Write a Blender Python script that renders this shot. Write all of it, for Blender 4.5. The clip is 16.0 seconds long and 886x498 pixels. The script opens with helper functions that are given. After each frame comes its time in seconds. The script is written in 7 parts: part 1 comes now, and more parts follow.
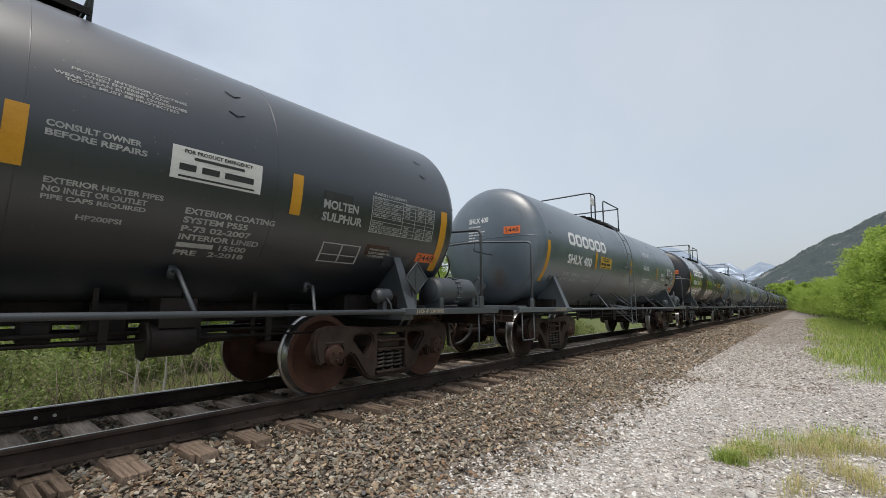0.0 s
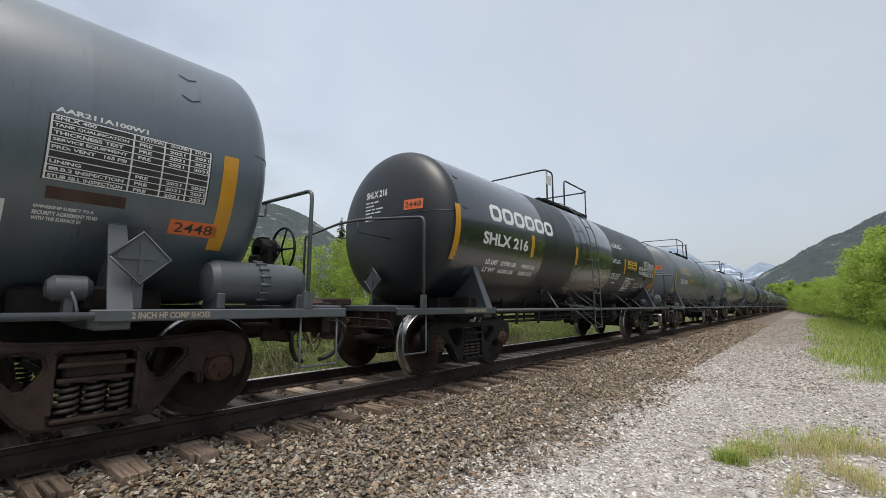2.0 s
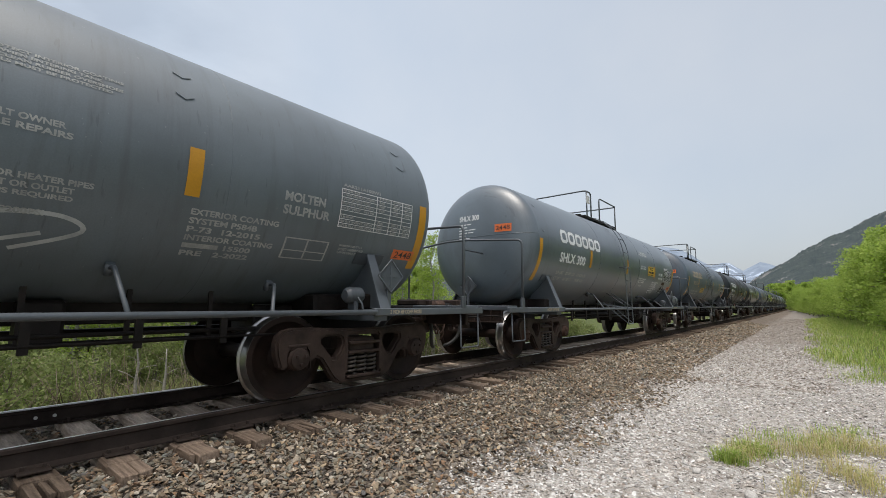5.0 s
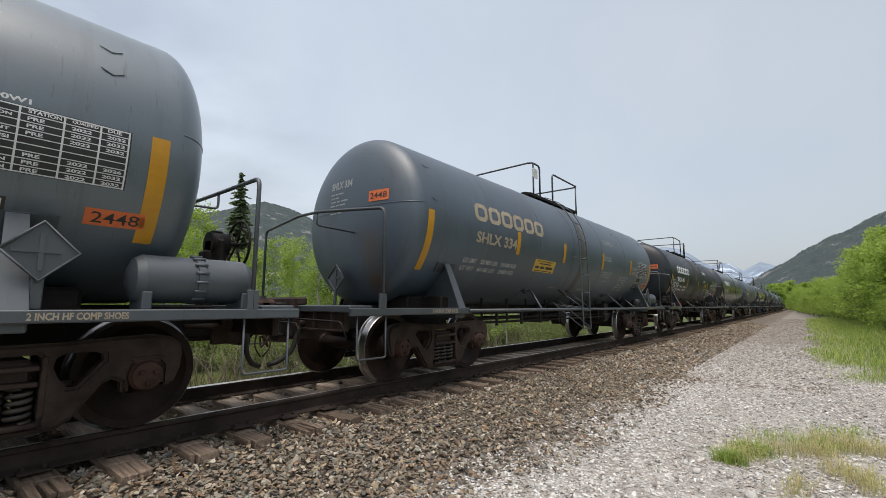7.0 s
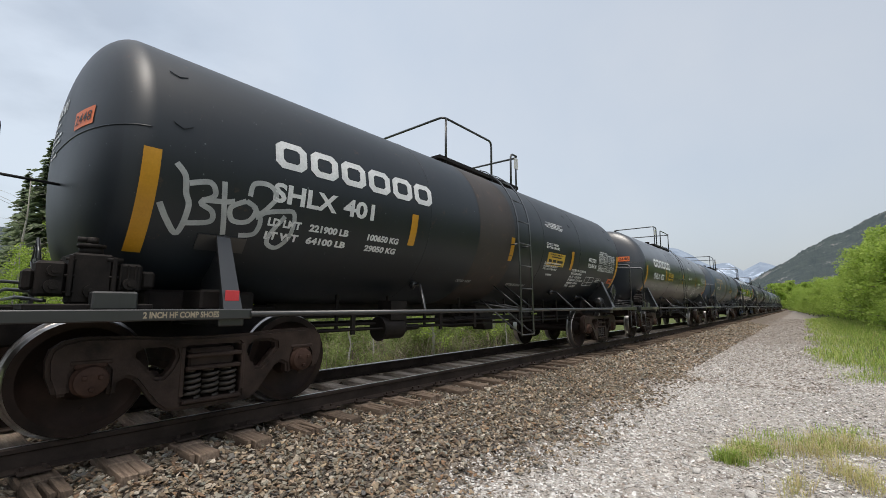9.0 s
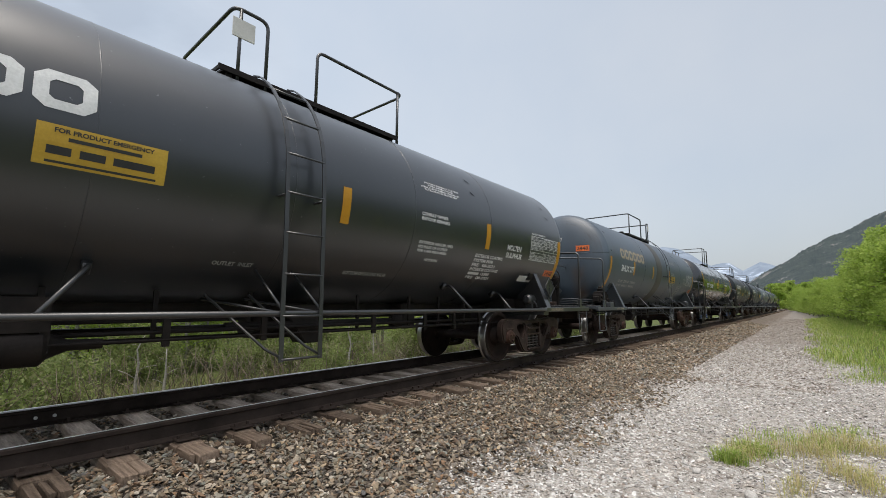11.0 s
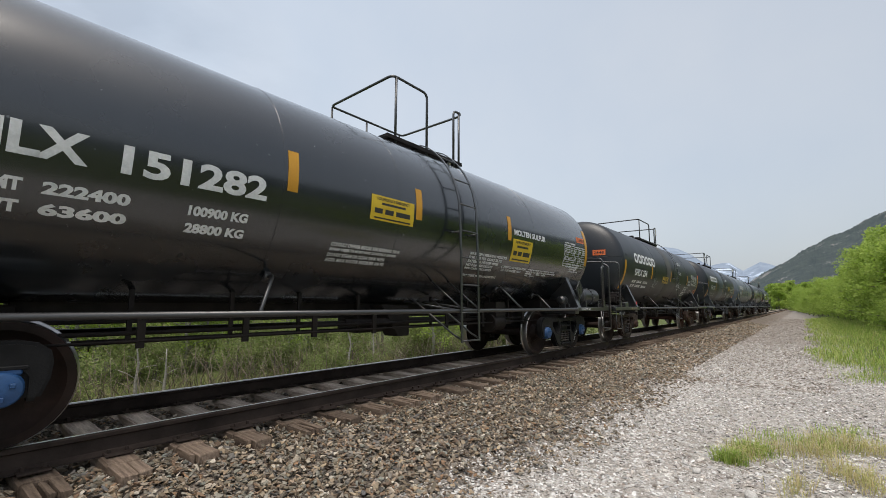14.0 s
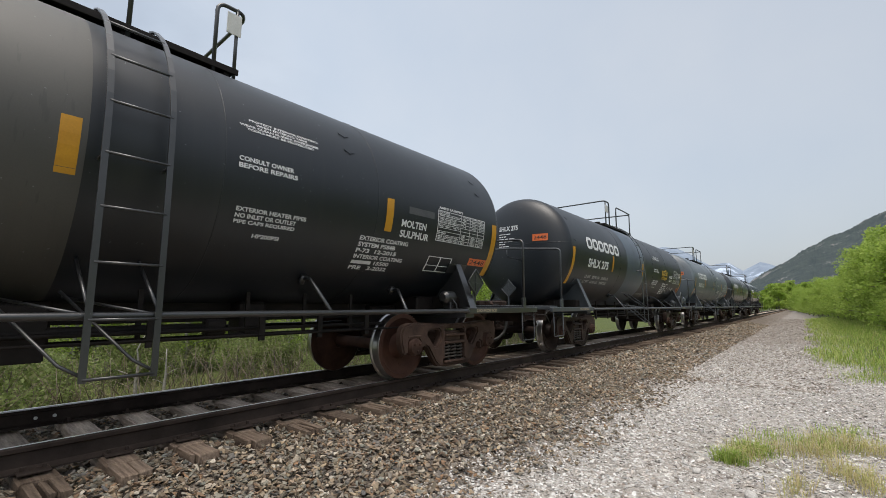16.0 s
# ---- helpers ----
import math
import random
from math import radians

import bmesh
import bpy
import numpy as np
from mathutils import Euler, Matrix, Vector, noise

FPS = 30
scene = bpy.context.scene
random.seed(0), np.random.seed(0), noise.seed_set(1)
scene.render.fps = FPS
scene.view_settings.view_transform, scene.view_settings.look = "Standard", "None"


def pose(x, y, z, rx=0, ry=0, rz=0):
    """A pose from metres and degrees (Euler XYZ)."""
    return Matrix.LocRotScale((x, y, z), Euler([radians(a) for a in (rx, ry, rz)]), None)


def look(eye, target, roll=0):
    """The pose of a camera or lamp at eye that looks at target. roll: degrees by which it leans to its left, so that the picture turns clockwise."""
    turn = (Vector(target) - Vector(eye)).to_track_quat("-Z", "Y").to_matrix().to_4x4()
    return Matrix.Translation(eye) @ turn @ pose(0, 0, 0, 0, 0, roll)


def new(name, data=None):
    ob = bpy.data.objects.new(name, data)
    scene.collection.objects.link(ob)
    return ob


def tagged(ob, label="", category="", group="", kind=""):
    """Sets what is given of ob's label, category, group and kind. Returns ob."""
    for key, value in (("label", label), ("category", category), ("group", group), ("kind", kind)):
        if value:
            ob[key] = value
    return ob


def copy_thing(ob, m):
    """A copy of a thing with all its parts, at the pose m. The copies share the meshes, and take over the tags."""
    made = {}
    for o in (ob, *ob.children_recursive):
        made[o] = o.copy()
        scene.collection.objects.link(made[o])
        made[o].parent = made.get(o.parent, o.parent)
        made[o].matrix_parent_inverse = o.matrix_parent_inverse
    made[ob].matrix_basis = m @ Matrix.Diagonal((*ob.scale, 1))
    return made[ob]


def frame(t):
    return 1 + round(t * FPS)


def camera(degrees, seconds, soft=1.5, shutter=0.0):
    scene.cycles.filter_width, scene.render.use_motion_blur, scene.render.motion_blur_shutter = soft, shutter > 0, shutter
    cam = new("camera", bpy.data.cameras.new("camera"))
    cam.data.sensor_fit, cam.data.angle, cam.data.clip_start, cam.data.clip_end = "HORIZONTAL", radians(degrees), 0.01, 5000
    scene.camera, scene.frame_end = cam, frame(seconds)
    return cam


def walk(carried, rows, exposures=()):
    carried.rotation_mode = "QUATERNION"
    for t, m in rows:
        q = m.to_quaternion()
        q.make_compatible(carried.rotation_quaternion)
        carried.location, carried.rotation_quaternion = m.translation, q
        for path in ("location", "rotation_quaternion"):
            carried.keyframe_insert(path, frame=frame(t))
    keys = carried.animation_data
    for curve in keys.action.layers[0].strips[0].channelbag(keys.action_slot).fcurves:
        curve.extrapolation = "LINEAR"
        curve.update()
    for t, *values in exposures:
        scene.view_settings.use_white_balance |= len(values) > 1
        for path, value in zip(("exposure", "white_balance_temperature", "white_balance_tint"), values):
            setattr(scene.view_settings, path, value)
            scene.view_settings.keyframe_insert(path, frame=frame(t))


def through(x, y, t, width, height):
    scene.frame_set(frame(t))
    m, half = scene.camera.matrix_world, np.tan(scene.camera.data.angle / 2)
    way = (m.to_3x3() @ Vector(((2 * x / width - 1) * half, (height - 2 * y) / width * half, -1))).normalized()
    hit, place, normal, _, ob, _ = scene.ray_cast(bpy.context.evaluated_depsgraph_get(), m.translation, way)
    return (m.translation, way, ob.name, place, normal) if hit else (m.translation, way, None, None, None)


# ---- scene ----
EYE = Vector((5.2295, 0.0, 1.0359))
AIM = Vector((-0.63221, 0.76431, 0.12709))
cam = camera(91.32, 16.0, soft=0.75)
walk(cam, [(0.0, look(EYE, EYE + AIM, 0.24)), (16.0, look(EYE, EYE + AIM, 0.24))])

# ---- world and sun ----
world = bpy.data.worlds.new("hazy_sky")
scene.world = world
world.use_nodes = True
wn, wl = world.node_tree.nodes, world.node_tree.links
wn.clear()
sky = wn.new("ShaderNodeTexSky")
sky.sky_type = "NISHITA"
sky.sun_disc = False
sky.sun_elevation, sky.sun_rotation = radians(73), radians(150)
sky.air_density, sky.dust_density, sky.ozone_density = 1.0, 6.0, 1.2
sky_bg = wn.new("ShaderNodeBackground")
sky_bg.inputs["Strength"].default_value = 0.07
wl.new(sky.outputs[0], sky_bg.inputs["Color"])
haze_bg = wn.new("ShaderNodeBackground")
haze_bg.inputs["Strength"].default_value = 0.58
cloud = wn.new("ShaderNodeTexNoise")
cloud.inputs["Scale"].default_value, cloud.inputs["Detail"].default_value = 1.6, 5.0
cloud.inputs["Roughness"].default_value = 0.55
cloud_ramp = wn.new("ShaderNodeValToRGB")
cloud_ramp.color_ramp.elements[0].position, cloud_ramp.color_ramp.elements[1].position = 0.35, 0.75
cloud_ramp.color_ramp.elements[0].color = (0.755, 0.84, 0.925, 1)
cloud_ramp.color_ramp.elements[1].color = (0.92, 0.96, 0.985, 1)
wl.new(cloud.outputs[0], cloud_ramp.inputs[0])
# the haze thickens towards the valley's far side
way = wn.new("ShaderNodeTexCoord")
way_parts = wn.new("ShaderNodeSeparateXYZ")
wl.new(way.outputs["Generated"], way_parts.inputs[0])
thick = wn.new("ShaderNodeMapRange")
thick.inputs[1].default_value, thick.inputs[2].default_value = 0.2, -1.0
thick.inputs[3].default_value, thick.inputs[4].default_value = 0.86, 1.16
wl.new(way_parts.outputs[0], thick.inputs[0])
veil = wn.new("ShaderNodeVectorMath")
veil.operation = "SCALE"
wl.new(cloud_ramp.outputs[0], veil.inputs[0])
wl.new(thick.outputs[0], veil.inputs["Scale"])
# thin grey streaks of cloud low over the hill beyond the track
streak_map = wn.new("ShaderNodeMapping")
streak_map.inputs["Scale"].default_value = (1.0, 1.3, 3.2)
streak_map.inputs["Rotation"].default_value = (0.5, 0.3, 0.0)
wl.new(way.outputs["Generated"], streak_map.inputs["Vector"])
streak = wn.new("ShaderNodeTexNoise")
streak.inputs["Scale"].default_value, streak.inputs["Detail"].default_value = 2.6, 6.0
wl.new(streak_map.outputs[0], streak.inputs["Vector"])
streak_tone = wn.new("ShaderNodeMapRange")
streak_tone.inputs[1].default_value, streak_tone.inputs[2].default_value = 0.36, 0.62
streak_tone.inputs[3].default_value, streak_tone.inputs[4].default_value = 0.74, 1.05
wl.new(streak.outputs[0], streak_tone.inputs[0])
streak_part = wn.new("ShaderNodeMapRange")
streak_part.inputs[1].default_value, streak_part.inputs[2].default_value = -0.72, -0.90
wl.new(way_parts.outputs[0], streak_part.inputs[0])
streak_mix = wn.new("ShaderNodeMix")
streak_mix.inputs[2].default_value = 1.0
wl.new(streak_part.outputs[0], streak_mix.inputs[0])
wl.new(streak_tone.outputs[0], streak_mix.inputs[3])
streaked = wn.new("ShaderNodeVectorMath")
streaked.operation = "SCALE"
wl.new(veil.outputs[0], streaked.inputs[0])
wl.new(streak_mix.outputs[0], streaked.inputs["Scale"])
wl.new(streaked.outputs[0], haze_bg.inputs["Color"])
both = wn.new("ShaderNodeAddShader")
wl.new(sky_bg.outputs[0], both.inputs[0])
wl.new(haze_bg.outputs[0], both.inputs[1])
world_out = wn.new("ShaderNodeOutputWorld")
wl.new(both.outputs[0], world_out.inputs["Surface"])

sun = new("sun", bpy.data.lights.new("sun", "SUN"))
sun.data.energy, sun.data.angle, sun.data.color = 2.3, radians(24), (1.0, 0.95, 0.88)
sun.matrix_world = look((14, -25, 100), (0, 0, 0))
scene.view_settings.exposure = 0.0


# ---- materials ----
def ramp_node(nt, a, b, pa=0.3, pb=0.7):
    n = nt.nodes.new("ShaderNodeValToRGB")
    n.color_ramp.elements[0].position, n.color_ramp.elements[1].position = pa, pb
    n.color_ramp.elements[0].color, n.color_ramp.elements[1].color = (*a, 1), (*b, 1)
    return n


def noise_node(nt, vec, scale, detail=5.0, rough=0.6, stretch=None):
    if stretch:
        mp = nt.nodes.new("ShaderNodeMapping")
        mp.inputs["Scale"].default_value = stretch
        nt.links.new(vec, mp.inputs["Vector"])
        vec = mp.outputs[0]
    n = nt.nodes.new("ShaderNodeTexNoise")
    n.inputs["Scale"].default_value, n.inputs["Detail"].default_value, n.inputs["Roughness"].default_value = scale, detail, rough
    nt.links.new(vec, n.inputs["Vector"])
    return n


def mix_node(nt, fac, a, b, mode="MIX"):
    n = nt.nodes.new("ShaderNodeMix")
    n.data_type, n.blend_type = "RGBA", mode
    for sock, val in ((n.inputs[0], fac), (n.inputs[6], a), (n.inputs[7], b)):
        if isinstance(val, (int, float)):
            sock.default_value = val
        elif isinstance(val, tuple):
            sock.default_value = (*val, 1)
        else:
            nt.links.new(val, sock)
    return n.outputs[2]


def begin(name, rough=0.6, metal=0.0, spec=0.5):
    m = bpy.data.materials.new(name)
    m.use_nodes = True
    nt = m.node_tree
    b = nt.nodes["Principled BSDF"]
    b.inputs["Roughness"].default_value, b.inputs["Metallic"].default_value = rough, metal
    b.inputs["Specular IOR Level"].default_value = spec
    tc = nt.nodes.new("ShaderNodeTexCoord")
    return m, nt, b, tc.outputs["Object"]


def bump(nt, b, height, strength, dist=0.01):
    n = nt.nodes.new("ShaderNodeBump")
    n.inputs["Strength"].default_value, n.inputs["Distance"].default_value = strength, dist
    nt.links.new(height, n.inputs["Height"])
    nt.links.new(n.outputs[0], b.inputs["Normal"])


def surf(name, c1, c2, scale=6.0, rough=0.6, metal=0.0, bstr=0.2, fine=60.0, stretch=None, fine_amt=0.25, spec=0.5, by_object=0.0):
    """Two colours broken up at two scales, with fine relief."""
    m, nt, b, oc = begin(name, rough, metal, spec)
    n1, n2 = noise_node(nt, oc, scale, stretch=stretch), noise_node(nt, oc, fine, 4.0)
    r1 = ramp_node(nt, c1, c2)
    nt.links.new(n1.outputs[0], r1.inputs[0])
    r2 = ramp_node(nt, (0.45, 0.45, 0.45), (1.0, 1.0, 1.0), 0.25, 0.7)
    nt.links.new(n2.outputs[0], r2.inputs[0])
    col = mix_node(nt, fine_amt, r1.outputs[0], r2.outputs[0], "MULTIPLY")
    if by_object:
        info = nt.nodes.new("ShaderNodeObjectInfo")
        r3 = ramp_node(nt, (1 - by_object,) * 3, (1 + by_object,) * 3, 0.0, 1.0)
        nt.links.new(info.outputs["Random"], r3.inputs[0])
        col = mix_node(nt, 1.0, col, r3.outputs[0], "MULTIPLY")
    nt.links.new(col, b.inputs["Base Color"])
    bump(nt, b, n2.outputs[0], bstr)
    return m


def island(name, stops, rough=0.8, bstr=0.3, fine=40.0, spec=0.3, through=0.0):
    """A colour of its own for each loose piece of a joined mesh."""
    m, nt, b, oc = begin(name, rough, 0.0, spec)
    geo = nt.nodes.new("ShaderNodeNewGeometry")
    r = nt.nodes.new("ShaderNodeValToRGB")
    cr = r.color_ramp
    while len(cr.elements) < len(stops):
        cr.elements.new(0.5)
    for i, (el, c) in enumerate(zip(cr.elements, stops)):
        el.position, el.color = i / (len(stops) - 1), (*c, 1)
    nt.links.new(geo.outputs["Random Per Island"], r.inputs[0])
    n = noise_node(nt, oc, fine, 4.0)
    r2 = ramp_node(nt, (0.55, 0.55, 0.55), (1.15, 1.15, 1.15), 0.25, 0.75)
    nt.links.new(n.outputs[0], r2.inputs[0])
    nt.links.new(mix_node(nt, 0.5, r.outputs[0], r2.outputs[0], "MULTIPLY"), b.inputs["Base Color"])
    bump(nt, b, n.outputs[0], bstr)
    if through:
        b.inputs["Transmission Weight"].default_value = 0.0
        tr = nt.nodes.new("ShaderNodeBsdfTranslucent")
        nt.links.new(r.outputs[0], tr.inputs["Color"])
        mx = nt.nodes.new("ShaderNodeMixShader")
        mx.inputs[0].default_value = through
        nt.links.new(b.outputs[0], mx.inputs[1])
        nt.links.new(tr.outputs[0], mx.inputs[2])
        nt.links.new(mx.outputs[0], nt.nodes["Material Output"].inputs["Surface"])
    return m


def paint(name, base, rough=0.42, grime=0.5, rust=0.0, streak=(0.02, 0.02, 0.02), spec=0.66, stain=None, gloss=0.65):
    """Old tank paint: chalky fading, dirt that ran down in streaks, rust spots."""
    m, nt, b, oc = begin(name, rough, 0.0, spec)
    b.inputs["Coat Weight"].default_value, b.inputs["Coat Roughness"].default_value = gloss, 0.14 if rough < 0.3 else rough + 0.06
    big = noise_node(nt, oc, 0.7, 5.0)
    lo, hi = tuple(c * 0.72 for c in base), tuple(min(1, c * 1.25) for c in base)
    r1 = ramp_node(nt, lo, hi)
    nt.links.new(big.outputs[0], r1.inputs[0])
    run = noise_node(nt, oc, 1.0, 6.0, 0.65, stretch=(1.0, 7.0, 0.55))
    r2 = ramp_node(nt, (0, 0, 0), (1, 1, 1), 0.52, 0.78)
    nt.links.new(run.outputs[0], r2.inputs[0])
    dirt = nt.nodes.new("ShaderNodeMath")
    dirt.operation, dirt.inputs[1].default_value = "MULTIPLY", grime
    nt.links.new(r2.outputs[0], dirt.inputs[0])
    col = mix_node(nt, dirt.outputs[0], r1.outputs[0], streak)
    spots = noise_node(nt, oc, 5.0, 8.0, 0.7)
    r3 = ramp_node(nt, (0, 0, 0), (1, 1, 1), 0.66 - 0.14 * rust, 0.74)
    nt.links.new(spots.outputs[0], r3.inputs[0])
    k = nt.nodes.new("ShaderNodeMath")
    k.operation, k.inputs[1].default_value = "MULTIPLY", min(1.0, 0.25 + rust)
    nt.links.new(r3.outputs[0], k.inputs[0])
    col = mix_node(nt, k.outputs[0], col, (0.11, 0.055, 0.03))
    if stain:
        # a rusty run below a fitting on the first head
        cx, wide, z0, z1 = stain
        sep = nt.nodes.new("ShaderNodeSeparateXYZ")
        nt.links.new(oc, sep.inputs[0])

        def fade(sock, a, b):
            n = nt.nodes.new("ShaderNodeMapRange")
            n.interpolation_type = "SMOOTHSTEP"
            n.inputs[1].default_value, n.inputs[2].default_value = a, b
            nt.links.new(sock, n.inputs[0])
            return n.outputs[0]

        def times(a, b):
            n = nt.nodes.new("ShaderNodeMath")
            n.operation = "MULTIPLY"
            nt.links.new(a, n.inputs[0])
            nt.links.new(b, n.inputs[1])
            return n.outputs[0]
        mask = times(times(fade(sep.outputs[0], cx - wide, cx), fade(sep.outputs[0], cx + wide, cx)), times(fade(sep.outputs[2], z1, z1 - 0.25), fade(sep.outputs[2], z0, z0 + 0.4)))
        mask = times(mask, fade(sep.outputs[1], -5.55, -5.75))
        mask = times(mask, fade(run.outputs[0], 0.2, 0.6))
        col = mix_node(nt, mask, col, (0.075, 0.042, 0.022))
    # short dark runs and pale chips in the coat
    drip = noise_node(nt, oc, 1.0, 3.0, 0.5, stretch=(2.0, 26.0, 3.6))
    r5 = ramp_node(nt, (0, 0, 0), (1, 1, 1), 0.655, 0.70)
    nt.links.new(drip.outputs[0], r5.inputs[0])
    k5 = nt.nodes.new("ShaderNodeMath")
    k5.operation, k5.inputs[1].default_value = "MULTIPLY", grime
    nt.links.new(r5.outputs[0], k5.inputs[0])
    col = mix_node(nt, k5.outputs[0], col, tuple(c * 0.4 for c in base))
    chip = noise_node(nt, oc, 26.0, 2.0, 0.5)
    r6 = ramp_node(nt, (0, 0, 0), (0.3, 0.3, 0.3), 0.745, 0.76)
    nt.links.new(chip.outputs[0], r6.inputs[0])
    col = mix_node(nt, r6.outputs[0], col, (0.3, 0.32, 0.33))
    # each jacket sheet has weathered to a tone of its own
    part_y = nt.nodes.new("ShaderNodeSeparateXYZ")
    nt.links.new(oc, part_y.inputs[0])
    info = nt.nodes.new("ShaderNodeObjectInfo")
    sheet = nt.nodes.new("ShaderNodeMath")
    sheet.operation, sheet.inputs[1].default_value, sheet.inputs[2].default_value = "MULTIPLY_ADD", 0.575, 3.32
    nt.links.new(part_y.outputs[1], sheet.inputs[0])
    whole = nt.nodes.new("ShaderNodeMath")
    whole.operation = "FLOOR"
    nt.links.new(sheet.outputs[0], whole.inputs[0])
    pick = nt.nodes.new("ShaderNodeMath")
    pick.operation, pick.inputs[1].default_value = "MULTIPLY_ADD", 57.0
    nt.links.new(info.outputs["Random"], pick.inputs[0])
    nt.links.new(whole.outputs[0], pick.inputs[2])
    toss = nt.nodes.new("ShaderNodeTexWhiteNoise")
    toss.noise_dimensions = "1D"
    nt.links.new(pick.outputs[0], toss.inputs["W"])
    r7 = ramp_node(nt, (0.86, 0.86, 0.87), (1.13, 1.12, 1.10), 0.0, 1.0)
    nt.links.new(toss.outputs[0], r7.inputs[0])
    col = mix_node(nt, 1.0, col, r7.outputs[0], "MULTIPLY")
    fine = noise_node(nt, oc, 90.0, 3.0)
    r4 = ramp_node(nt, (0.8, 0.8, 0.8), (1.1, 1.1, 1.1))
    nt.links.new(fine.outputs[0], r4.inputs[0])
    nt.links.new(mix_node(nt, 0.5, col, r4.outputs[0], "MULTIPLY"), b.inputs["Base Color"])
    rr = nt.nodes.new("ShaderNodeMapRange")
    rr.inputs[3].default_value, rr.inputs[4].default_value = rough - 0.08, rough + 0.18
    nt.links.new(big.outputs[0], rr.inputs[0])
    nt.links.new(rr.outputs[0], b.inputs["Roughness"])
    bump(nt, b, big.outputs[0], 0.12, 0.03)
    return m


M = {}
M["rail_side"] = surf("rail_web_rust", (0.024, 0.018, 0.0155), (0.062, 0.046, 0.039), 3.0, 0.75, 0.1, spec=0.18)
M["rail_top"] = surf("rail_running_band", (0.72, 0.71, 0.70), (0.88, 0.87, 0.85), 2.0, 0.42, 1.0, 0.05)
M["tie"] = surf("weathered_tie", (0.23, 0.18, 0.145), (0.62, 0.51, 0.41), 3.0, 0.9, 0, 0.6, 45.0, (1.0, 14.0, 6.0), 0.55, 0.2, 0.35)
M["steel"] = surf("sooty_steel", (0.008, 0.007, 0.007), (0.026, 0.021, 0.019), 4.0, 0.6, 0.1, spec=0.18)
M["frame_brown"] = surf("truck_grime", (0.018, 0.0125, 0.011), (0.066, 0.045, 0.037), 4.0, 0.6, 0.0, 0.3, spec=0.18)
M["frame_black"] = surf("truck_black", (0.007, 0.007, 0.008), (0.019, 0.019, 0.020), 4.0, 0.55, 0.0, 0.3, spec=0.18)
M["frame_rust"] = surf("truck_rust", (0.040, 0.026, 0.021), (0.105, 0.066, 0.051), 4.0, 0.75, 0.0, 0.3, spec=0.18)
M["wheel"] = surf("wheel_plate_rust", (0.010, 0.007, 0.006), (0.034, 0.021, 0.017), 3.0, 0.6, 0.1, spec=0.18)
M["wheel_red"] = surf("wheel_plate_red_rust", (0.05, 0.025, 0.018), (0.10, 0.05, 0.036), 3.0, 0.6, 0.2, spec=0.18)
M["tread"] = surf("polished_tread", (0.30, 0.29, 0.285), (0.48, 0.47, 0.46), 4.0, 0.28, 1.0, 0.05)
M["spring"] = surf("spring_steel", (0.05, 0.045, 0.04), (0.11, 0.095, 0.085), 5.0, 0.5, 0.4, spec=0.18)
M["cap_rust"] = surf("bearing_cap_rust", (0.035, 0.020, 0.016), (0.085, 0.048, 0.036), 8.0, 0.65, 0.1, spec=0.18)
M["cap_blue"] = surf("bearing_cap_blue", (0.02, 0.07, 0.19), (0.03, 0.10, 0.26), 8.0, 0.45, 0.0)
M["yellow"] = surf("reflective_amber", (0.50, 0.24, 0.012), (0.62, 0.31, 0.02), 3.0, 0.4, 0, 0.05)
M["panel_yellow"] = surf("yellow_decal", (0.50, 0.31, 0.03), (0.62, 0.41, 0.05), 3.0, 0.45, 0, 0.05)
M["panel_lemon"] = surf("lemon_decal", (0.62, 0.42, 0.02), (0.74, 0.53, 0.03), 3.0, 0.45, 0, 0.05)
M["panel_white"] = surf("white_decal", (0.55, 0.55, 0.53), (0.7, 0.7, 0.68), 3.0, 0.5, 0, 0.05)
M["orange"] = surf("orange_plate", (0.62, 0.13, 0.03), (0.75, 0.18, 0.05), 4.0, 0.45, 0, 0.05)
M["red"] = surf("red_reflector", (0.55, 0.04, 0.05), (0.65, 0.06, 0.07), 4.0, 0.4)
M["black_ink"] = surf("black_ink", (0.02, 0.02, 0.02), (0.035, 0.035, 0.035), 8.0, 0.55)
M["white"] = surf("white_stencil", (0.62, 0.64, 0.65), (0.80, 0.81, 0.82), 5.0, 0.6, 0, 0.1, 40, None, 0.3)
M["faded"] = surf("faded_stencil", (0.26, 0.275, 0.275), (0.46, 0.47, 0.46), 7.0, 0.7, 0, 0.1, 40, None, 0.4)
M["tan"] = surf("tanned_stencil", (0.33, 0.27, 0.19), (0.46, 0.40, 0.30), 7.0, 0.7, 0, 0.1, 40, None, 0.4)
M["spray"] = surf("spray_paint", (0.28, 0.30, 0.31), (0.52, 0.54, 0.55), 4.0, 0.7, 0, 0.1)
M["hose"] = surf("rubber_hose", (0.012, 0.012, 0.012), (0.03, 0.03, 0.03), 10.0, 0.6)
M["ballast"] = island("ballast_stone", [(0.10, 0.075, 0.058), (0.25, 0.185, 0.125), (0.34, 0.265, 0.185), (0.15, 0.145, 0.14), (0.44, 0.34, 0.22), (0.09, 0.09, 0.085), (0.29, 0.175, 0.10), (0.58, 0.53, 0.44), (0.17, 0.115, 0.07), (0.24, 0.245, 0.21), (0.20, 0.16, 0.11), (0.12, 0.105, 0.08), (0.36, 0.33, 0.27)], 0.85, 0.3, 25.0)
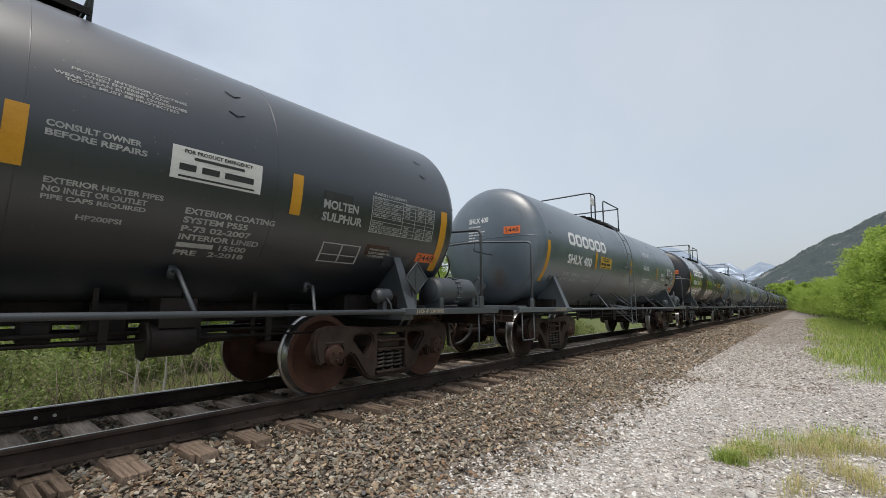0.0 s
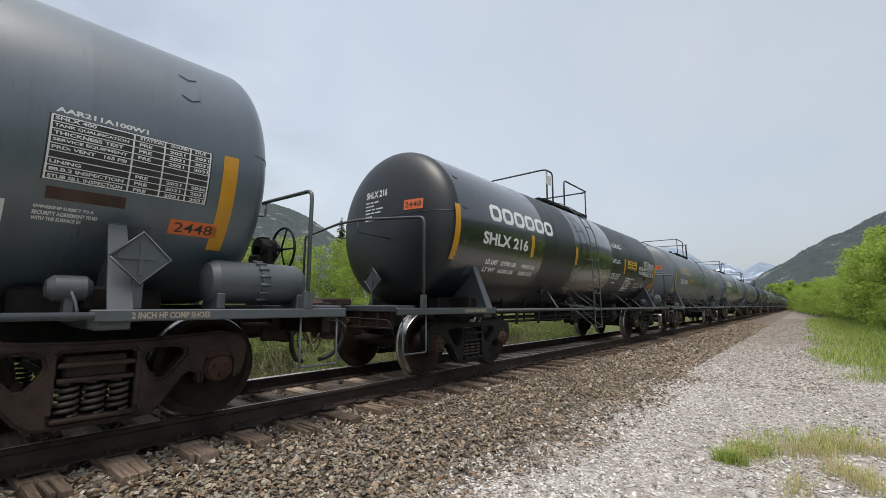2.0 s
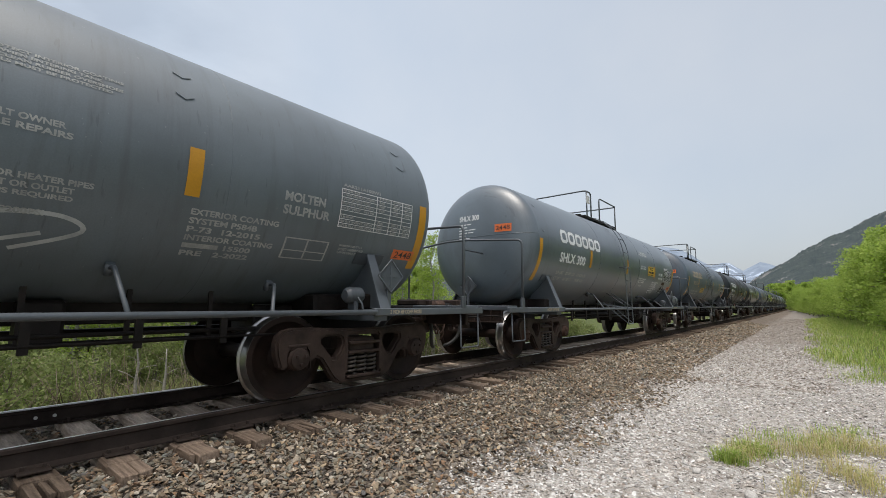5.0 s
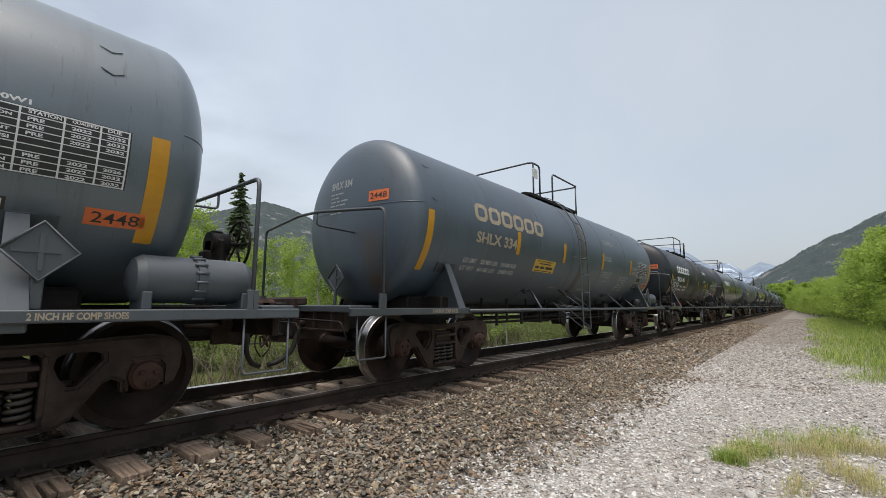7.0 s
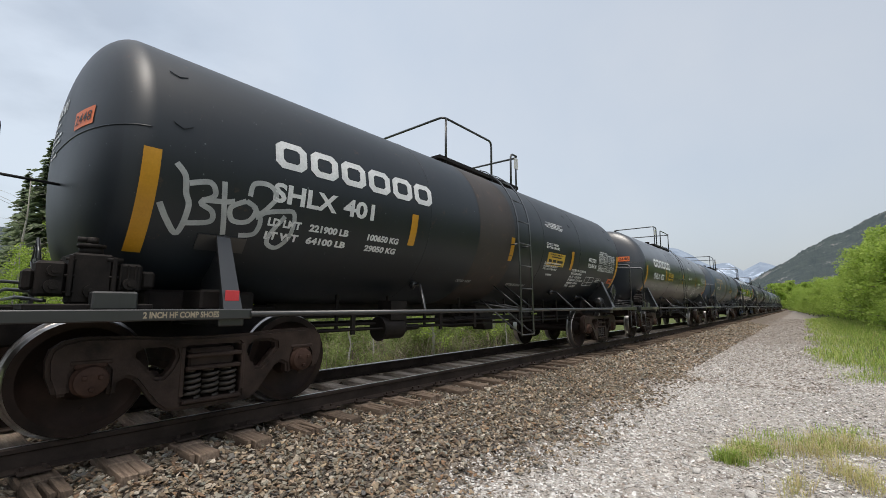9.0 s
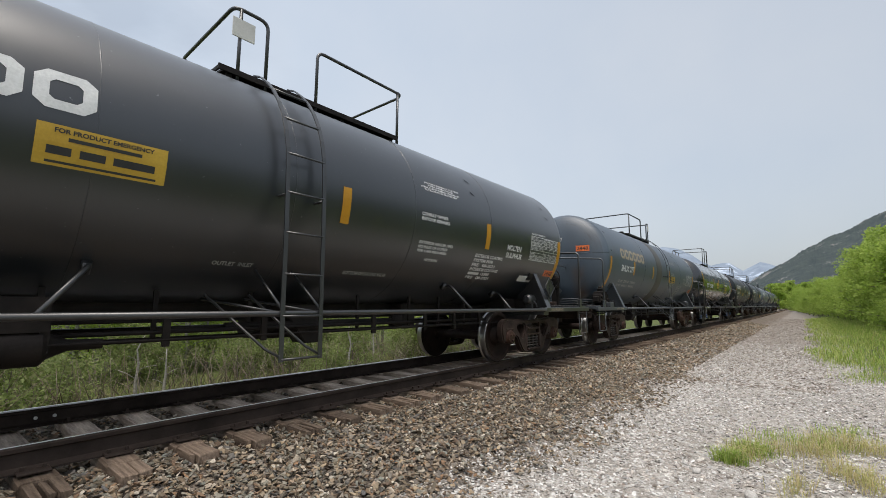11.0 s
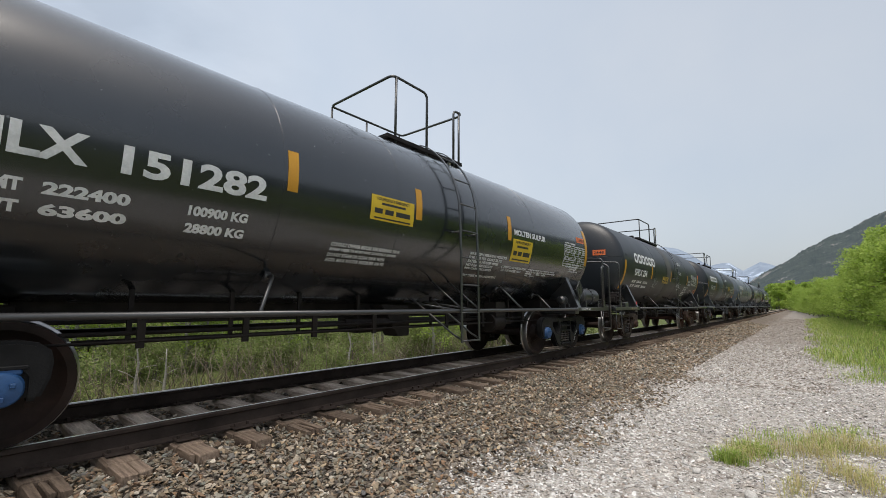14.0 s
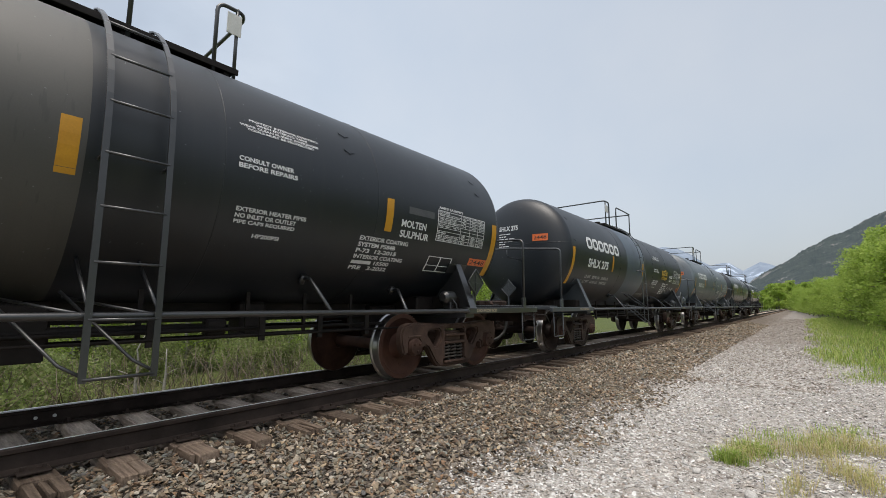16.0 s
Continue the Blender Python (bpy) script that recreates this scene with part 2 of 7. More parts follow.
M["pebble"] = island("road_pebble", [(0.30, 0.275, 0.25), (0.52, 0.49, 0.455), (0.38, 0.345, 0.31), (0.82, 0.81, 0.79), (0.13, 0.12, 0.11), (0.56, 0.50, 0.44), (0.74, 0.72, 0.69), (0.24, 0.195, 0.16), (0.62, 0.60, 0.57)], 0.85)
M["pale_rock"] = surf("pale_rock", (0.45, 0.43, 0.40), (0.62, 0.60, 0.57), 9.0, 0.85, 0, 0.4)
M["leaf"] = island("spring_leaf", [(0.25, 0.36, 0.06), (0.36, 0.48, 0.09), (0.46, 0.58, 0.14), (0.31, 0.42, 0.075)], 0.5, 0.0, 5, 0.35, 0.62)
M["leaf_shrub"] = island("shrub_leaf", [(0.15, 0.205, 0.06), (0.22, 0.275, 0.09), (0.29, 0.35, 0.125), (0.26, 0.245, 0.135)], 0.55, 0.0, 5, 0.3, 0.5)
M["needle"] = island("spruce_needle", [(0.15, 0.19, 0.12), (0.22, 0.27, 0.16), (0.29, 0.34, 0.20)], 0.7, 0.0, 5, 0.2, 0.5)
M["grass"] = island("grass_blade", [(0.22, 0.33, 0.06), (0.32, 0.44, 0.09), (0.42, 0.52, 0.13), (0.50, 0.48, 0.20)], 0.6, 0.0, 5, 0.3, 0.4)
M["weeds"] = island("trackside_weeds", [(0.17, 0.20, 0.07), (0.24, 0.26, 0.10), (0.30, 0.30, 0.14), (0.34, 0.29, 0.17)], 0.7, 0.0, 5, 0.25, 0.35)
M["dry_grass"] = island("dry_grass_blade", [(0.60, 0.50, 0.28), (0.54, 0.46, 0.24), (0.42, 0.45, 0.13), (0.70, 0.60, 0.38)], 0.7, 0.0, 5, 0.3, 0.35)
M["bark"] = surf("grey_bark", (0.10, 0.085, 0.07), (0.24, 0.21, 0.18), 4.0, 0.9, 0, 0.5, 40, (5, 5, 1))
M["pale_bark"] = surf("pale_bark", (0.22, 0.21, 0.18), (0.42, 0.40, 0.36), 5.0, 0.9, 0, 0.4, 40, (1, 1, 6))
M["twig"] = island("bare_twig", [(0.13, 0.10, 0.08), (0.24, 0.20, 0.16), (0.18, 0.14, 0.10)], 0.9)


def dim_ends(m, lo, hi, tone):
    """Light put into the colour: dimmed beyond lo along x, full at hi."""
    nt = m.node_tree
    b = nt.nodes["Principled BSDF"]
    old = b.inputs["Base Color"].links[0].from_socket
    tc = nt.nodes.new("ShaderNodeTexCoord")
    sep = nt.nodes.new("ShaderNodeSeparateXYZ")
    nt.links.new(tc.outputs["Object"], sep.inputs[0])
    r = nt.nodes.new("ShaderNodeMapRange")
    r.inputs[1].default_value, r.inputs[2].default_value = lo, hi
    nt.links.new(sep.outputs[0], r.inputs[0])
    nt.links.new(mix_node(nt, r.outputs[0], old, mix_node(nt, 1.0, old, tone, "MULTIPLY")), b.inputs["Base Color"])


# base is raised for ties lit under the train; near ends toned back
dim_ends(M["tie"], 0.5, 0.8, (0.50, 0.46, 0.43))

# ---- mesh tools ----
def mesh_of(name, bm, material):
    me = bpy.data.meshes.new(name)
    bm.to_mesh(me)
    bm.free()
    for mt in material if isinstance(material, (list, tuple)) else [material]:
        me.materials.append(mt)
    return me


def part(name, bm, material, parent, label=""):
    """One mesh object under a thing or a part; bm may be a mesh that is shared."""
    me = bm if isinstance(bm, bpy.types.Mesh) else mesh_of(name, bm, material)
    ob = new(name, me)
    ob.parent = parent
    if label:
        ob["label"] = label
    return ob


def smooth(bm, angle=35):
    for f in bm.faces:
        f.smooth = True
    lim = radians(angle)
    for e in bm.edges:
        if len(e.link_faces) == 2 and e.calc_face_angle(0) > lim:
            e.smooth = False
    return bm


def box(bm, x0, x1, y0, y1, z0, z1, bev=0.0):
    r = bmesh.ops.create_cube(bm, size=1.0)
    vs = r["verts"]
    bmesh.ops.scale(bm, vec=(x1 - x0, y1 - y0, z1 - z0), verts=vs)
    bmesh.ops.translate(bm, vec=((x0 + x1) / 2, (y0 + y1) / 2, (z0 + z1) / 2), verts=vs)
    if bev:
        es = list({e for v in vs for e in v.link_edges})
        bmesh.ops.bevel(bm, geom=es, offset=bev, segments=1, affect="EDGES")
    return bm


def tube(bm, pts, r, seg=8, bend=0.0, cap=True):
    """A round bar along a line of points; bend rounds its corners."""
    pts = [Vector(p) for p in pts]
    if bend:
        out = [pts[0]]
        for a, b, c in zip(pts, pts[1:], pts[2:]):
            d1, d2 = (a - b), (c - b)
            k = min(bend, d1.length * 0.45, d2.length * 0.45)
            p0, p2 = b + d1.normalized() * k, b + d2.normalized() * k
            for i in range(5):
                t = i / 4
                out.append(p0 * (1 - t) ** 2 + b * 2 * t * (1 - t) + p2 * t * t)
        pts = out + [pts[-1]]
    rings, side = [], None
    for i, p in enumerate(pts):
        d = (pts[min(i + 1, len(pts) - 1)] - pts[max(i - 1, 0)]).normalized()
        if side is None or abs(side.dot(d)) > 0.95:
            side = d.orthogonal().normalized()
        side = (side - d * side.dot(d)).normalized()
        up = d.cross(side)
        rr = r[i] if isinstance(r, (list, tuple)) else r
        rings.append([bm.verts.new(p + (side * math.cos(a) + up * math.sin(a)) * rr) for a in [2 * math.pi * k / seg for k in range(seg)]])
    for a, b in zip(rings, rings[1:]):
        for k in range(seg):
            bm.faces.new((a[k], a[(k + 1) % seg], b[(k + 1) % seg], b[k])).smooth = True
    if cap:
        bm.faces.new(rings[0][::-1])
        bm.faces.new(rings[-1])
    return bm


def lathe(bm, prof, seg, axis="y", mats=None):
    """Turn a profile of (place along the axis, radius) round that axis."""
    rings = []
    for a, r in prof:
        ring = []
        for k in range(seg):
            t = 2 * math.pi * k / seg
            c, s = math.cos(t) * r, math.sin(t) * r
            ring.append(bm.verts.new((c, a, s) if axis == "y" else (a, c, s)))
        rings.append(ring)
    for i, (a, b) in enumerate(zip(rings, rings[1:])):
        for k in range(seg):
            f = bm.faces.new((a[k], a[(k + 1) % seg], b[(k + 1) % seg], b[k]))
            if mats:
                f.material_index = mats[i]
    if prof[0][1] > 1e-4:
        bm.faces.new(rings[0])
    if prof[-1][1] > 1e-4:
        bm.faces.new(rings[-1])
    bmesh.ops.remove_doubles(bm, verts=bm.verts, dist=1e-5)
    bmesh.ops.recalc_face_normals(bm, faces=bm.faces)
    return bm


def plate(bm, outline, holes, x0, x1, bev=0.0):
    """A plate cut from a (y, z) outline with holes, between two x."""
    edges = []
    for loop in [outline, *holes]:
        vs = [bm.verts.new((x0, *p)) for p in loop]
        edges += [bm.edges.new((a, b)) for a, b in zip(vs, vs[1:] + vs[:1])]
    fill = bmesh.ops.triangle_fill(bm, use_beauty=True, use_dissolve=True, edges=edges)
    faces = [f for f in fill["geom"] if isinstance(f, bmesh.types.BMFace)]
    ext = bmesh.ops.extrude_face_region(bm, geom=faces)
    bmesh.ops.translate(bm, vec=(x1 - x0, 0, 0), verts=[v for v in ext["geom"] if isinstance(v, bmesh.types.BMVert)])
    bmesh.ops.recalc_face_normals(bm, faces=bm.faces)
    if bev:
        es = [e for e in bm.edges if len(e.link_faces) == 2 and e.calc_face_angle(0) > 1.2]
        bmesh.ops.bevel(bm, geom=es, offset=bev, segments=2, affect="EDGES", clamp_overlap=True)
    return bm


def np_mesh(name, verts, faces, material, smooth_all=False):
    """A mesh from arrays of corners and of equal-sided faces."""
    me = bpy.data.meshes.new(name)
    n, k = faces.shape
    me.vertices.add(len(verts))
    me.vertices.foreach_set("co", np.ascontiguousarray(verts, dtype=np.float32).ravel())
    me.loops.add(n * k)
    me.loops.foreach_set("vertex_index", np.ascontiguousarray(faces, dtype=np.int32).ravel())
    me.polygons.add(n)
    me.polygons.foreach_set("loop_start", np.arange(0, n * k, k, dtype=np.int32))
    me.polygons.foreach_set("use_smooth", np.full(n, smooth_all))
    me.update(calc_edges=True)
    me.materials.append(material)
    return me


def spins(rng, n, tilt=math.pi):
    """n turn matrices: any heading, leaning by up to tilt."""
    a, b, c = rng.uniform(0, 2 * math.pi, n), rng.uniform(-tilt, tilt, n), rng.uniform(-tilt, tilt, n)
    z = np.zeros((n, 3, 3)); y = np.zeros((n, 3, 3)); x = np.zeros((n, 3, 3))
    z[:, 0, 0] = z[:, 1, 1] = np.cos(a); z[:, 1, 0] = np.sin(a); z[:, 0, 1] = -np.sin(a); z[:, 2, 2] = 1
    x[:, 1, 1] = x[:, 2, 2] = np.cos(b); x[:, 2, 1] = np.sin(b); x[:, 1, 2] = -np.sin(b); x[:, 0, 0] = 1
    y[:, 0, 0] = y[:, 2, 2] = np.cos(c); y[:, 0, 2] = np.sin(c); y[:, 2, 0] = -np.sin(c); y[:, 1, 1] = 1
    return z @ x @ y


def scatter(base_v, base_f, turn, size, at):
    """Copies of one small shape as arrays: turn (n,3,3), size (n,3), at (n,3)."""
    v = np.einsum("nij,nkj->nki", turn, base_v[None] * size[:, None, :]) + at[:, None, :]
    f = base_f[None] + (np.arange(len(at)) * len(base_v))[:, None, None]
    return v.reshape(-1, 3), f.reshape(-1, base_f.shape[1])


def stone_shape(seed):
    bm = bmesh.new()
    # broken rock: the hull of a few corners, sharp-edged
    r = random.Random(seed)
    for k in range(9):
        p = Vector((r.gauss(0, 1), r.gauss(0, 1), r.gauss(0, 1))).normalized() * 0.6 * r.uniform(0.85, 1.1)
        bm.verts.new((max(-0.5, min(0.5, p.x)), max(-0.5, min(0.5, p.y)), max(-0.42, min(0.42, p.z))))
    hull = bmesh.ops.convex_hull(bm, input=bm.verts[:])
    bmesh.ops.delete(bm, geom=[v for v in bm.verts if not v.link_faces], context="VERTS")
    bmesh.ops.triangulate(bm, faces=bm.faces[:])
    bmesh.ops.recalc_face_normals(bm, faces=bm.faces[:])
    bm.verts.index_update()
    v = np.array([v.co[:] for v in bm.verts]); f = np.array([[w.index for w in t.verts] for t in bm.faces])
    bm.free()
    return v, f


# ---- ground ----
def ground_z(x, y):
    """Height of the land: the track bed, the gravel road beside it and the banks."""
    xs = (-400, -60, -20, -9, -5, -3.0, -1.75, -1.45, 1.45, 1.75, 2.85, 3.3, 5.4, 6.6, 8.5, 14, 40, 400)
    zs = (8, -1, -1.5, -1.6, -1.4, -0.95, -0.34, -0.27, -0.28, -0.35, -0.58, -0.62, -0.60, -0.50, -0.15, 0.2, 1.2, 20)
    return np.interp(x, xs, zs)


gx = np.unique(np.concatenate([np.linspace(-400, -20, 20), np.linspace(-20, -3, 30), np.linspace(-3, 7, 120), np.linspace(7, 20, 30), np.linspace(20, 400, 20), [-3000, 3000]]))
gy = np.unique(np.concatenate([[-2000, -300], np.linspace(-60, 0, 30), np.linspace(0, 14, 120), np.linspace(14, 60, 100), np.linspace(60, 400, 60), [1000, 3500]]))
GX, GY = np.meshgrid(gx, gy)
GZ = ground_z(GX, GY)
rng = np.random.default_rng(3)
near_ground = (np.abs(GX) < 60) & (GY > -40) & (GY < 200)
wob = np.array([noise.noise((x * 0.7, y * 0.5, 3.1)) * 0.05 + noise.noise((x * 2.3, y * 2.3, 8.0)) * 0.018 for x, y in zip(GX.ravel(), GY.ravel())]).reshape(GX.shape)
GZ = GZ + np.where(near_ground & ((GX > 2.0) | (GX < -2.0)), wob, 0) * np.where((GX > -3.2) & (GX < 6.4), 0.16, 1.0)
nx, ny = len(gx), len(gy)
gv = np.stack([GX.ravel(), GY.ravel(), GZ.ravel()], 1)
ii = (np.arange(ny - 1)[:, None] * nx + np.arange(nx - 1)[None]).ravel()
gf = np.stack([ii, ii + 1, ii + nx + 1, ii + nx], 1)


def ground_material():
    m, nt, b, oc = begin("ground_cover", 0.9, 0.0, 0.2)
    sep = nt.nodes.new("ShaderNodeSeparateXYZ")
    nt.links.new(oc, sep.inputs[0])
    edge = noise_node(nt, oc, 0.9, 6.0, 0.65)
    shift = nt.nodes.new("ShaderNodeMath")
    shift.operation, shift.inputs[1].default_value, shift.inputs[2].default_value = "MULTIPLY_ADD", 2.2, -1.1
    nt.links.new(edge.outputs[0], shift.inputs[0])
    xx = nt.nodes.new("ShaderNodeMath")
    nt.links.new(sep.outputs[0], xx.inputs[0])
    nt.links.new(shift.outputs[0], xx.inputs[1])

    def band(lo, hi):
        r = nt.nodes.new("ShaderNodeMapRange")
        r.inputs[1].default_value, r.inputs[2].default_value = lo, hi
        nt.links.new(xx.outputs[0], r.inputs[0])
        return r.outputs[0]
    grit, speck = noise_node(nt, oc, 45.0, 6.0, 0.7), noise_node(nt, oc, 7.0, 6.0)
    bal = ramp_node(nt, (0.07, 0.057, 0.047), (0.26, 0.215, 0.175), 0.35, 0.68)
    nt.links.new(grit.outputs[0], bal.inputs[0])
    road = ramp_node(nt, (0.21, 0.197, 0.178), (0.64, 0.617, 0.58), 0.34, 0.66)
    nt.links.new(grit.outputs[0], road.inputs[0])
    dust = ramp_node(nt, (0.60, 0.555, 0.51), (1.0, 1.0, 1.0), 0.36, 0.60)
    nt.links.new(speck.outputs[0], dust.inputs[0])
    road_c = mix_node(nt, 0.8, road.outputs[0], dust.outputs[0], "MULTIPLY")
    turf = ramp_node(nt, (0.055, 0.07, 0.022), (0.115, 0.14, 0.042), 0.35, 0.65)
    nt.links.new(speck.outputs[0], turf.inputs[0])
    far = nt.nodes.new("ShaderNodeMapRange")
    far.inputs[1].default_value, far.inputs[2].default_value, far.inputs[4].default_value = 13.0, 26.0, 0.85
    nt.links.new(sep.outputs[1], far.inputs[0])
    coarse = ramp_node(nt, (0.13, 0.11, 0.095), (0.30, 0.265, 0.235), 0.35, 0.65)
    nt.links.new(grit.outputs[0], coarse.inputs[0])
    road_c = mix_node(nt, far.outputs[0], road_c, coarse.outputs[0])
    c = mix_node(nt, band(2.55, 3.1), bal.outputs[0], road_c)
    c = mix_node(nt, band(6.1, 7.0), c, turf.outputs[0])
    c = mix_node(nt, band(-3.0, -3.6), c, turf.outputs[0])
    nt.links.new(c, b.inputs["Base Color"])
    bump(nt, b, grit.outputs[0], 0.8, 0.02)
    return m


ground = new("ground", np_mesh("ground", gv, gf, ground_material(), True))
tagged(ground, "brown ballast bed, pale gravel road and grassy banks", "ground", kind="structure")

# ---- track ----
TIE = 0.505
track = new("railway_track")
tagged(track, "two worn steel rails spiked to weathered wooden ties", "railway track", kind="structure")
RAIL = [(-0.075, -0.18), (0.075, -0.18), (0.075, -0.168), (0.012, -0.146), (0.009, -0.05), (0.036, -0.036), (0.037, -0.010), (0.026, -0.001), (0.004, 0.0), (-0.026, 0.0), (-0.037, -0.010), (-0.036, -0.036), (-0.009, -0.05), (-0.012, -0.146), (-0.075, -0.168)]


def rail_mesh(band):
    bm = bmesh.new()
    ys = [-60, 0, 10, 30, 80, 200, 420]
    rings = [[bm.verts.new((a, y, z)) for a, z in RAIL] for y in ys]
    for a, b in zip(rings, rings[1:]):
        for k in range(len(RAIL)):
            f = bm.faces.new((a[k], a[(k + 1) % len(RAIL)], b[(k + 1) % len(RAIL)], b[k]))
            f.material_index = 1 if k in band else 0
    bm.faces.new(rings[0])
    bm.faces.new(rings[-1])
    bmesh.ops.recalc_face_normals(bm, faces=bm.faces)
    return mesh_of("rail", bm, [M["rail_side"], M["rail_top"]])


for x in (0.7525, -0.7525):
    part("rail", rail_mesh((8, 9) if x > 0 else (7, 8, 9)), None, track).matrix_basis = Matrix.Translation((x, 0, 0)) @ Matrix.Diagonal((1 if x > 0 else -1, 1, 1, 1))


def tie_mesh(seed):
    r = random.Random(seed)
    bm = bmesh.new()
    box(bm, -1.32, 1.0, -0.115, 0.115, -0.40, -0.181, 0.012)
    # the weathered end has split along the grain
    cuts = sorted(r.uniform(-0.08, 0.08) for _ in range(r.randint(1, 3)))
    edges = [-0.115] + cuts + [0.115]
    for a, b in zip(edges, edges[1:]):
        if b - a > 0.02:
            box(bm, 0.995, 1.32 + r.uniform(-0.05, 0.03), a + 0.006, b - 0.006, -0.40, -0.184 - r.uniform(0, 0.014), 0.005)
    for v in bm.verts:
        if v.co.z > -0.3:
            v.co.z -= r.uniform(0, 0.012)
        v.co.x += r.uniform(-0.012, 0.012)
        v.co.y += r.uniform(-0.004, 0.004)
    return mesh_of("tie", bm, M["tie"])


tie_kinds = [tie_mesh(s) for s in range(6)]
tr = random.Random(5)
ties = []
for i in range(290):
    t = part("tie", tie_kinds[tr.randrange(6)], None, track)
    t.matrix_basis = pose(tr.uniform(-0.08, 0.08), -4.0 + 0.12 + i * TIE, tr.uniform(-0.01, 0.004), 0, 0, tr.uniform(-1.5, 1.5))
    ties.append(t)
bm = bmesh.new()
for i in range(290, 560):
    box(bm, -1.3, 1.3, -4 + i * TIE - 0.11, -4 + i * TIE + 0.11, -0.4, -0.185)
tagged(part("far_ties", bm, M["tie"], track), kind="stuff")
pl = box(bmesh.new(), -0.10, 0.17, -0.095, 0.095, -0.181, -0.163, 0.006)
for dx, dy in ((0.09, 0.06), (0.09, -0.06), (-0.09, 0.05)):
    box(pl, dx - 0.012, dx + 0.012, dy - 0.012, dy + 0.012, -0.165, -0.135, 0.003)
tie_plate = mesh_of("tie_plate", pl, M["rail_side"])
for t in ties[:110]:
    for sx in (1, -1):
        q = part("tie_plate", tie_plate, None, track)
        q.matrix_basis = Matrix.Translation((sx * 0.7525, t.matrix_basis.translation.y, 0.006)) @ pose(0, 0, 0, 0, 0, 0 if sx > 0 else 180)

# ---- tank cars ----
R, ZC = 1.30, 2.33
MID = 5.80                                     # the first axle to the middle of the car
FIRST, LAST = -5.58, 5.74                       # where the straight part of the tank begins and ends
DISH = 0.40                                    # depth of a head


def head_y(r, flat):
    """How far a head bulges at radius r."""
    u = min(1.0, r / R)
    return (0.57 if flat < 2.1 else DISH) * (1 - u ** flat) ** 0.5


def tank_mesh(material, flat, last):
    bm = bmesh.new()
    prof = []
    for i in range(19):
        th = math.pi / 2 * i / 18
        r = R * math.sin(th) ** (2.0 / flat * 1.0) if i else 0.0
        prof.append((FIRST - head_y(r, flat), r))
    prof += [(-4.0, R), (-2, R), (0, R), (2, R), (4.0, R)]
    prof += [(FIRST + last - y, r) for y, r in prof[18::-1]]
    lathe(bm, prof, 96)
    bmesh.ops.translate(bm, vec=(0, 0, ZC), verts=bm.verts)
    smooth(bm, 40)
    return mesh_of("tank", bm, material)


def wrap(bm, lift=0.004):
    """Lay flat art (x: metres along the car, y: degrees up from the middle) on the tank's side."""
    for v in bm.verts:
        v.co.y = v.co.y * math.pi / 180 * R
    lo, hi = min(v.co.y for v in bm.verts), max(v.co.y for v in bm.verts)
    k = math.floor(lo / 0.09) * 0.09
    while k < hi:
        bmesh.ops.bisect_plane(bm, geom=bm.verts[:] + bm.edges[:] + bm.faces[:], plane_co=(0, k, 0), plane_no=(0, 1, 0))
        k += 0.09
    for v in bm.verts:
        a, h = v.co.y / R, R + lift + v.co.z
        v.co = (h * math.cos(a), v.co.x - MID, ZC + h * math.sin(a))
    return bm


def quad(bm, x0, x1, y0, y1, z=0.0, mi=0):
    f = bm.faces.new([bm.verts.new(p) for p in ((x0, y0, z), (x1, y0, z), (x1, y1, z), (x0, y1, z))])
    f.material_index = mi


flat_text = {}


def letters(text, bold=0.035):
    """A line of letters as flat faces in a box from 0 to 1 each way."""
    if (text, bold) not in flat_text:
        cu = bpy.data.curves.new("letters", "FONT")
        cu.body, cu.offset, cu.resolution_u = text, bold, 3
        ob = bpy.data.objects.new("letters", cu)
        me = ob.to_mesh()
        v = np.array([p.co[:] for p in me.vertices])
        f = [tuple(p.vertices) for p in me.polygons]
        ob.to_mesh_clear()
        bpy.data.objects.remove(ob)
        bpy.data.curves.remove(cu)
        v[:, :2] = (v[:, :2] - v[:, :2].min(0)) / np.maximum(np.ptp(v[:, :2], axis=0), 1e-6)
        flat_text[(text, bold)] = (v, f)
    return flat_text[(text, bold)]


def write(bm, text, x0, x1, y0, y1, z=0.0, mi=0, bold=0.035):
    v, f = letters(text, bold)
    vs = [bm.verts.new((x0 + p[0] * (x1 - x0), y0 + p[1] * (y1 - y0), z)) for p in v]
    for t in f:
        try:
            bm.faces.new([vs[i] for i in t]).material_index = mi
        except ValueError:
            pass


def lines(bm, rows, only, x0, x1, y_top, y_low, z=0.0, mi=0):
    """One of the lines of stencilled words that fill a box."""
    width, pitch = (x1 - x0) / max(len(r) for r in rows), (y_top - y_low) / (len(rows) - 0.28)
    for i, row in enumerate(rows):
        if row and i == only:
            top = y_top - i * pitch
            n = row.count("=")                 # a run of = is a plain bar in place of a maker's name
            if n:
                quad(bm, x0, x0 + n * width, top - pitch * 0.66, top - pitch * 0.06, z, mi)
            row = row.replace("=", " ")
            if row.strip():
                write(bm, row.strip(), x0 + (len(row) - len(row.lstrip())) * width, x0 + len(row) * width, top - pitch * 0.72, top, z, mi)


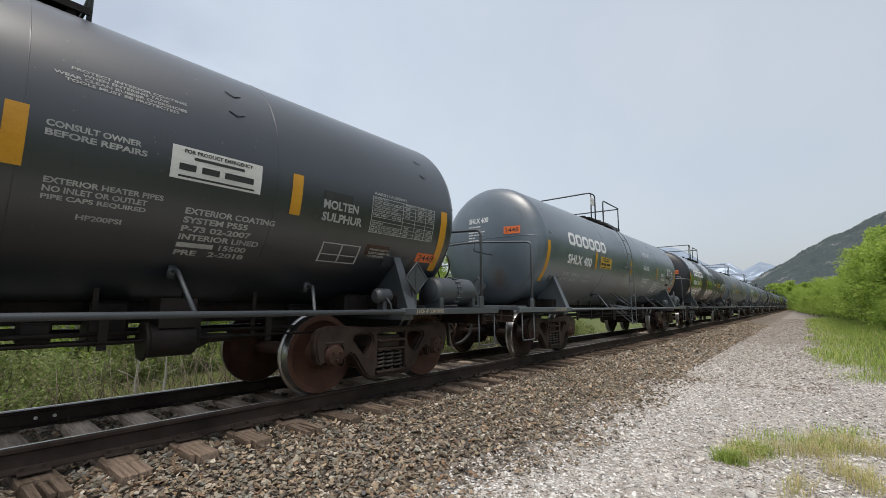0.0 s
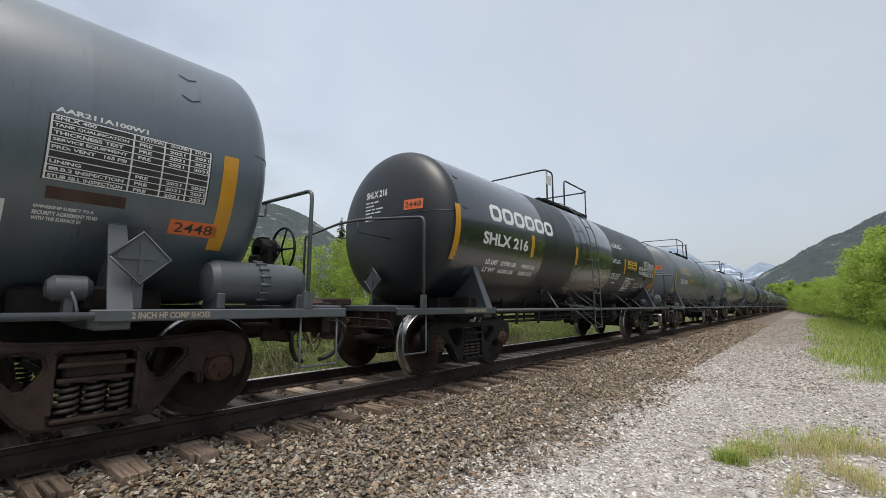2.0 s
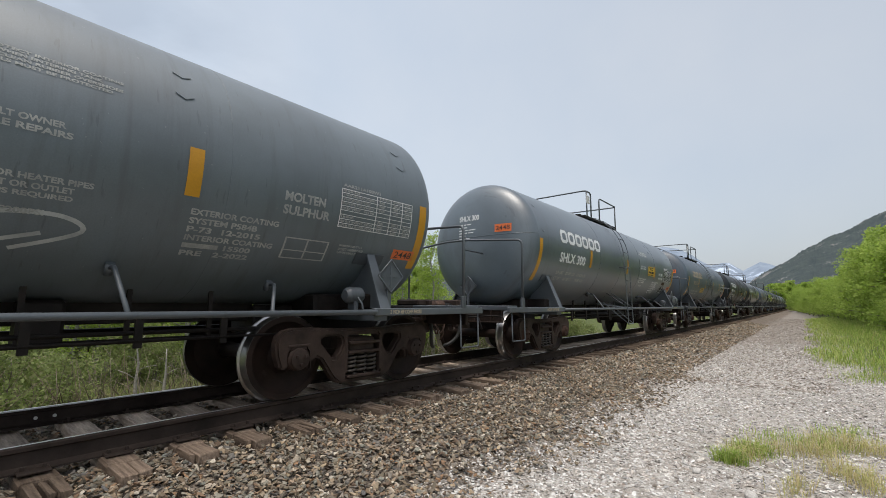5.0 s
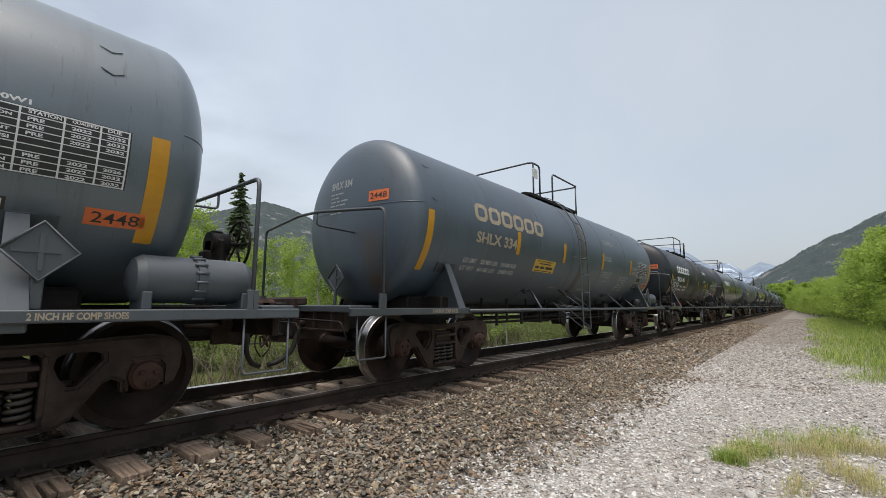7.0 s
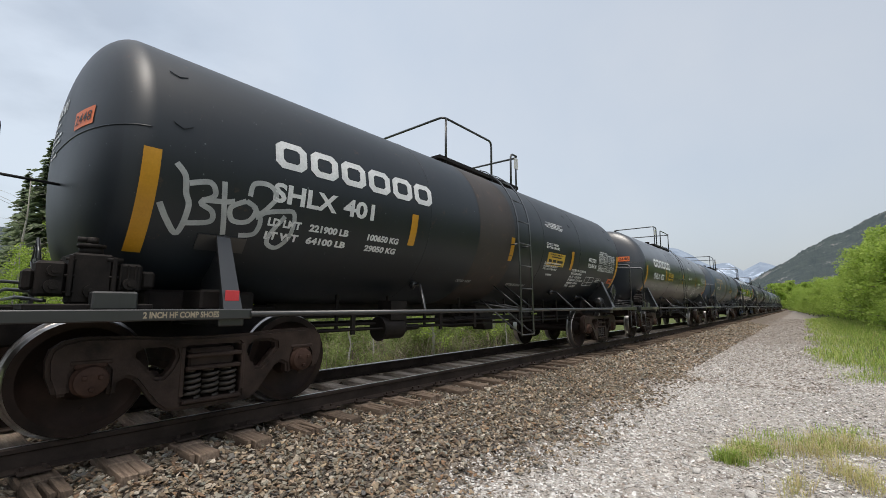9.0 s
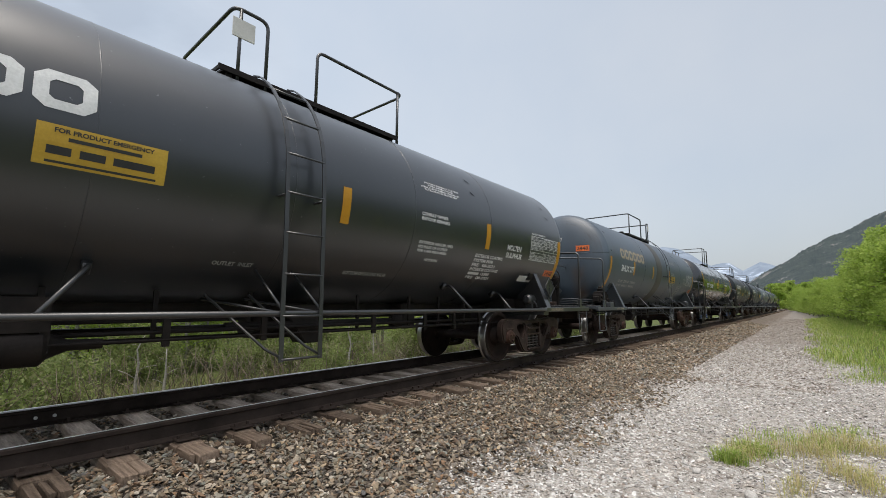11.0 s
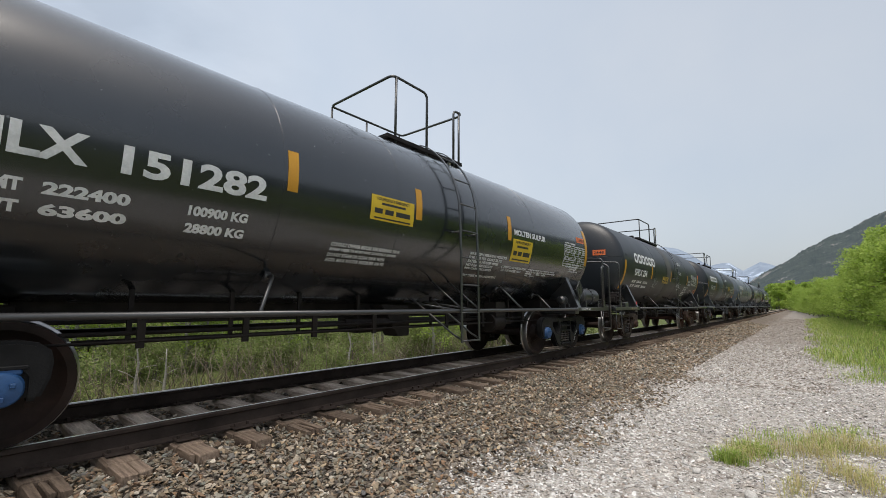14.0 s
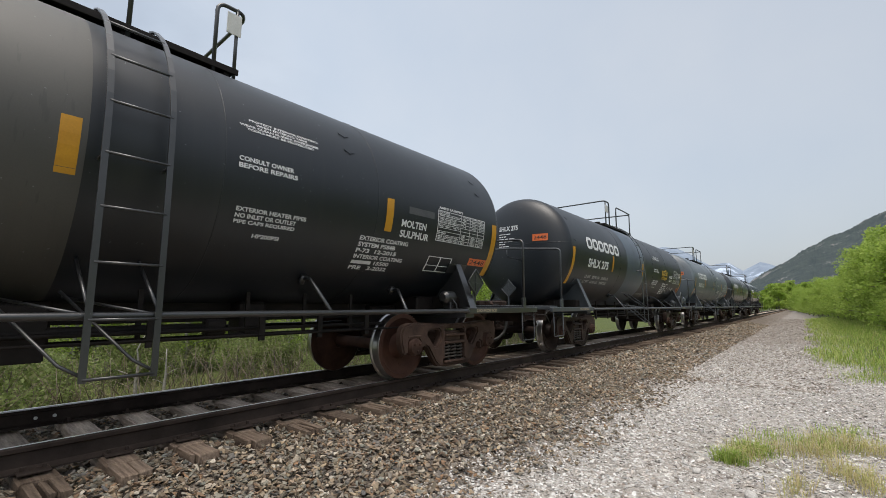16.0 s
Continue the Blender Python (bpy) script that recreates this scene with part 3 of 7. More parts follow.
def stroke(bm, pts, w):
    """A flat sprayed line through points, rounded into curves."""
    fine = []
    for i in range(len(pts) - 1):
        p = [Vector((*pts[max(0, min(len(pts) - 1, i + k))], 0)) for k in (-1, 0, 1, 2)]
        for k in range(6):
            t = k / 6
            fine.append(0.5 * (2 * p[1] + (p[2] - p[0]) * t + (2 * p[0] - 5 * p[1] + 4 * p[2] - p[3]) * t * t + (3 * p[1] - p[0] - 3 * p[2] + p[3]) * t ** 3))
    fine.append(Vector((*pts[-1], 0)))
    rows = []
    for i, q in enumerate(fine):
        d = fine[min(i + 1, len(fine) - 1)] - fine[max(i - 1, 0)]
        d = Vector((d.x, d.y / 44, 0)).normalized()
        n = Vector((-d.y, d.x * 44, 0)) * w
        rows.append((bm.verts.new(q + n), bm.verts.new(q - n)))
    for (a, b), (c, d) in zip(rows, rows[1:]):
        bm.faces.new((a, b, d, c))


shared = {}


def art(key, make, materials):
    if key not in shared:
        bm = bmesh.new()
        make(bm)
        shared[key] = mesh_of("art", wrap(bm), materials)
    return shared[key]

# two bright bolt heads on the web of the far rail
for y in (0.877, 1.021):
    bm = bmesh.new()
    lathe(bm, [(-0.745, 0.0), (-0.745, 0.016), (-0.728, 0.016), (-0.726, 0.0)], 10, "x")
    bmesh.ops.translate(bm, vec=(0, y, -0.1), verts=bm.verts)
    part("rail_bolt", bm, M["panel_white"], track, "pale rail bolt")


# ---- trucks ----
def mirrored(pts):
    return pts + [(-y, z) for y, z in reversed(pts) if abs(y) > 1e-6]


FRAME = mirrored([(-0.20, 0.125), (-0.36, 0.14), (-0.44, 0.20), (-0.60, 0.42), (-0.66, 0.45), (-0.72, 0.42), (-0.725, 0.32), (-0.775, 0.32), (-0.78, 0.52), (-0.83, 0.585), (-0.95, 0.585), (-1.0, 0.52), (-1.0, 0.36), (-1.09, 0.36), (-1.14, 0.50), (-1.15, 0.62), (-1.13, 0.70), (-1.06, 0.755), (-0.95, 0.78), (-0.68, 0.775), (-0.38, 0.752), (-0.10, 0.747)])
WINDOW = [(-0.60, 0.645), (-0.54, 0.67), (-0.38, 0.67), (-0.325, 0.64), (-0.31, 0.58), (-0.34, 0.50), (-0.40, 0.425), (-0.45, 0.425), (-0.57, 0.565), (-0.605, 0.60)]
POCKET = [(-0.25, 0.19), (0.25, 0.19), (0.25, 0.64), (0.22, 0.67), (-0.22, 0.67), (-0.25, 0.64)]


def side_frame_mesh(material):
    bm = bmesh.new()
    plate(bm, FRAME, [WINDOW, [(-y, z) for y, z in WINDOW][::-1], POCKET], 0.935, 1.068, 0.03)
    for f in bm.faces:
        f.smooth = True
    for e in bm.edges:
        e.smooth = len(e.link_faces) == 2 and e.calc_face_angle(0) < 0.7
    for s in (1, -1):
        # adapter housing over each bearing
        box(bm, 0.95, 1.075, s * 0.889 - 0.135, s * 0.889 + 0.135, 0.575, 0.615, 0.012)
    # spring seat and column guides
    box(bm, 0.88, 1.10, -0.25, 0.25, 0.175, 0.212, 0.012)
    for s in (1, -1):
        box(bm, 0.90, 1.075, s * 0.262 - 0.018, s * 0.262 + 0.018, 0.24, 0.66, 0.006)
    return mesh_of("side_frame", bm, material)


def wheelset_mesh(plate_mat):
    bm = bmesh.new()
    wheel = [(0.60, 0.0), (0.60, 0.11), (0.64, 0.13), (0.665, 0.20), (0.70, 0.36), (0.683, 0.40), (0.683, 0.476), (0.690, 0.486), (0.706, 0.482), (0.716, 0.462), (0.80, 0.455), (0.818, 0.449), (0.824, 0.445), (0.824, 0.437), (0.822, 0.385), (0.80, 0.365), (0.765, 0.30), (0.745, 0.18), (0.80, 0.14), (0.85, 0.12), (0.85, 0.0)]
    mats = [0] * 24
    for i in (6, 7, 8, 9, 10, 11):
        mats[i] = 1
    for s in (1, -1):
        w = bmesh.new()
        lathe(w, [(s * a, r) for a, r in wheel], 48, "x", mats)
        # casting marks and rim bolts of dirt, so that the wheel is seen to turn
        for k in range(3):
            a = 2 * math.pi * k / 3 + 0.4
            box(w, s * 0.752 - 0.012, s * 0.752 + 0.012, math.cos(a) * 0.26 - 0.03, math.cos(a) * 0.26 + 0.03, math.sin(a) * 0.26 - 0.018, math.sin(a) * 0.26 + 0.018)
        me = bpy.data.meshes.new("w")
        w.to_mesh(me)
        w.free()
        bm.from_mesh(me)
        bpy.data.meshes.remove(me)
    ax = bmesh.new()
    lathe(ax, [(-0.98, 0.0), (-0.98, 0.075), (-0.84, 0.08), (-0.6, 0.10), (-0.4, 0.085), (0.4, 0.085), (0.6, 0.10), (0.84, 0.08), (0.98, 0.075), (0.98, 0.0)], 16, "x")
    me = bpy.data.meshes.new("w")
    ax.to_mesh(me)
    ax.free()
    bm.from_mesh(me)
    bpy.data.meshes.remove(me)
    smooth(bm, 30)
    return mesh_of("wheelset", bm, [plate_mat, M["tread"]])


def spring_mesh():
    bm = bmesh.new()
    n, turns = 60, 5
    tube(bm, [(0.062 * math.cos(2 * math.pi * turns * i / n), 0.062 * math.sin(2 * math.pi * turns * i / n), 0.245 * i / n) for i in range(n + 1)], 0.017, 6)
    return mesh_of("spring", bm, M["spring"])


def cap_mesh(material):
    bm = bmesh.new()
    lathe(bm, [(0.96, 0.0), (0.96, 0.122), (1.06, 0.122), (1.075, 0.112), (1.11, 0.106), (1.118, 0.09), (1.118, 0.03), (1.124, 0.0)], 28, "x")
    for k in range(3):
        a = 2 * math.pi * k / 3 + 0.5
        c = (math.cos(a) * 0.058, math.sin(a) * 0.058)
        box(bm, 1.115, 1.14, c[0] - 0.016, c[0] + 0.016, c[1] - 0.016, c[1] + 0.016, 0.004)
    smooth(bm, 30)
    # the saddle between bearing and frame
    box(bm, 0.93, 1.07, -0.10, 0.10, 0.09, 0.135, 0.01)
    return mesh_of("bearing_cap", bm, material)


def bolster_mesh(material):
    bm = bmesh.new()
    box(bm, -1.03, 1.03, -0.20, 0.20, 0.475, 0.64, 0.02)
    box(bm, -0.9, 0.9, -0.2, 0.2, 0.40, 0.5, 0.02)
    for s in (1, -1):
        box(bm, s * 1.0 - 0.1, s * 1.0 + 0.1, -0.235, 0.235, 0.565, 0.60, 0.008)
        box(bm, s * 1.0 - 0.09, s * 1.0 + 0.09, -0.235, 0.235, 0.455, 0.49, 0.008)
        box(bm, -0.9, 0.9, s * 0.42 - 0.04, s * 0.42 + 0.04, 0.36, 0.46, 0.01)
    box(bm, -0.2, 0.2, -0.2, 0.2, 0.65, 0.78, 0.02)
    return mesh_of("truck", bm, material)


FRAMES = {k: side_frame_mesh(M["frame_" + k]) for k in ("brown", "black", "rust")}
BOLSTERS = {k: bolster_mesh(M["frame_" + k]) for k in ("brown", "black", "rust")}
CAPS = {k: cap_mesh(M["cap_" + k]) for k in ("rust", "blue")}
CAPS["grey"] = cap_mesh(M["frame_brown"])
WHEELS = {"brown": wheelset_mesh(M["wheel"]), "red": wheelset_mesh(M["wheel_red"])}
SPRING = spring_mesh()
wheelsets = []


def truck(car, y, frame_kind, cap_kind, wheel_kind):
    tk = part("truck", BOLSTERS[frame_kind], None, car)
    tk.location = (0, y, 0)
    for s in (0, 180):
        part("side_frame", FRAMES[frame_kind], None, tk).rotation_euler = (0, 0, radians(s))
        for dy in (-0.155, 0.0, 0.155):
            sx = 1 if s == 0 else -1
            part("spring", SPRING, None, tk).location = (sx * 1.0, dy, 0.212)
            if s == 0:
                part("spring", SPRING, None, tk).location = (sx * 0.87, dy + 0.05, 0.222)
    for dy in (-0.889, 0.889):
        for s in (0, 180):
            c = part("bearing_cap", CAPS[cap_kind], None, tk)
            c.location, c.rotation_euler = (0, dy, 0.457), (0, 0, radians(s))
        ws = part("wheelset", WHEELS[wheel_kind], None, tk)
        ws.location = (0, dy, 0.457)
        wheelsets.append((ws, dy))
    return tk


# ---- car bodies ----
def strip_mesh(x, a0, a1, w, key):
    def make(bm):
        quad(bm, x - w / 2, x + w / 2, a0, a1)
    return art(("strip", x, a0, a1, w, key), make, M[key])


def end_frame(car, s, mat, gear, reflector, bars, bolted=True):
    """The end of the car: platform, sill, coupler, handrail; s is -1 at the first end, 1 at the last."""
    def Y(d):
        return s * d                            # d: metres from the middle of the car
    for sx in (1, -1):
        part("side_sill", box(bmesh.new(), *sorted((sx * 1.36, sx * 1.42)), *sorted((Y(4.76), Y(6.95))), 0.902, 0.99, 0.008), mat, car)
        part("deck_plate", box(bmesh.new(), *sorted((sx * 1.358, sx * 0.95)), *sorted((Y(5.03), Y(6.59))), 0.965, 0.985, 0.004), mat, car)
    part("end_sill", box(bmesh.new(), -1.357, 1.357, *sorted((Y(6.60), Y(6.93))), 0.94, 1.02, 0.01), mat, car)
    part("cross_beam", box(bmesh.new(), -1.357, 1.357, *sorted((Y(4.80), Y(5.02))), 0.84, 0.975, 0.01), mat, car)
    bm = bmesh.new()
    box(bm, -0.28, 0.28, *sorted((Y(3.9), Y(7.0))), 0.68, 1.02, 0.02)
    box(bm, -0.24, 0.24, *sorted((Y(6.9), Y(7.12))), 0.64, 1.06, 0.03)
    part("stub_sill", bm, M["steel"], car)
    bm = bmesh.new()
    box(bm, -0.09, 0.09, *sorted((Y(7.0), Y(7.22))), 0.78, 0.96, 0.03)
    box(bm, -0.16, 0.19, *sorted((Y(7.12), Y(7.36))), 0.66, 1.10, 0.05)
    box(bm, 0.02, 0.16, *sorted((Y(7.3), Y(7.42))), 0.70, 1.06, 0.04)
    box(bm, -0.16, -0.07, *sorted((Y(7.28), Y(7.46))), 0.74, 1.03, 0.03)
    part("coupler", bm, M["frame_rust"], car)
    # striker casting round the coupler, with an upper horn and a carrier below
    bm = bmesh.new()
    box(bm, -0.34, 0.34, *sorted((Y(6.94), Y(7.02))), 0.62, 1.12, 0.02)
    box(bm, -0.26, 0.26, *sorted((Y(6.74), Y(6.95))), 1.02, 1.12, 0.02)
    box(bm, -0.22, 0.22, *sorted((Y(6.95), Y(7.09))), 0.56, 0.66, 0.02)
    for sx in (1, -1):
        box(bm, sx * 0.30 - 0.03, sx * 0.30 + 0.03, *sorted((Y(6.6), Y(7.0))), 0.60, 0.94, 0.01)
    part("striker", bm, M["frame_brown"], car)
    bm = bmesh.new()
    box(bm, -1.2, 1.2, *sorted((Y(6.80), Y(6.87))), 0.73, 0.945, 0.008)
    box(bm, -1.2, 1.2, *sorted((Y(6.80), Y(6.92))), 0.725, 0.745, 0.004)
    for x in (-1.0, -0.65, 0.65, 1.0):
        box(bm, x - 0.012, x + 0.012, *sorted((Y(6.87), Y(6.92))), 0.74, 0.94, 0.003)
    part("buffer_beam", bm, M["frame_brown"], car)
    bm = bmesh.new()
    tube(bm, [(0.37, Y(6.3), 0.80), (0.37, Y(6.86), 0.80)], 0.028, 8)
    tube(bm, [(0.37, Y(6.80), 0.80), (0.37, Y(6.94), 0.80)], 0.048, 10)
    tube(bm, [(0.37, Y(6.86), 0.84), (0.46, Y(6.86), 0.90)], 0.014, 6)
    box(bm, 0.33, 0.41, *sorted((Y(6.66), Y(6.78))), 0.78, 0.94, 0.006)
    part("angle_cock", bm, M["frame_brown"], car)
    bm = tube(bmesh.new(), [(0.12, Y(7.2), 0.68), (0.16, Y(7.16), 0.52), (0.14, Y(7.26), 0.40)], 0.010, 6, 0.08)
    part("hose_chain", bm, M["frame_rust"], car)
    bm = tube(bmesh.new(), [(0.16, Y(7.16), 0.80), (0.24, Y(7.26), 0.62), (0.20, Y(7.32), 0.50), (0.10, Y(7.28), 0.64)], 0.012, 6, 0.06)
    part("lock_lifter", bm, M["frame_rust"], car)
    bm = tube(bmesh.new(), [(0.37, Y(6.90), 0.79), (0.37, Y(6.95), 0.68), (0.34, Y(6.98), 0.47), (0.25, Y(7.10), 0.34), (0.18, Y(7.22), 0.30)], 0.030, 8, 0.15)
    part("air_hose", bm, M["hose"], car)
    # cradle between tank and platform
    for sx in (1, -1):
        bm = bmesh.new()
        vs = [bm.verts.new(c) for c in ((sx * 1.41, Y(4.85), 0.99), (sx * 1.41, Y(5.01), 0.99), (sx * 1.12, Y(4.99), 1.66), (sx * 1.12, Y(4.87), 1.66))]
        f = bm.faces.new(vs)
        ext = bmesh.ops.extrude_face_region(bm, geom=[f])
        bmesh.ops.translate(bm, vec=(-sx * 0.025, 0, -0.008), verts=[v for v in ext["geom"] if isinstance(v, bmesh.types.BMVert)])
        vs = [(sx * 1.385, 0.99), (sx * 1.10, 1.62), (sx * 0.80, 1.36), (sx * 0.60, 0.99)]
        web = [[bm.verts.new((a, Y(d), z)) for a, z in vs] for d in (4.92, 4.94)]
        for w in web:
            bm.faces.new(w)
        for k in range(4):
            bm.faces.new((web[0][k], web[0][(k + 1) % 4], web[1][(k + 1) % 4], web[1][k]))
        bmesh.ops.recalc_face_normals(bm, faces=bm.faces)
        part("saddle_post", bm, mat, car)
        bm = bmesh.new()
        quad(bm, MID + Y(4.93) - 0.22, MID + Y(4.93) + 0.22, -38, -31, 0.012)
        r = bmesh.ops.extrude_face_region(bm, geom=bm.faces[:])
        bmesh.ops.translate(bm, vec=(0, 0, -0.012), verts=[v for v in r["geom"] if isinstance(v, bmesh.types.BMVert)])
        wrap(bm)
        if sx < 0:
            bmesh.ops.scale(bm, vec=(-1, 1, 1), verts=bm.verts)
        part("saddle_pad", bm, mat, car)
    bm = bmesh.new()
    box(bm, -1.15, 1.15, *sorted((Y(4.75), Y(5.1))), 0.98, 1.16, 0.02)
    box(bm, -0.75, 0.75, *sorted((Y(4.4), Y(5.4))), 0.92, 1.16, 0.03)
    part("cradle", bm, M["steel"], car)
    # handrail across the end
    y = Y(6.48)
    bm = tube(bmesh.new(), [(1.40, y, 0.99), (1.40, y, 2.2), (0.25, Y(6.62), 2.28), (-0.25, Y(6.62), 2.28), (-1.40, y, 2.2), (-1.40, y, 0.99)], 0.021, 8, 0.09)
    part("handrail", bm, mat, car)
    bm = tube(bmesh.new(), [(0.20, Y(5.95), 2.08), (0.20, Y(6.62), 2.1), (0.2, Y(6.62), 2.28)], 0.014, 6, 0.05)
    part("rail_bracket", bm, mat, car)
    for sx in (1, -1):
        bm = bmesh.new()
        box(bm, sx * 1.40 - 0.02, sx * 1.40 + 0.02, y - 0.05, y + 0.05, 0.985, 1.16, 0.006)
        part("rail_foot", bm, mat, car)
    # stirrup steps under the corners
    for sx in (1, -1):
        ya, yb = Y(6.85), Y(6.42)
        bm = tube(bmesh.new(), [(sx * 1.39, ya, 0.92), (sx * 1.40, ya, 0.42), (sx * 1.40, yb, 0.42), (sx * 1.39, yb, 0.92)], 0.011, 6, 0.03)
        part("step", bm, mat, car)
        if bars:
            part("step", tube(bmesh.new(), [(sx * 1.42, Y(6.9), 0.62), (sx * 1.42, Y(6.42), 0.62)], 0.010, 6), mat, car)
    # uncoupling lever
    bm = tube(bmesh.new(), [(1.38, Y(6.98), 0.66), (1.30, Y(7.0), 0.84), (0.3, Y(7.02), 0.86), (0.16, Y(7.15), 0.80)], 0.012, 6, 0.05)
    part("uncoupling_lever", bm, M["steel"], car)
    if s > 0 and gear == "brake":
        # air reservoir
        bm = bmesh.new()
        lathe(bm, [(-0.53, 0.0), (-0.52, 0.10), (-0.49, 0.17), (-0.43, 0.205), (-0.03, 0.205), (-0.025, 0.215), (0.035, 0.215), (0.04, 0.205), (0.43, 0.205), (0.49, 0.17), (0.52, 0.10), (0.53, 0.0)], 28)
        smooth(bm, 30)
        bmesh.ops.scale(bm, vec=(0.97, 0.94, 0.97), verts=bm.verts)
        bmesh.ops.translate(bm, vec=(1.08, Y(6.09), 1.235), verts=bm.verts)
        for d in (5.70, 6.48):
            box(bm, 0.95, 1.27, Y(d) - 0.035, Y(d) + 0.035, 0.985, 1.13, 0.01)
        reservoir = part("air_reservoir", bm, mat, car)
        for k in range(7) if bolted else ():
            a = radians(-50 + 22 * k)
            c = Vector((1.08 + 0.21 * math.cos(a), Y(6.09), 1.235 + 0.21 * math.sin(a)))
            part("bolt", tube(bmesh.new(), [c + Vector((0, -0.05, 0)), c + Vector((0, 0.05, 0))], 0.014, 6), mat, reservoir)
    if gear == "brake":
        # hand brake
        bm = bmesh.new()
        box(bm, 0.1, 0.2, *sorted((Y(6.58), Y(6.70))), 1.0, 1.85, 0.01)
        box(bm, 0.0, 0.30, *sorted((Y(6.56), Y(6.74))), 1.42, 1.80, 0.07)
        tube(bm, [(0.15, Y(6.56), 1.70), (0.15, Y(6.76), 1.70)], 0.135, 18)
        box(bm, 0.06, 0.24, *sorted((Y(6.50), Y(6.62))), 1.0, 1.62, 0.02)
        for k in range(7):
            tube(bm, [(0.02, Y(6.80), 1.40 - 0.055 * k), (0.02, Y(6.80), 1.365 - 0.055 * k)], 0.022 if k % 2 else 0.014, 6)
        tube(bm, [(0.15, Y(6.60), 1.45), (0.15, Y(6.66), 1.05)], 0.012, 6)
        tube(bm, [(0.02, Y(6.74), 1.5), (-0.06, Y(6.80), 1.36), (-0.06, Y(6.82), 1.2)], 0.013, 6)
        part("brake_housing", bm, M["steel"], car)
        bm = bmesh.new()
        ring = [(0.15 + 0.28 * math.cos(a), Y(6.90), 1.72 + 0.28 * math.sin(a)) for a in [2 * math.pi * k / 28 for k in range(29)]]
        tube(bm, ring, 0.016, 6, cap=False)
        for k in range(5):
            a = 2 * math.pi * k / 5
            tube(bm, [(0.15, Y(6.88), 1.72), (0.15 + 0.28 * math.cos(a), Y(6.90), 1.72 + 0.28 * math.sin(a))], 0.012, 5)
        tube(bm, [(0.15, Y(6.74), 1.72), (0.15, Y(6.90), 1.72)], 0.03, 8)
        part("brake_wheel", bm, M["steel"], car)
    if s > 0:
        bm = bmesh.new()
        lathe(bm, [(-0.14, 0.0), (-0.13, 0.06), (-0.09, 0.095), (0.09, 0.095), (0.13, 0.06), (0.14, 0.0)], 20)
        smooth(bm, 30)
        bmesh.ops.translate(bm, vec=(1.12, Y(4.68), 1.14), verts=bm.verts)
        box(bm, 1.05, 1.19, Y(4.68) - 0.03, Y(4.68) + 0.03, 0.90, 1.08, 0.01)
        tube(bm, [(1.2, Y(4.68), 1.12), (1.26, Y(4.70), 1.04), (1.26, Y(4.72), 0.94)], 0.012, 6)
        part("small_reservoir", bm, mat, car)
    if s < 0 and gear == "brake":
        bm = bmesh.new()
        box(bm, 0.92, 1.3, *sorted((Y(5.5), Y(6.25))), 0.985, 1.03, 0.01)
        box(bm, 0.98, 1.20, *sorted((Y(5.76), Y(6.00))), 1.03, 1.40, 0.015)
        box(bm, 0.96, 1.22, *sorted((Y(5.735), Y(5.765))), 1.08, 1.38, 0.006)
        box(bm, 0.96, 1.22, *sorted((Y(5.995), Y(6.025))), 1.08, 1.38, 0.006)
        # service side: a square body with a ribbed cover
        box(bm, 1.00, 1.19, *sorted((Y(5.56), Y(5.735))), 1.12, 1.34, 0.02)
        box(bm, 1.03, 1.16, *sorted((Y(5.46), Y(5.56))), 1.15, 1.29, 0.02)
        for k in range(3):
            box(bm, 1.185, 1.205, *sorted((Y(5.60 + 0.05 * k), Y(5.615 + 0.05 * k))), 1.13, 1.33, 0.004)
        # emergency side: a stepped body with two round covers
        box(bm, 0.99, 1.20, *sorted((Y(6.025), Y(6.19))), 1.08, 1.33, 0.02)
        box(bm, 1.02, 1.17, *sorted((Y(6.19), Y(6.25))), 1.12, 1.27, 0.02)
        for d, z, r in ((6.10, 1.15, 0.05), (6.10, 1.26, 0.04), (5.65, 1.18, 0.045), (5.88, 1.12, 0.05)):
            tube(bm, [(1.18, Y(d), z), (1.235, Y(d), z)], r, 12)
            tube(bm, [(1.23, Y(d), z), (1.25, Y(d), z)], r * 0.5, 6)
        for c, e, r in (((1.09, 5.88, 1.39), (1.09, 5.88, 1.46), 0.075), ((1.09, 5.88, 1.45), (1.09, 5.88, 1.475), 0.09), ((1.09, 5.88, 1.47), (1.09, 5.88, 1.53), 0.04), ((1.09, 5.88, 1.51), (1.09, 5.97, 1.51), 0.02), ((1.19, 5.80, 1.36), (1.19, 5.70, 1.36), 0.018)):
            tube(bm, [(c[0], Y(c[1]), c[2]), (e[0], Y(e[1]), e[2])], r, 12)
        for d in (5.75, 6.01):
            for x in (0.985, 1.195):
                for z in (1.11, 1.23, 1.35):
                    tube(bm, [(x, Y(d) - 0.03, z), (x, Y(d) + 0.03, z)], 0.012, 5)
        part("control_valve", bm, M["steel"], car)
        part("valve_foot", box(bmesh.new(), 1.24, 1.352, *sorted((Y(5.62), Y(5.90))), 0.986, 1.12, 0.012), mat, car)
        if reflector:
            part("reflector", box(bmesh.new(), 1.372, 1.382, *sorted((Y(4.87), Y(4.99))), 1.06, 1.15, 0.002), M["red"], car, "small red reflector")
        for k in range(3):
            bm = tube(bmesh.new(), [(1.0, Y(6.1), 1.05 + 0.06 * k), (0.5, Y(6.2 + 0.06 * k), 1.08 + 0.06 * k), (-0.6, Y(6.2 + 0.06 * k), 1.06 + 0.05 * k)], 0.013, 6, 0.06)
            part("pipe", bm, mat, car)
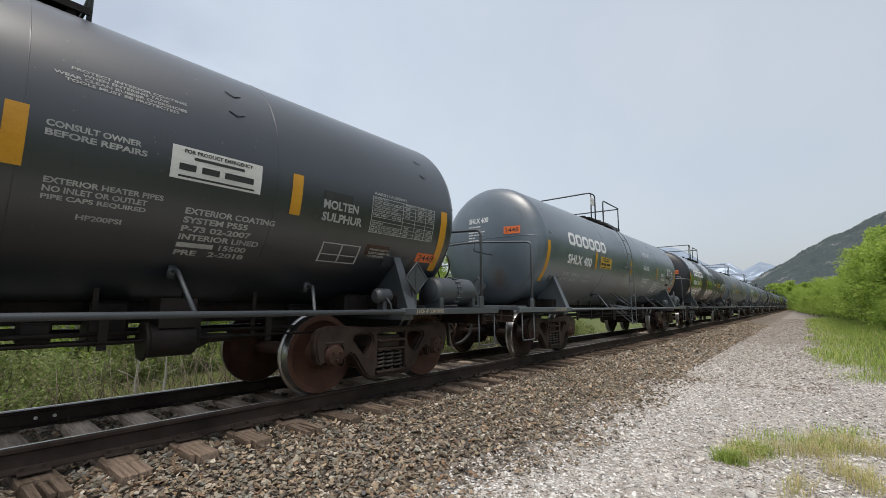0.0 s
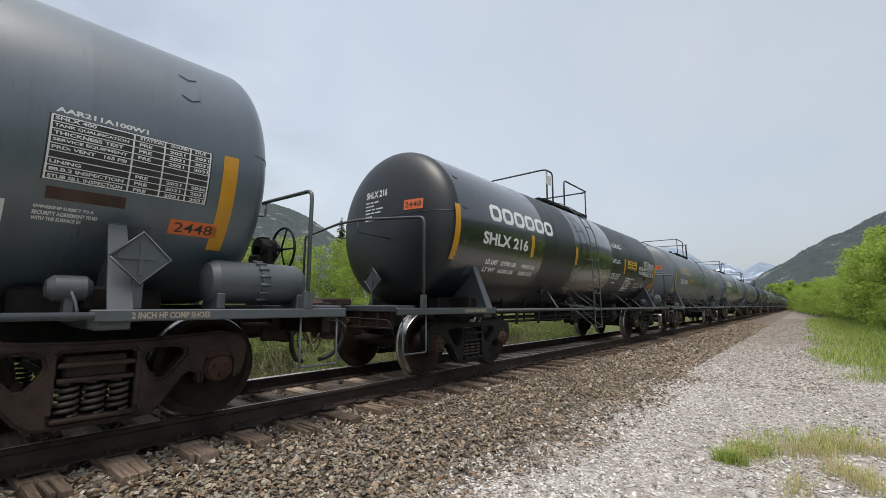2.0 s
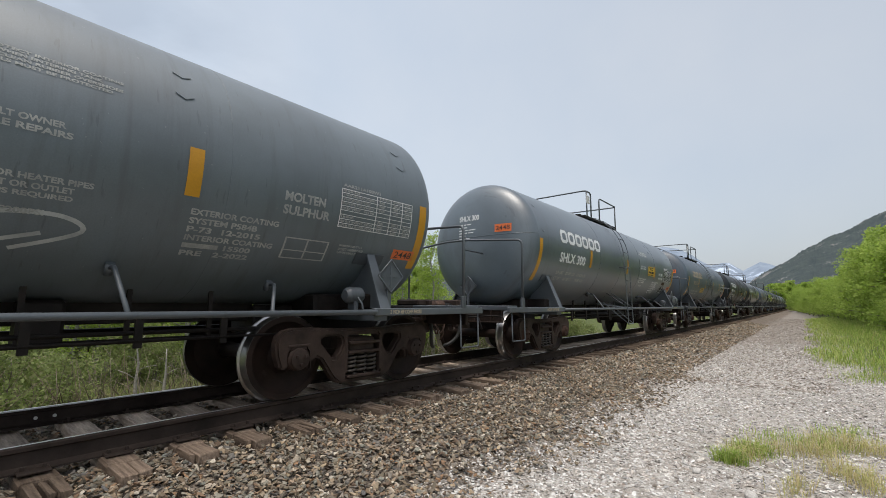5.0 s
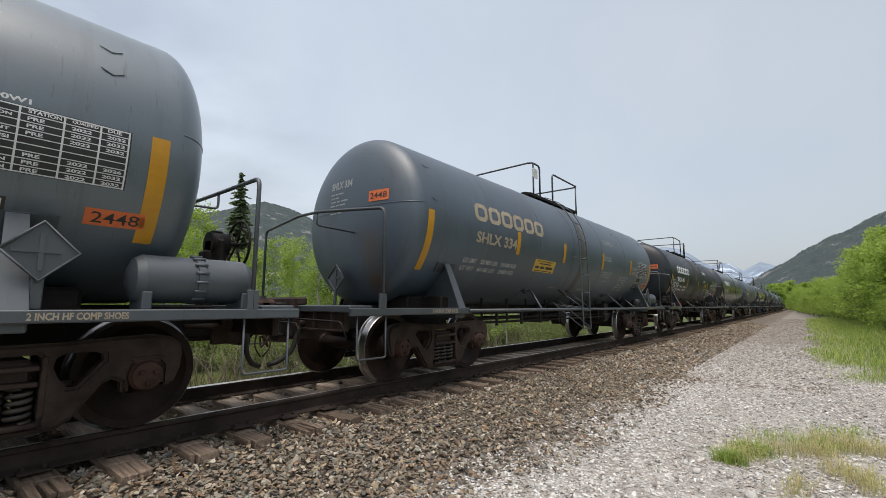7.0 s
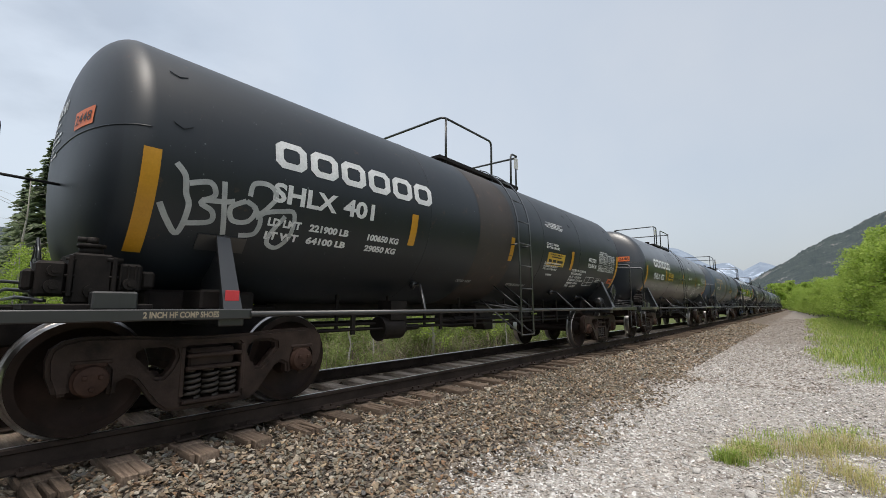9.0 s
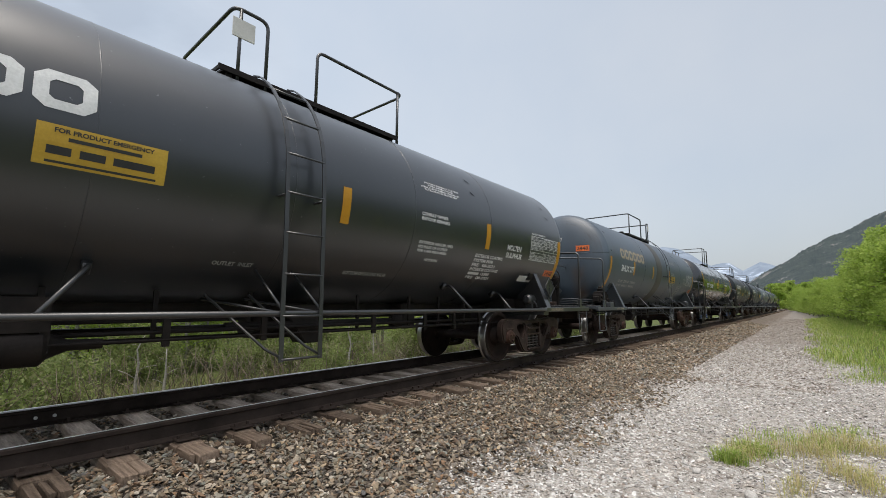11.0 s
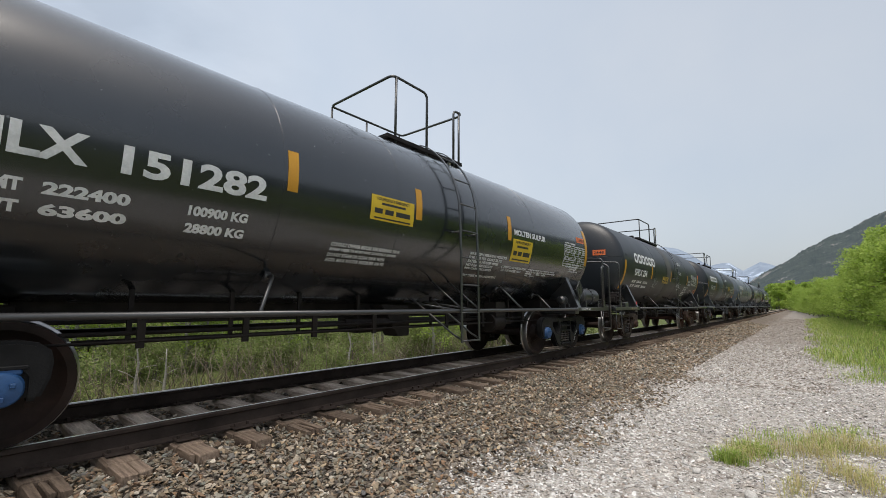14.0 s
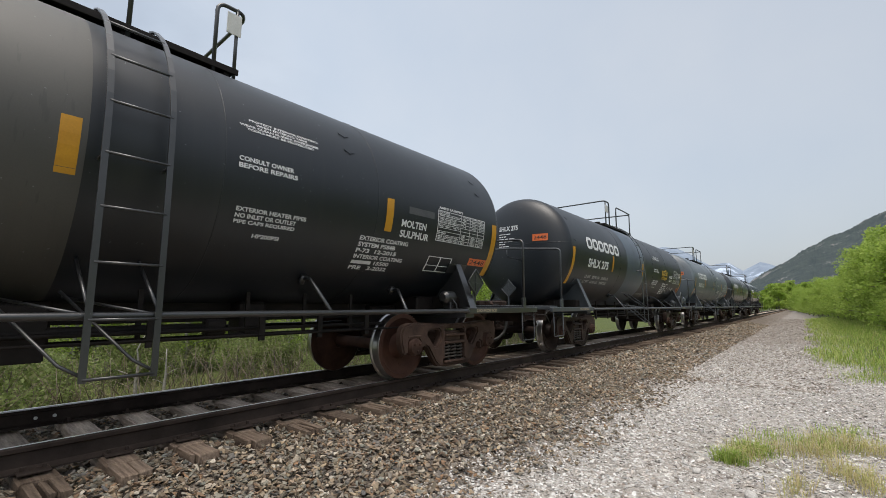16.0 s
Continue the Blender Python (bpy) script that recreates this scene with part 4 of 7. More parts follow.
    # placard holder: a square stood on its corner, on a post
    for px, py, pz in ((1.24, 5.04, 1.375), (-0.12, 6.66, 1.42)) if s > 0 else ((-0.12, 6.66, 1.42),):
        bm = bmesh.new()
        d = 0.2
        if px > 1:
            out = [(Y(py) - d, pz), (Y(py), pz - d), (Y(py) + d, pz), (Y(py), pz + d)]
            plate(bm, out, [], px + 0.12, px + 0.135, 0.003)
            box(bm, px + 0.09, px + 0.12, Y(py) - 0.035, Y(py) + 0.035, 0.99, 1.40, 0.008)
            box(bm, px + 0.135, px + 0.145, Y(py) - 0.014, Y(py) + 0.014, pz - 0.13, pz + 0.12)
            tube(bm, [(px + 0.14, a, b) for a, b in out + out[:1]], 0.011, 5)
            box(bm, px + 0.135, px + 0.146, Y(py) - 0.15, Y(py) + 0.10, pz - 0.012, pz + 0.012)
        else:
            ring = [(px - d, pz), (px, pz - d), (px + d, pz), (px, pz + d)]
            plate(bm, ring, [], 0, 0.012, 0.003)
            for v in bm.verts:
                v.co = (v.co.y, Y(6.02) + s * v.co.x, v.co.z)
            tube(bm, [(a, Y(6.035), b) for a, b in ring + ring[:1]], 0.012, 5)
            box(bm, px - 0.012, px + 0.012, *sorted((Y(6.03), Y(6.045))), pz - 0.12, pz + 0.12)
            box(bm, px - 0.09, px + 0.09, *sorted((Y(6.03), Y(6.045))), pz - 0.012, pz + 0.012)
            box(bm, px - 0.02, px + 0.02, *sorted((Y(6.02), Y(6.05))), 1.0, 1.25)
        part("placard_holder", bm, mat, car)


def top_gear(car, mat, style, ladder, open_grate, rail_near, dx=0.0):
    """Walkway, guard rails, manway and ladder at the middle of the car."""
    MID = 5.80 - dx

    def P(x, y, z):
        return (x, y - MID, z)
    z = 3.66
    w0, w1 = (5.72, 7.62) if style == 2 else (4.72, 7.46)
    for sx in (1, -1):
        bm = bmesh.new()
        for x in (0.22, 0.49):
            box(bm, sx * x - 0.012, sx * x + 0.012, w0 - MID, w1 - MID, z - 0.07, z, 0.004)
        for k in range(int((w1 - w0) / 0.0595)):
            y = w0 + 0.03 + k * 0.0595 - MID
            box(bm, *sorted((sx * 0.23, sx * 0.487)), y - 0.011, y + 0.011, z - 0.04, z + 0.005)
        if not open_grate:
            box(bm, *sorted((sx * 0.225, sx * 0.478)), w0 + 0.06 - MID, w1 - 0.06 - MID, z - 0.062, z - 0.044)
        for y in (w0 + 0.13, 6.4, w1 - 0.12):
            box(bm, *sorted((sx * 0.24, sx * 0.47)), y - MID - 0.03, y - MID + 0.03, 3.44, z - 0.04)
        part("walkway", bm, M["steel"], car)
    # one rail runs round the platform, open only where the ladder comes up
    if style == 0:
        near, back, top, ladder_gap = 4.86, 7.56, 4.42, (5.27, 5.97)
    elif style == 2:
        near, back, top, ladder_gap = 5.84, 7.66, 4.66, (6.66, 7.40)
    else:
        near, back, top, ladder_gap = rail_near, 7.52, 4.40, (6.42, 7.20)
    FAR = -1.22
    loop = [(0.47, ladder_gap[0], 3.5), (0.47, ladder_gap[0], top), (0.47, near, top), (FAR, near + 0.05, top), (FAR, back + 0.08, top), (0.36, back + 0.02, top - 0.03), (0.47, back - 0.04, top - 0.03), (0.47, ladder_gap[1], top - 0.03), (0.47, ladder_gap[1], 3.5)]
    part("guard_rail", tube(bmesh.new(), [P(*q) for q in loop], 0.022, 8, 0.11), mat, car)
    for y in (near + 0.08, back - 0.10):
        part("guard_post", tube(bmesh.new(), [P(0.47, y, 3.5), P(0.47, y, top - 0.01)], 0.021, 8), mat, car)
    for y in (near + 0.08, (near + back) / 2, back):
        part("guard_post", tube(bmesh.new(), [P(-0.40, y, 3.57), P(FAR, y, 3.57), P(FAR, y, top - 0.01)], 0.019, 8, 0.06), mat, car)
    bm = bmesh.new()
    box(bm, 0.49, 0.503, *((4.84 - MID, 5.10 - MID, 4.05, 4.28) if style != 1 else (7.30 - MID, 7.46 - MID, 4.05, 4.30)), 0.003)
    if style == 2:
        bm.clear()
        box(bm, 0.40, 0.44, 7.30 - MID, 7.36 - MID, 3.56, 3.66, 0.004)
    part("sign_plate", bm, M["panel_white"], car, "small blank white plate on the guard rail")
    bm = bmesh.new()
    lathe(bm, [(-0.2, 0.0), (-0.2, 0.32), (0.12, 0.32), (0.13, 0.36), (0.17, 0.36), (0.18, 0.3), (0.2, 0.0)], 28)
    bmesh.ops.rotate(bm, matrix=Euler((radians(90), 0, 0)).to_matrix(), verts=bm.verts)
    bmesh.ops.translate(bm, vec=(-0.1, 0.2, 3.56), verts=bm.verts)
    smooth(bm, 30)
    if style < 2:
        part("manway", bm, mat, car)
    else:
        bm.free()
    for y, h in ((-0.62, 0.20), (0.9, 0.16)) if style < 2 else ():
        bm = bmesh.new()
        lathe(bm, [(0, 0.0), (0, 0.08), (h * 0.6, 0.07), (h * 0.62, 0.1), (h, 0.09), (h + 0.02, 0.0)], 14)
        bmesh.ops.rotate(bm, matrix=Euler((radians(90), 0, 0)).to_matrix(), verts=bm.verts)
        bmesh.ops.translate(bm, vec=(0.1, y, 3.6), verts=bm.verts)
        part("valve", smooth(bm, 30), M["steel"], car)
    # ladder: follows the tank and hangs below it
    ya, yb = ladder - 0.21 - 5.80, ladder + 0.21 - 5.80
    arc = [(math.cos(a) * (R + 0.13), ZC + math.sin(a) * (R + 0.13)) for a in [radians(d) for d in range(58, -1, -8)]]
    arc = [(0.62, 3.60)] + arc + [(1.45, 1.8), (1.46, 1.0), (1.47, 0.5)]
    for y in (ya, yb):
        bm = bmesh.new()
        rings = []
        for i, (x0, z0) in enumerate(arc):
            (xa, za), (xb, zb) = arc[max(0, i - 1)], arc[min(len(arc) - 1, i + 1)]
            n = Vector((za - zb, 0, xb - xa)).normalized() * 0.007
            rings.append([bm.verts.new((x0 + k * n.x, y + dx, z0 + k * n.z)) for k, dx in ((1, -0.022), (1, 0.022), (-1, 0.022), (-1, -0.022))])
        for r0, r1 in zip(rings, rings[1:]):
            for k in range(4):
                bm.faces.new((r0[k], r0[(k + 1) % 4], r1[(k + 1) % 4], r1[k]))
        bm.faces.new(rings[0])
        bm.faces.new(rings[-1])
        bmesh.ops.recalc_face_normals(bm, faces=bm.faces)
        part("ladder_rail", bm, mat, car)
    z = 0.52
    while z < 3.5:
        xs = np.interp(z, [p[1] for p in arc][::-1], [p[0] for p in arc][::-1])
        part("rung", tube(bmesh.new(), [(xs, ya, z), (xs, yb, z)], 0.012, 6), mat, car)
        z += 0.40
    for y in (ya, yb):
        part("ladder_brace", tube(bmesh.new(), [(0.95, y - 0.50, 1.12), (1.40, y - 0.12, 0.62), (1.46, y, 0.54)], 0.013, 6), mat, car)
        part("ladder_brace", tube(bmesh.new(), [(0.75, y - 0.45, 1.08), (1.43, y - 0.02, 0.955)], 0.013, 6), mat, car)
    for zz in (0.99, 2.1):
        for y in (ya, yb):
            part("ladder_bracket", tube(bmesh.new(), [(1.2 if zz > 1.5 else 0.85, y, zz + (0.0 if zz > 1.5 else 0.42)), (1.44, y, zz)], 0.014, 6), mat, car)


def under_gear(car, mat, side):
    for sx in (1, -1):
        part("side_rail", tube(bmesh.new(), [(sx * 1.42, -4.78, 0.945), (sx * 1.42, 4.78, 0.945)], 0.028, 8), mat, car)
        for y, in_y, z in ((-2.44, -2.10, 1.33), (2.38, 2.36, 1.33), (3.5, 3.74, 1.24)):
            part("rail_hanger", tube(bmesh.new(), [(sx * 0.80, in_y, z - 0.02), (sx * 1.0, in_y, z), (sx * 1.42, y, 0.945)], 0.020, 6, 0.05), mat, car)
            part("hanger_pad", tube(bmesh.new(), [(sx * 0.84, in_y, z - 0.06), (sx * 0.90, in_y, z + 0.03)], 0.036, 10), mat, car)
    for x, z, r in ((0.75, 0.78, 0.02), (0.55, 0.70, 0.024), (-0.4, 0.75, 0.03), (0.9, 0.72, 0.012)):
        part("brake_pipe", tube(bmesh.new(), [(x, -3.9, z), (x, 3.9, z)], r, 6), M["steel"], car)
    for y in (-3.2, -2.3, -1.5, -0.6, 0.9, 1.9, 2.6, 3.3):
        bm = bmesh.new()
        box(bm, 0.55, 0.92, y - 0.012, y + 0.012, 0.94, 0.965)
        box(bm, 0.875, 0.905, y - 0.03, y + 0.03, 0.66, 0.96)
        box(bm, 0.54, 0.57, y - 0.02, y + 0.02, 0.68, 1.2)
        part("pipe_hanger", bm, M["steel"], car)
    bm = bmesh.new()
    lathe(bm, [(-0.26, 0.0), (-0.26, 0.16), (-0.24, 0.17), (-0.22, 0.145), (0.14, 0.145), (0.18, 0.10), (0.3, 0.045), (0.52, 0.04), (0.52, 0.0)], 20)
    bmesh.ops.translate(bm, vec=(0.80, side * 2.45, 0.71), verts=bm.verts)
    box(bm, 0.66, 0.92, side * 2.43 - 0.15, side * 2.43 + 0.15, 0.82, 1.08)
    part("brake_cylinder", smooth(bm, 30), M["steel"], car)
    bm = bmesh.new()
    box(bm, -0.25, 0.25, -0.35, 0.35, 0.62, 1.08, 0.04)
    part("outlet_valve", bm, M["steel"], car)
    bm = bmesh.new()
    tube(bm, [(0.66, -0.9, 0.80), (0.66, 1.5, 0.80)], 0.045, 10)
    tube(bm, [(0.66, -1.5, 0.80), (0.66, -0.9, 0.80)], 0.022, 8)
    box(bm, 0.60, 0.72, 1.42, 1.62, 0.72, 0.88, 0.02)
    part("brake_rod", bm, M["steel"], car)
    bm = bmesh.new()
    plate(bm, [(-0.30, 1.02), (0.26, 1.02), (0.26, 0.58), (0.02, 0.58)], [], 0.42, 0.70, 0.01)
    part("outlet_guard", bm, M["steel"], car)
    part("slack_adjuster", box(bmesh.new(), 0.1, 0.42, 1.9, 2.2, 0.66, 1.06, 0.03), M["steel"], car)
    bm = bmesh.new()
    box(bm, -0.16, 0.16, -3.95, 3.95, 0.84, 1.06, 0.01)
    part("skid", bm, M["steel"], car)


def marks(car, spec):
    """The stencils, panels and amber strips on the side that faces the road."""
    tone = spec.get("ink", "white")
    ink = M[tone]
    s1, s0 = spec.get("strip_tilt", (1.5, -17.0))
    e1, e0 = spec.get("end_tilt", (1.5, -38.0))
    for x in spec.get("strips", (2.96, 5.8, 8.85)):
        part("reflective_strip", strip_mesh(x, s0, s1, 0.12, "yellow"), None, car, "amber reflective strip")
    part("reflective_strip", strip_mesh(spec.get("end", 0.30), e0, e1, 0.13, "yellow"), None, car, "amber reflective strip")
    part("reflective_strip", strip_mesh(11.49, *(spec.get("end_tilt", (1.5, -38.0))[::-1] if spec.get("long") else (-38.0, 1.5)), 0.13, "yellow"), None, car, "amber reflective strip")

    def put(name, key, make, mats=None, label=""):
        part(name, art(key, make, mats or ink), None, car, label)

    def words(rows, x0, x1, top, low, mats=None):
        rows = tuple(rows)
        for i, row in enumerate(rows):
            if row.strip():
                put("stencil", (rows, i, x0, x1, top, low, tone, bool(mats)), lambda bm: lines(bm, rows, i, x0, x1, top, low), mats)
    logo = spec.get("logo")
    if logo:
        x_0, up = spec.get("logo_at", (1.22, 0.0))
        for k in range(6):
            def ring(bm, x0=x_0 + k * 0.402, x1=x_0 + k * 0.402 + 0.355):
                # a squared ring with cut corners; six in a row stand in for the owner's emblem
                def loop(x0, x1, a0, a1, cx, ca):
                    return [bm.verts.new((x, a + up, 0)) for x, a in ((x0 + cx, a0), (x1 - cx, a0), (x1, a0 + ca), (x1, a1 - ca), (x1 - cx, a1), (x0 + cx, a1), (x0, a1 - ca), (x0, a0 + ca))]
                o, i = loop(x0, x1, 2.3, 15.3, 0.07, 2.6), loop(x0 + 0.085, x1 - 0.085, 5.4, 12.2, 0.03, 1.2)
                for k in range(8):
                    bm.faces.new((o[k], o[(k + 1) % 8], i[(k + 1) % 8], i[k]))
            put("emblem", ("logo", logo, k, x_0, up), ring, M[logo])
    if spec.get("mark"):
        t = spec["mark"]
        x0, x1, top, low = spec.get("mark_at", (1.20, 2.60, -6.9, -16.4))
        cut = x0 + (x1 - x0) * (0.35 if spec.get("long") else 0.585)
        num = M[spec.get("number_ink", tone)]
        put("car_mark", ("mark", t, 0), lambda bm: write(bm, t[0], x0, cut, low, top), num)
        put("car_mark", ("mark", t, 1), lambda bm: write(bm, t[1], cut + (0.2 if spec.get("long") else 0.085), x1, low, top), num)
    if spec.get("weights"):
        w = spec["weights"]
        x0, x1, top, low = spec.get("weights_at", (1.22, 2.85, -25.2, -35.0))
        for i, (a, row) in enumerate((("LD LMT", w[0]), ("LT WT", w[1]))):
            t1 = top + (low - top) * 0.62 * i
            t0 = t1 + (low - top) * 0.37
            for k, (word, u0, u1) in enumerate(((a, x0, x0 + 0.37), (row[0], x0 + 0.47, x0 + 0.99), (row[1], x1 - 0.52, x1))):
                put("load_stencil", ("w", w, i, k, x0), lambda bm: write(bm, word, u0, u1, t0, t1, bold=0.05))
    for panel in spec.get("panels", ()):
        x0, x1, a1, a0, key = panel

        def board(bm):
            h, w = a1 - a0, x1 - x0
            quad(bm, x0, x1, a0, a1)
            write(bm, "FOR PRODUCT EMERGENCY", x0 + 0.12 * w, x1 - 0.12 * w, a1 - h * 0.19, a1 - h * 0.07, 0.002, 1)
            for u0, u1, b0, b1 in ((0.22, 0.78, 0.36, 0.27), (0.08, 0.25, 0.72, 0.52), (0.31, 0.50, 0.72, 0.52), (0.56, 0.90, 0.72, 0.52), (0.08, 0.92, 0.93, 0.87)):
                quad(bm, x0 + u0 * w, x0 + u1 * w, a1 - b0 * h, a1 - b1 * h, 0.002, 1)
        put("emergency_panel", ("panel", panel), board, [M[key], M["black_ink"]], "emergency notice panel with black print")
    if spec.get("notes", True):
        dx = spec.get("shift", 0.0)
        up_a, up_b, up_c = spec.get("lifts", (0.0, 0.0, 0.0))
        words(["   PROTECT INTERIOR COATING", "     WHEN ENTERING TANK", "WEAR CLEAN RUBBER OVERSHOES", "  TOOLS MUST BE PROTECTED"], 7.18 + dx, 8.05 + dx, 19.2 + up_a, 13.2 + up_a)
        words(["CONSULT OWNER", "BEFORE REPAIRS"], 7.17 + dx, 7.78 + dx, -1.2 + up_b, -6.2 + up_b)
        words(["EXTERIOR HEATER PIPES", "NO INLET OR OUTLET", "PIPE CAPS REQUIRED", "", "      HP200PSI"], 7.20 + dx, 7.94 + dx, -18.6 + up_c, -31.5 + up_c)
        if spec.get("valve_words", True):
            words(["BOTTOM OPERATING VALVE"], 6.15 + dx, 6.85 + dx, -43.0, -45.6, M["faded"])
        words(["OUTLET  INLET"], 4.62, 5.02, -43.0, -45.2, M["faded"])
        words(spec.get("coat", ("EXTERIOR COATING", "SYSTEM P584B", "P-73  12-2015", "INTERIOR COATING", "====== 15500", "PRE   2-2022")), spec.get("coat_x", 8.62), spec.get("coat_x", 8.62) + 0.82, -21.3, -41.5)
        m0, m1 = spec.get("molten", (9.45, -6.8))
        words(["MOLTEN", "SULPHUR"], m0, m0 + spec.get("molten_w", 0.56), m1, m1 - 10.4)
    for x0, x1, top, low, rows in spec.get("words", ()):
        words(rows, x0, x1, top, low)
    x0, x1, a1, a0 = spec.get("table", (10.13, 11.28, 0.6, -19.0))
    cols = (0, 0.46, 0.66, 0.84, 1.0)
    done, due = spec.get("dates", ("2021", "2031"))
    text_rows = (("STUB SILL INSPECTION", "PRE", done, due), ("88.B.2 INSPECTION", "PRE", done, due), ("LINING", "PRE", done, "2026"), ("", "", "", ""), ("PRD: VENT   165 PSI", "", "", ""), ("SERVICE EQUIPMENT", "PRE", done, due), ("THICKNESS TEST", "PRE", done, due), ("TANK QUALIFICATION", "PRE", done, due), (" ".join(spec.get("mark", ("", ""))), "STATION", "QUALIFIED", "DUE"))

    def border(bm):
        o = [bm.verts.new(p) for p in ((x0, a0, 0), (x1, a0, 0), (x1, a1, 0), (x0, a1, 0))]
        n = [bm.verts.new(p) for p in ((x0 + 0.012, a0 + 0.4, 0), (x1 - 0.012, a0 + 0.4, 0), (x1 - 0.012, a1 - 0.4, 0), (x0 + 0.012, a1 - 0.4, 0))]
        for k in range(4):
            bm.faces.new((o[k], o[(k + 1) % 4], n[(k + 1) % 4], n[k]))

    def entries(bm):
        for k, row in enumerate(text_rows):
            b, h = a0 + (a1 - a0) * (k + 0.26) / 9, (a1 - a0) / 9 * 0.5
            for word, c0, c1 in zip(row, cols, cols[1:]):
                if word:
                    u = x0 + (x1 - x0) * (c0 + (0.02 if c0 == 0 else 0.035))
                    w = min((x1 - x0) * (c1 - c0 - 0.05), len(word) * 0.029)
                    write(bm, word, u, u + w, b, b + h, 0.0012)
    rule_ink = M["faded" if spec.get("dim_table") else "white"]
    table = part("test_table", art(("table", bool(spec.get("dim_table")), x0, a1), border, rule_ink), None, car, "white ruled table of test dates")
    for k in range(1, 9):
        a = a0 + (a1 - a0) * k / 9
        part("ruled_line", art(("rule", bool(spec.get("dim_table")), x0, a1, k), lambda bm: quad(bm, x0 + 0.012, x1 - 0.012, a - 0.15, a + 0.15), rule_ink), None, table)
    for c in cols[1:-1]:
        u = x0 + (x1 - x0) * c
        part("ruled_line", art(("column", bool(spec.get("dim_table")), x0, a1, c), lambda bm: quad(bm, u - 0.006, u + 0.006, a0 + 0.4, a1 - 0.4, 0.0008), rule_ink), None, table)
    tagged(part("fine_print", art(("entries", tone, x0, a1, done, spec.get("mark")), entries, ink), None, table), kind="stuff")
    words(["AAR211A100W1"], x0 + 0.02, x0 + 0.58, a1 + 2.6, a1 + 0.9)
    b0 = spec.get("box", 9.55)
    if b0:
        def frame_box(bm):
            x0, x1, a0, a1 = b0, b0 + 0.54, -38.5, -27.5
            for lo, hi in ((a0, a0 + 0.6), (a1 - 0.6, a1), (a0 + 4.3, a0 + 4.8)):
                quad(bm, x0, x1, lo, hi)
            for u in (x0, x0 + 0.26, x1 - 0.02):
                quad(bm, u, u + 0.02, a0 + 0.6, a1 - 0.6, 0.0006)
        put("stencil", ("frame", tone, b0), frame_box)
        if b0 < 9.9:
            words(["OWNERSHIP SUBJECT TO A", "SECURITY AGREEMENT FILED", "WITH THE SURFACE BOARD"], b0 + 0.68, b0 + 1.05, -27.8, -33.0)
    for x0, x1, top, low, key in spec.get("patches", ()):
        put("patch", ("patch", x0, top, key), lambda bm: quad(bm, x0, x1, low, top, -0.0015), M[key])
    n0, n1, u1, u0 = spec.get("un", (11.08, 11.47, -26.6, -32.6))
    put("number_panel", ("un", n0, u1), lambda bm: (quad(bm, n0, n1, u0, u1), write(bm, "2448", n0 + 0.04, n1 - 0.04, u0 + 1.0, u1 - 1.0, 0.002, 1, 0.004)), [M["orange"], M["black_ink"]], "orange number panel")
    for i, (pts, w) in enumerate(spec.get("sprayed", ())):
        put("sprayed_line", ("spray", spec["mark"], i), lambda bm: stroke(bm, pts, w), M[spec.get("spray_ink", "spray")], "sprayed graffiti line")


def head_art(car, spec, flat):
    """Plate and stencils on the head that comes first."""
    def lay(bm):
        bmesh.ops.triangulate(bm, faces=bm.faces)
        for v in bm.verts:
            x, z, up = v.co.x, v.co.y, v.co.z
            r = math.hypot(x, z - ZC)
            v.co = (x, FIRST - head_y(r, flat) - 0.006 - up, z)
        return bm
    bm = bmesh.new()
    px, pz = (0.12, 2.97) if spec.get("long") else (0.50, 2.50)
    for k in range(6):
        quad(bm, px + k * 0.06, px + 0.06 + k * 0.06, pz, pz + 0.16)
    write(bm, "2448", px + 0.03, px + 0.33, pz + 0.035, pz + 0.125, 0.003, 1, 0.004)
    part("number_panel", lay(bm), [M["orange"], M["black_ink"]], car, "orange number panel")
    if spec.get("mark"):
        bm = bmesh.new()
        write(bm, " ".join(spec["mark"]), -0.40, 0.12, 2.80, 2.92)
        for k in range(6):
            u, ends = -0.40, (0.34, 0.22, 0.46, 0.40, 0.18, 0.30)[k]
            for w in (0.30, 0.18, 0.34):
                quad(bm, u, u + ends * w, 2.715 - k * 0.06, 2.738 - k * 0.06)
                u += ends * (w + 0.06)
        part("stencil", lay(bm), M[spec.get("ink", "white")], car)


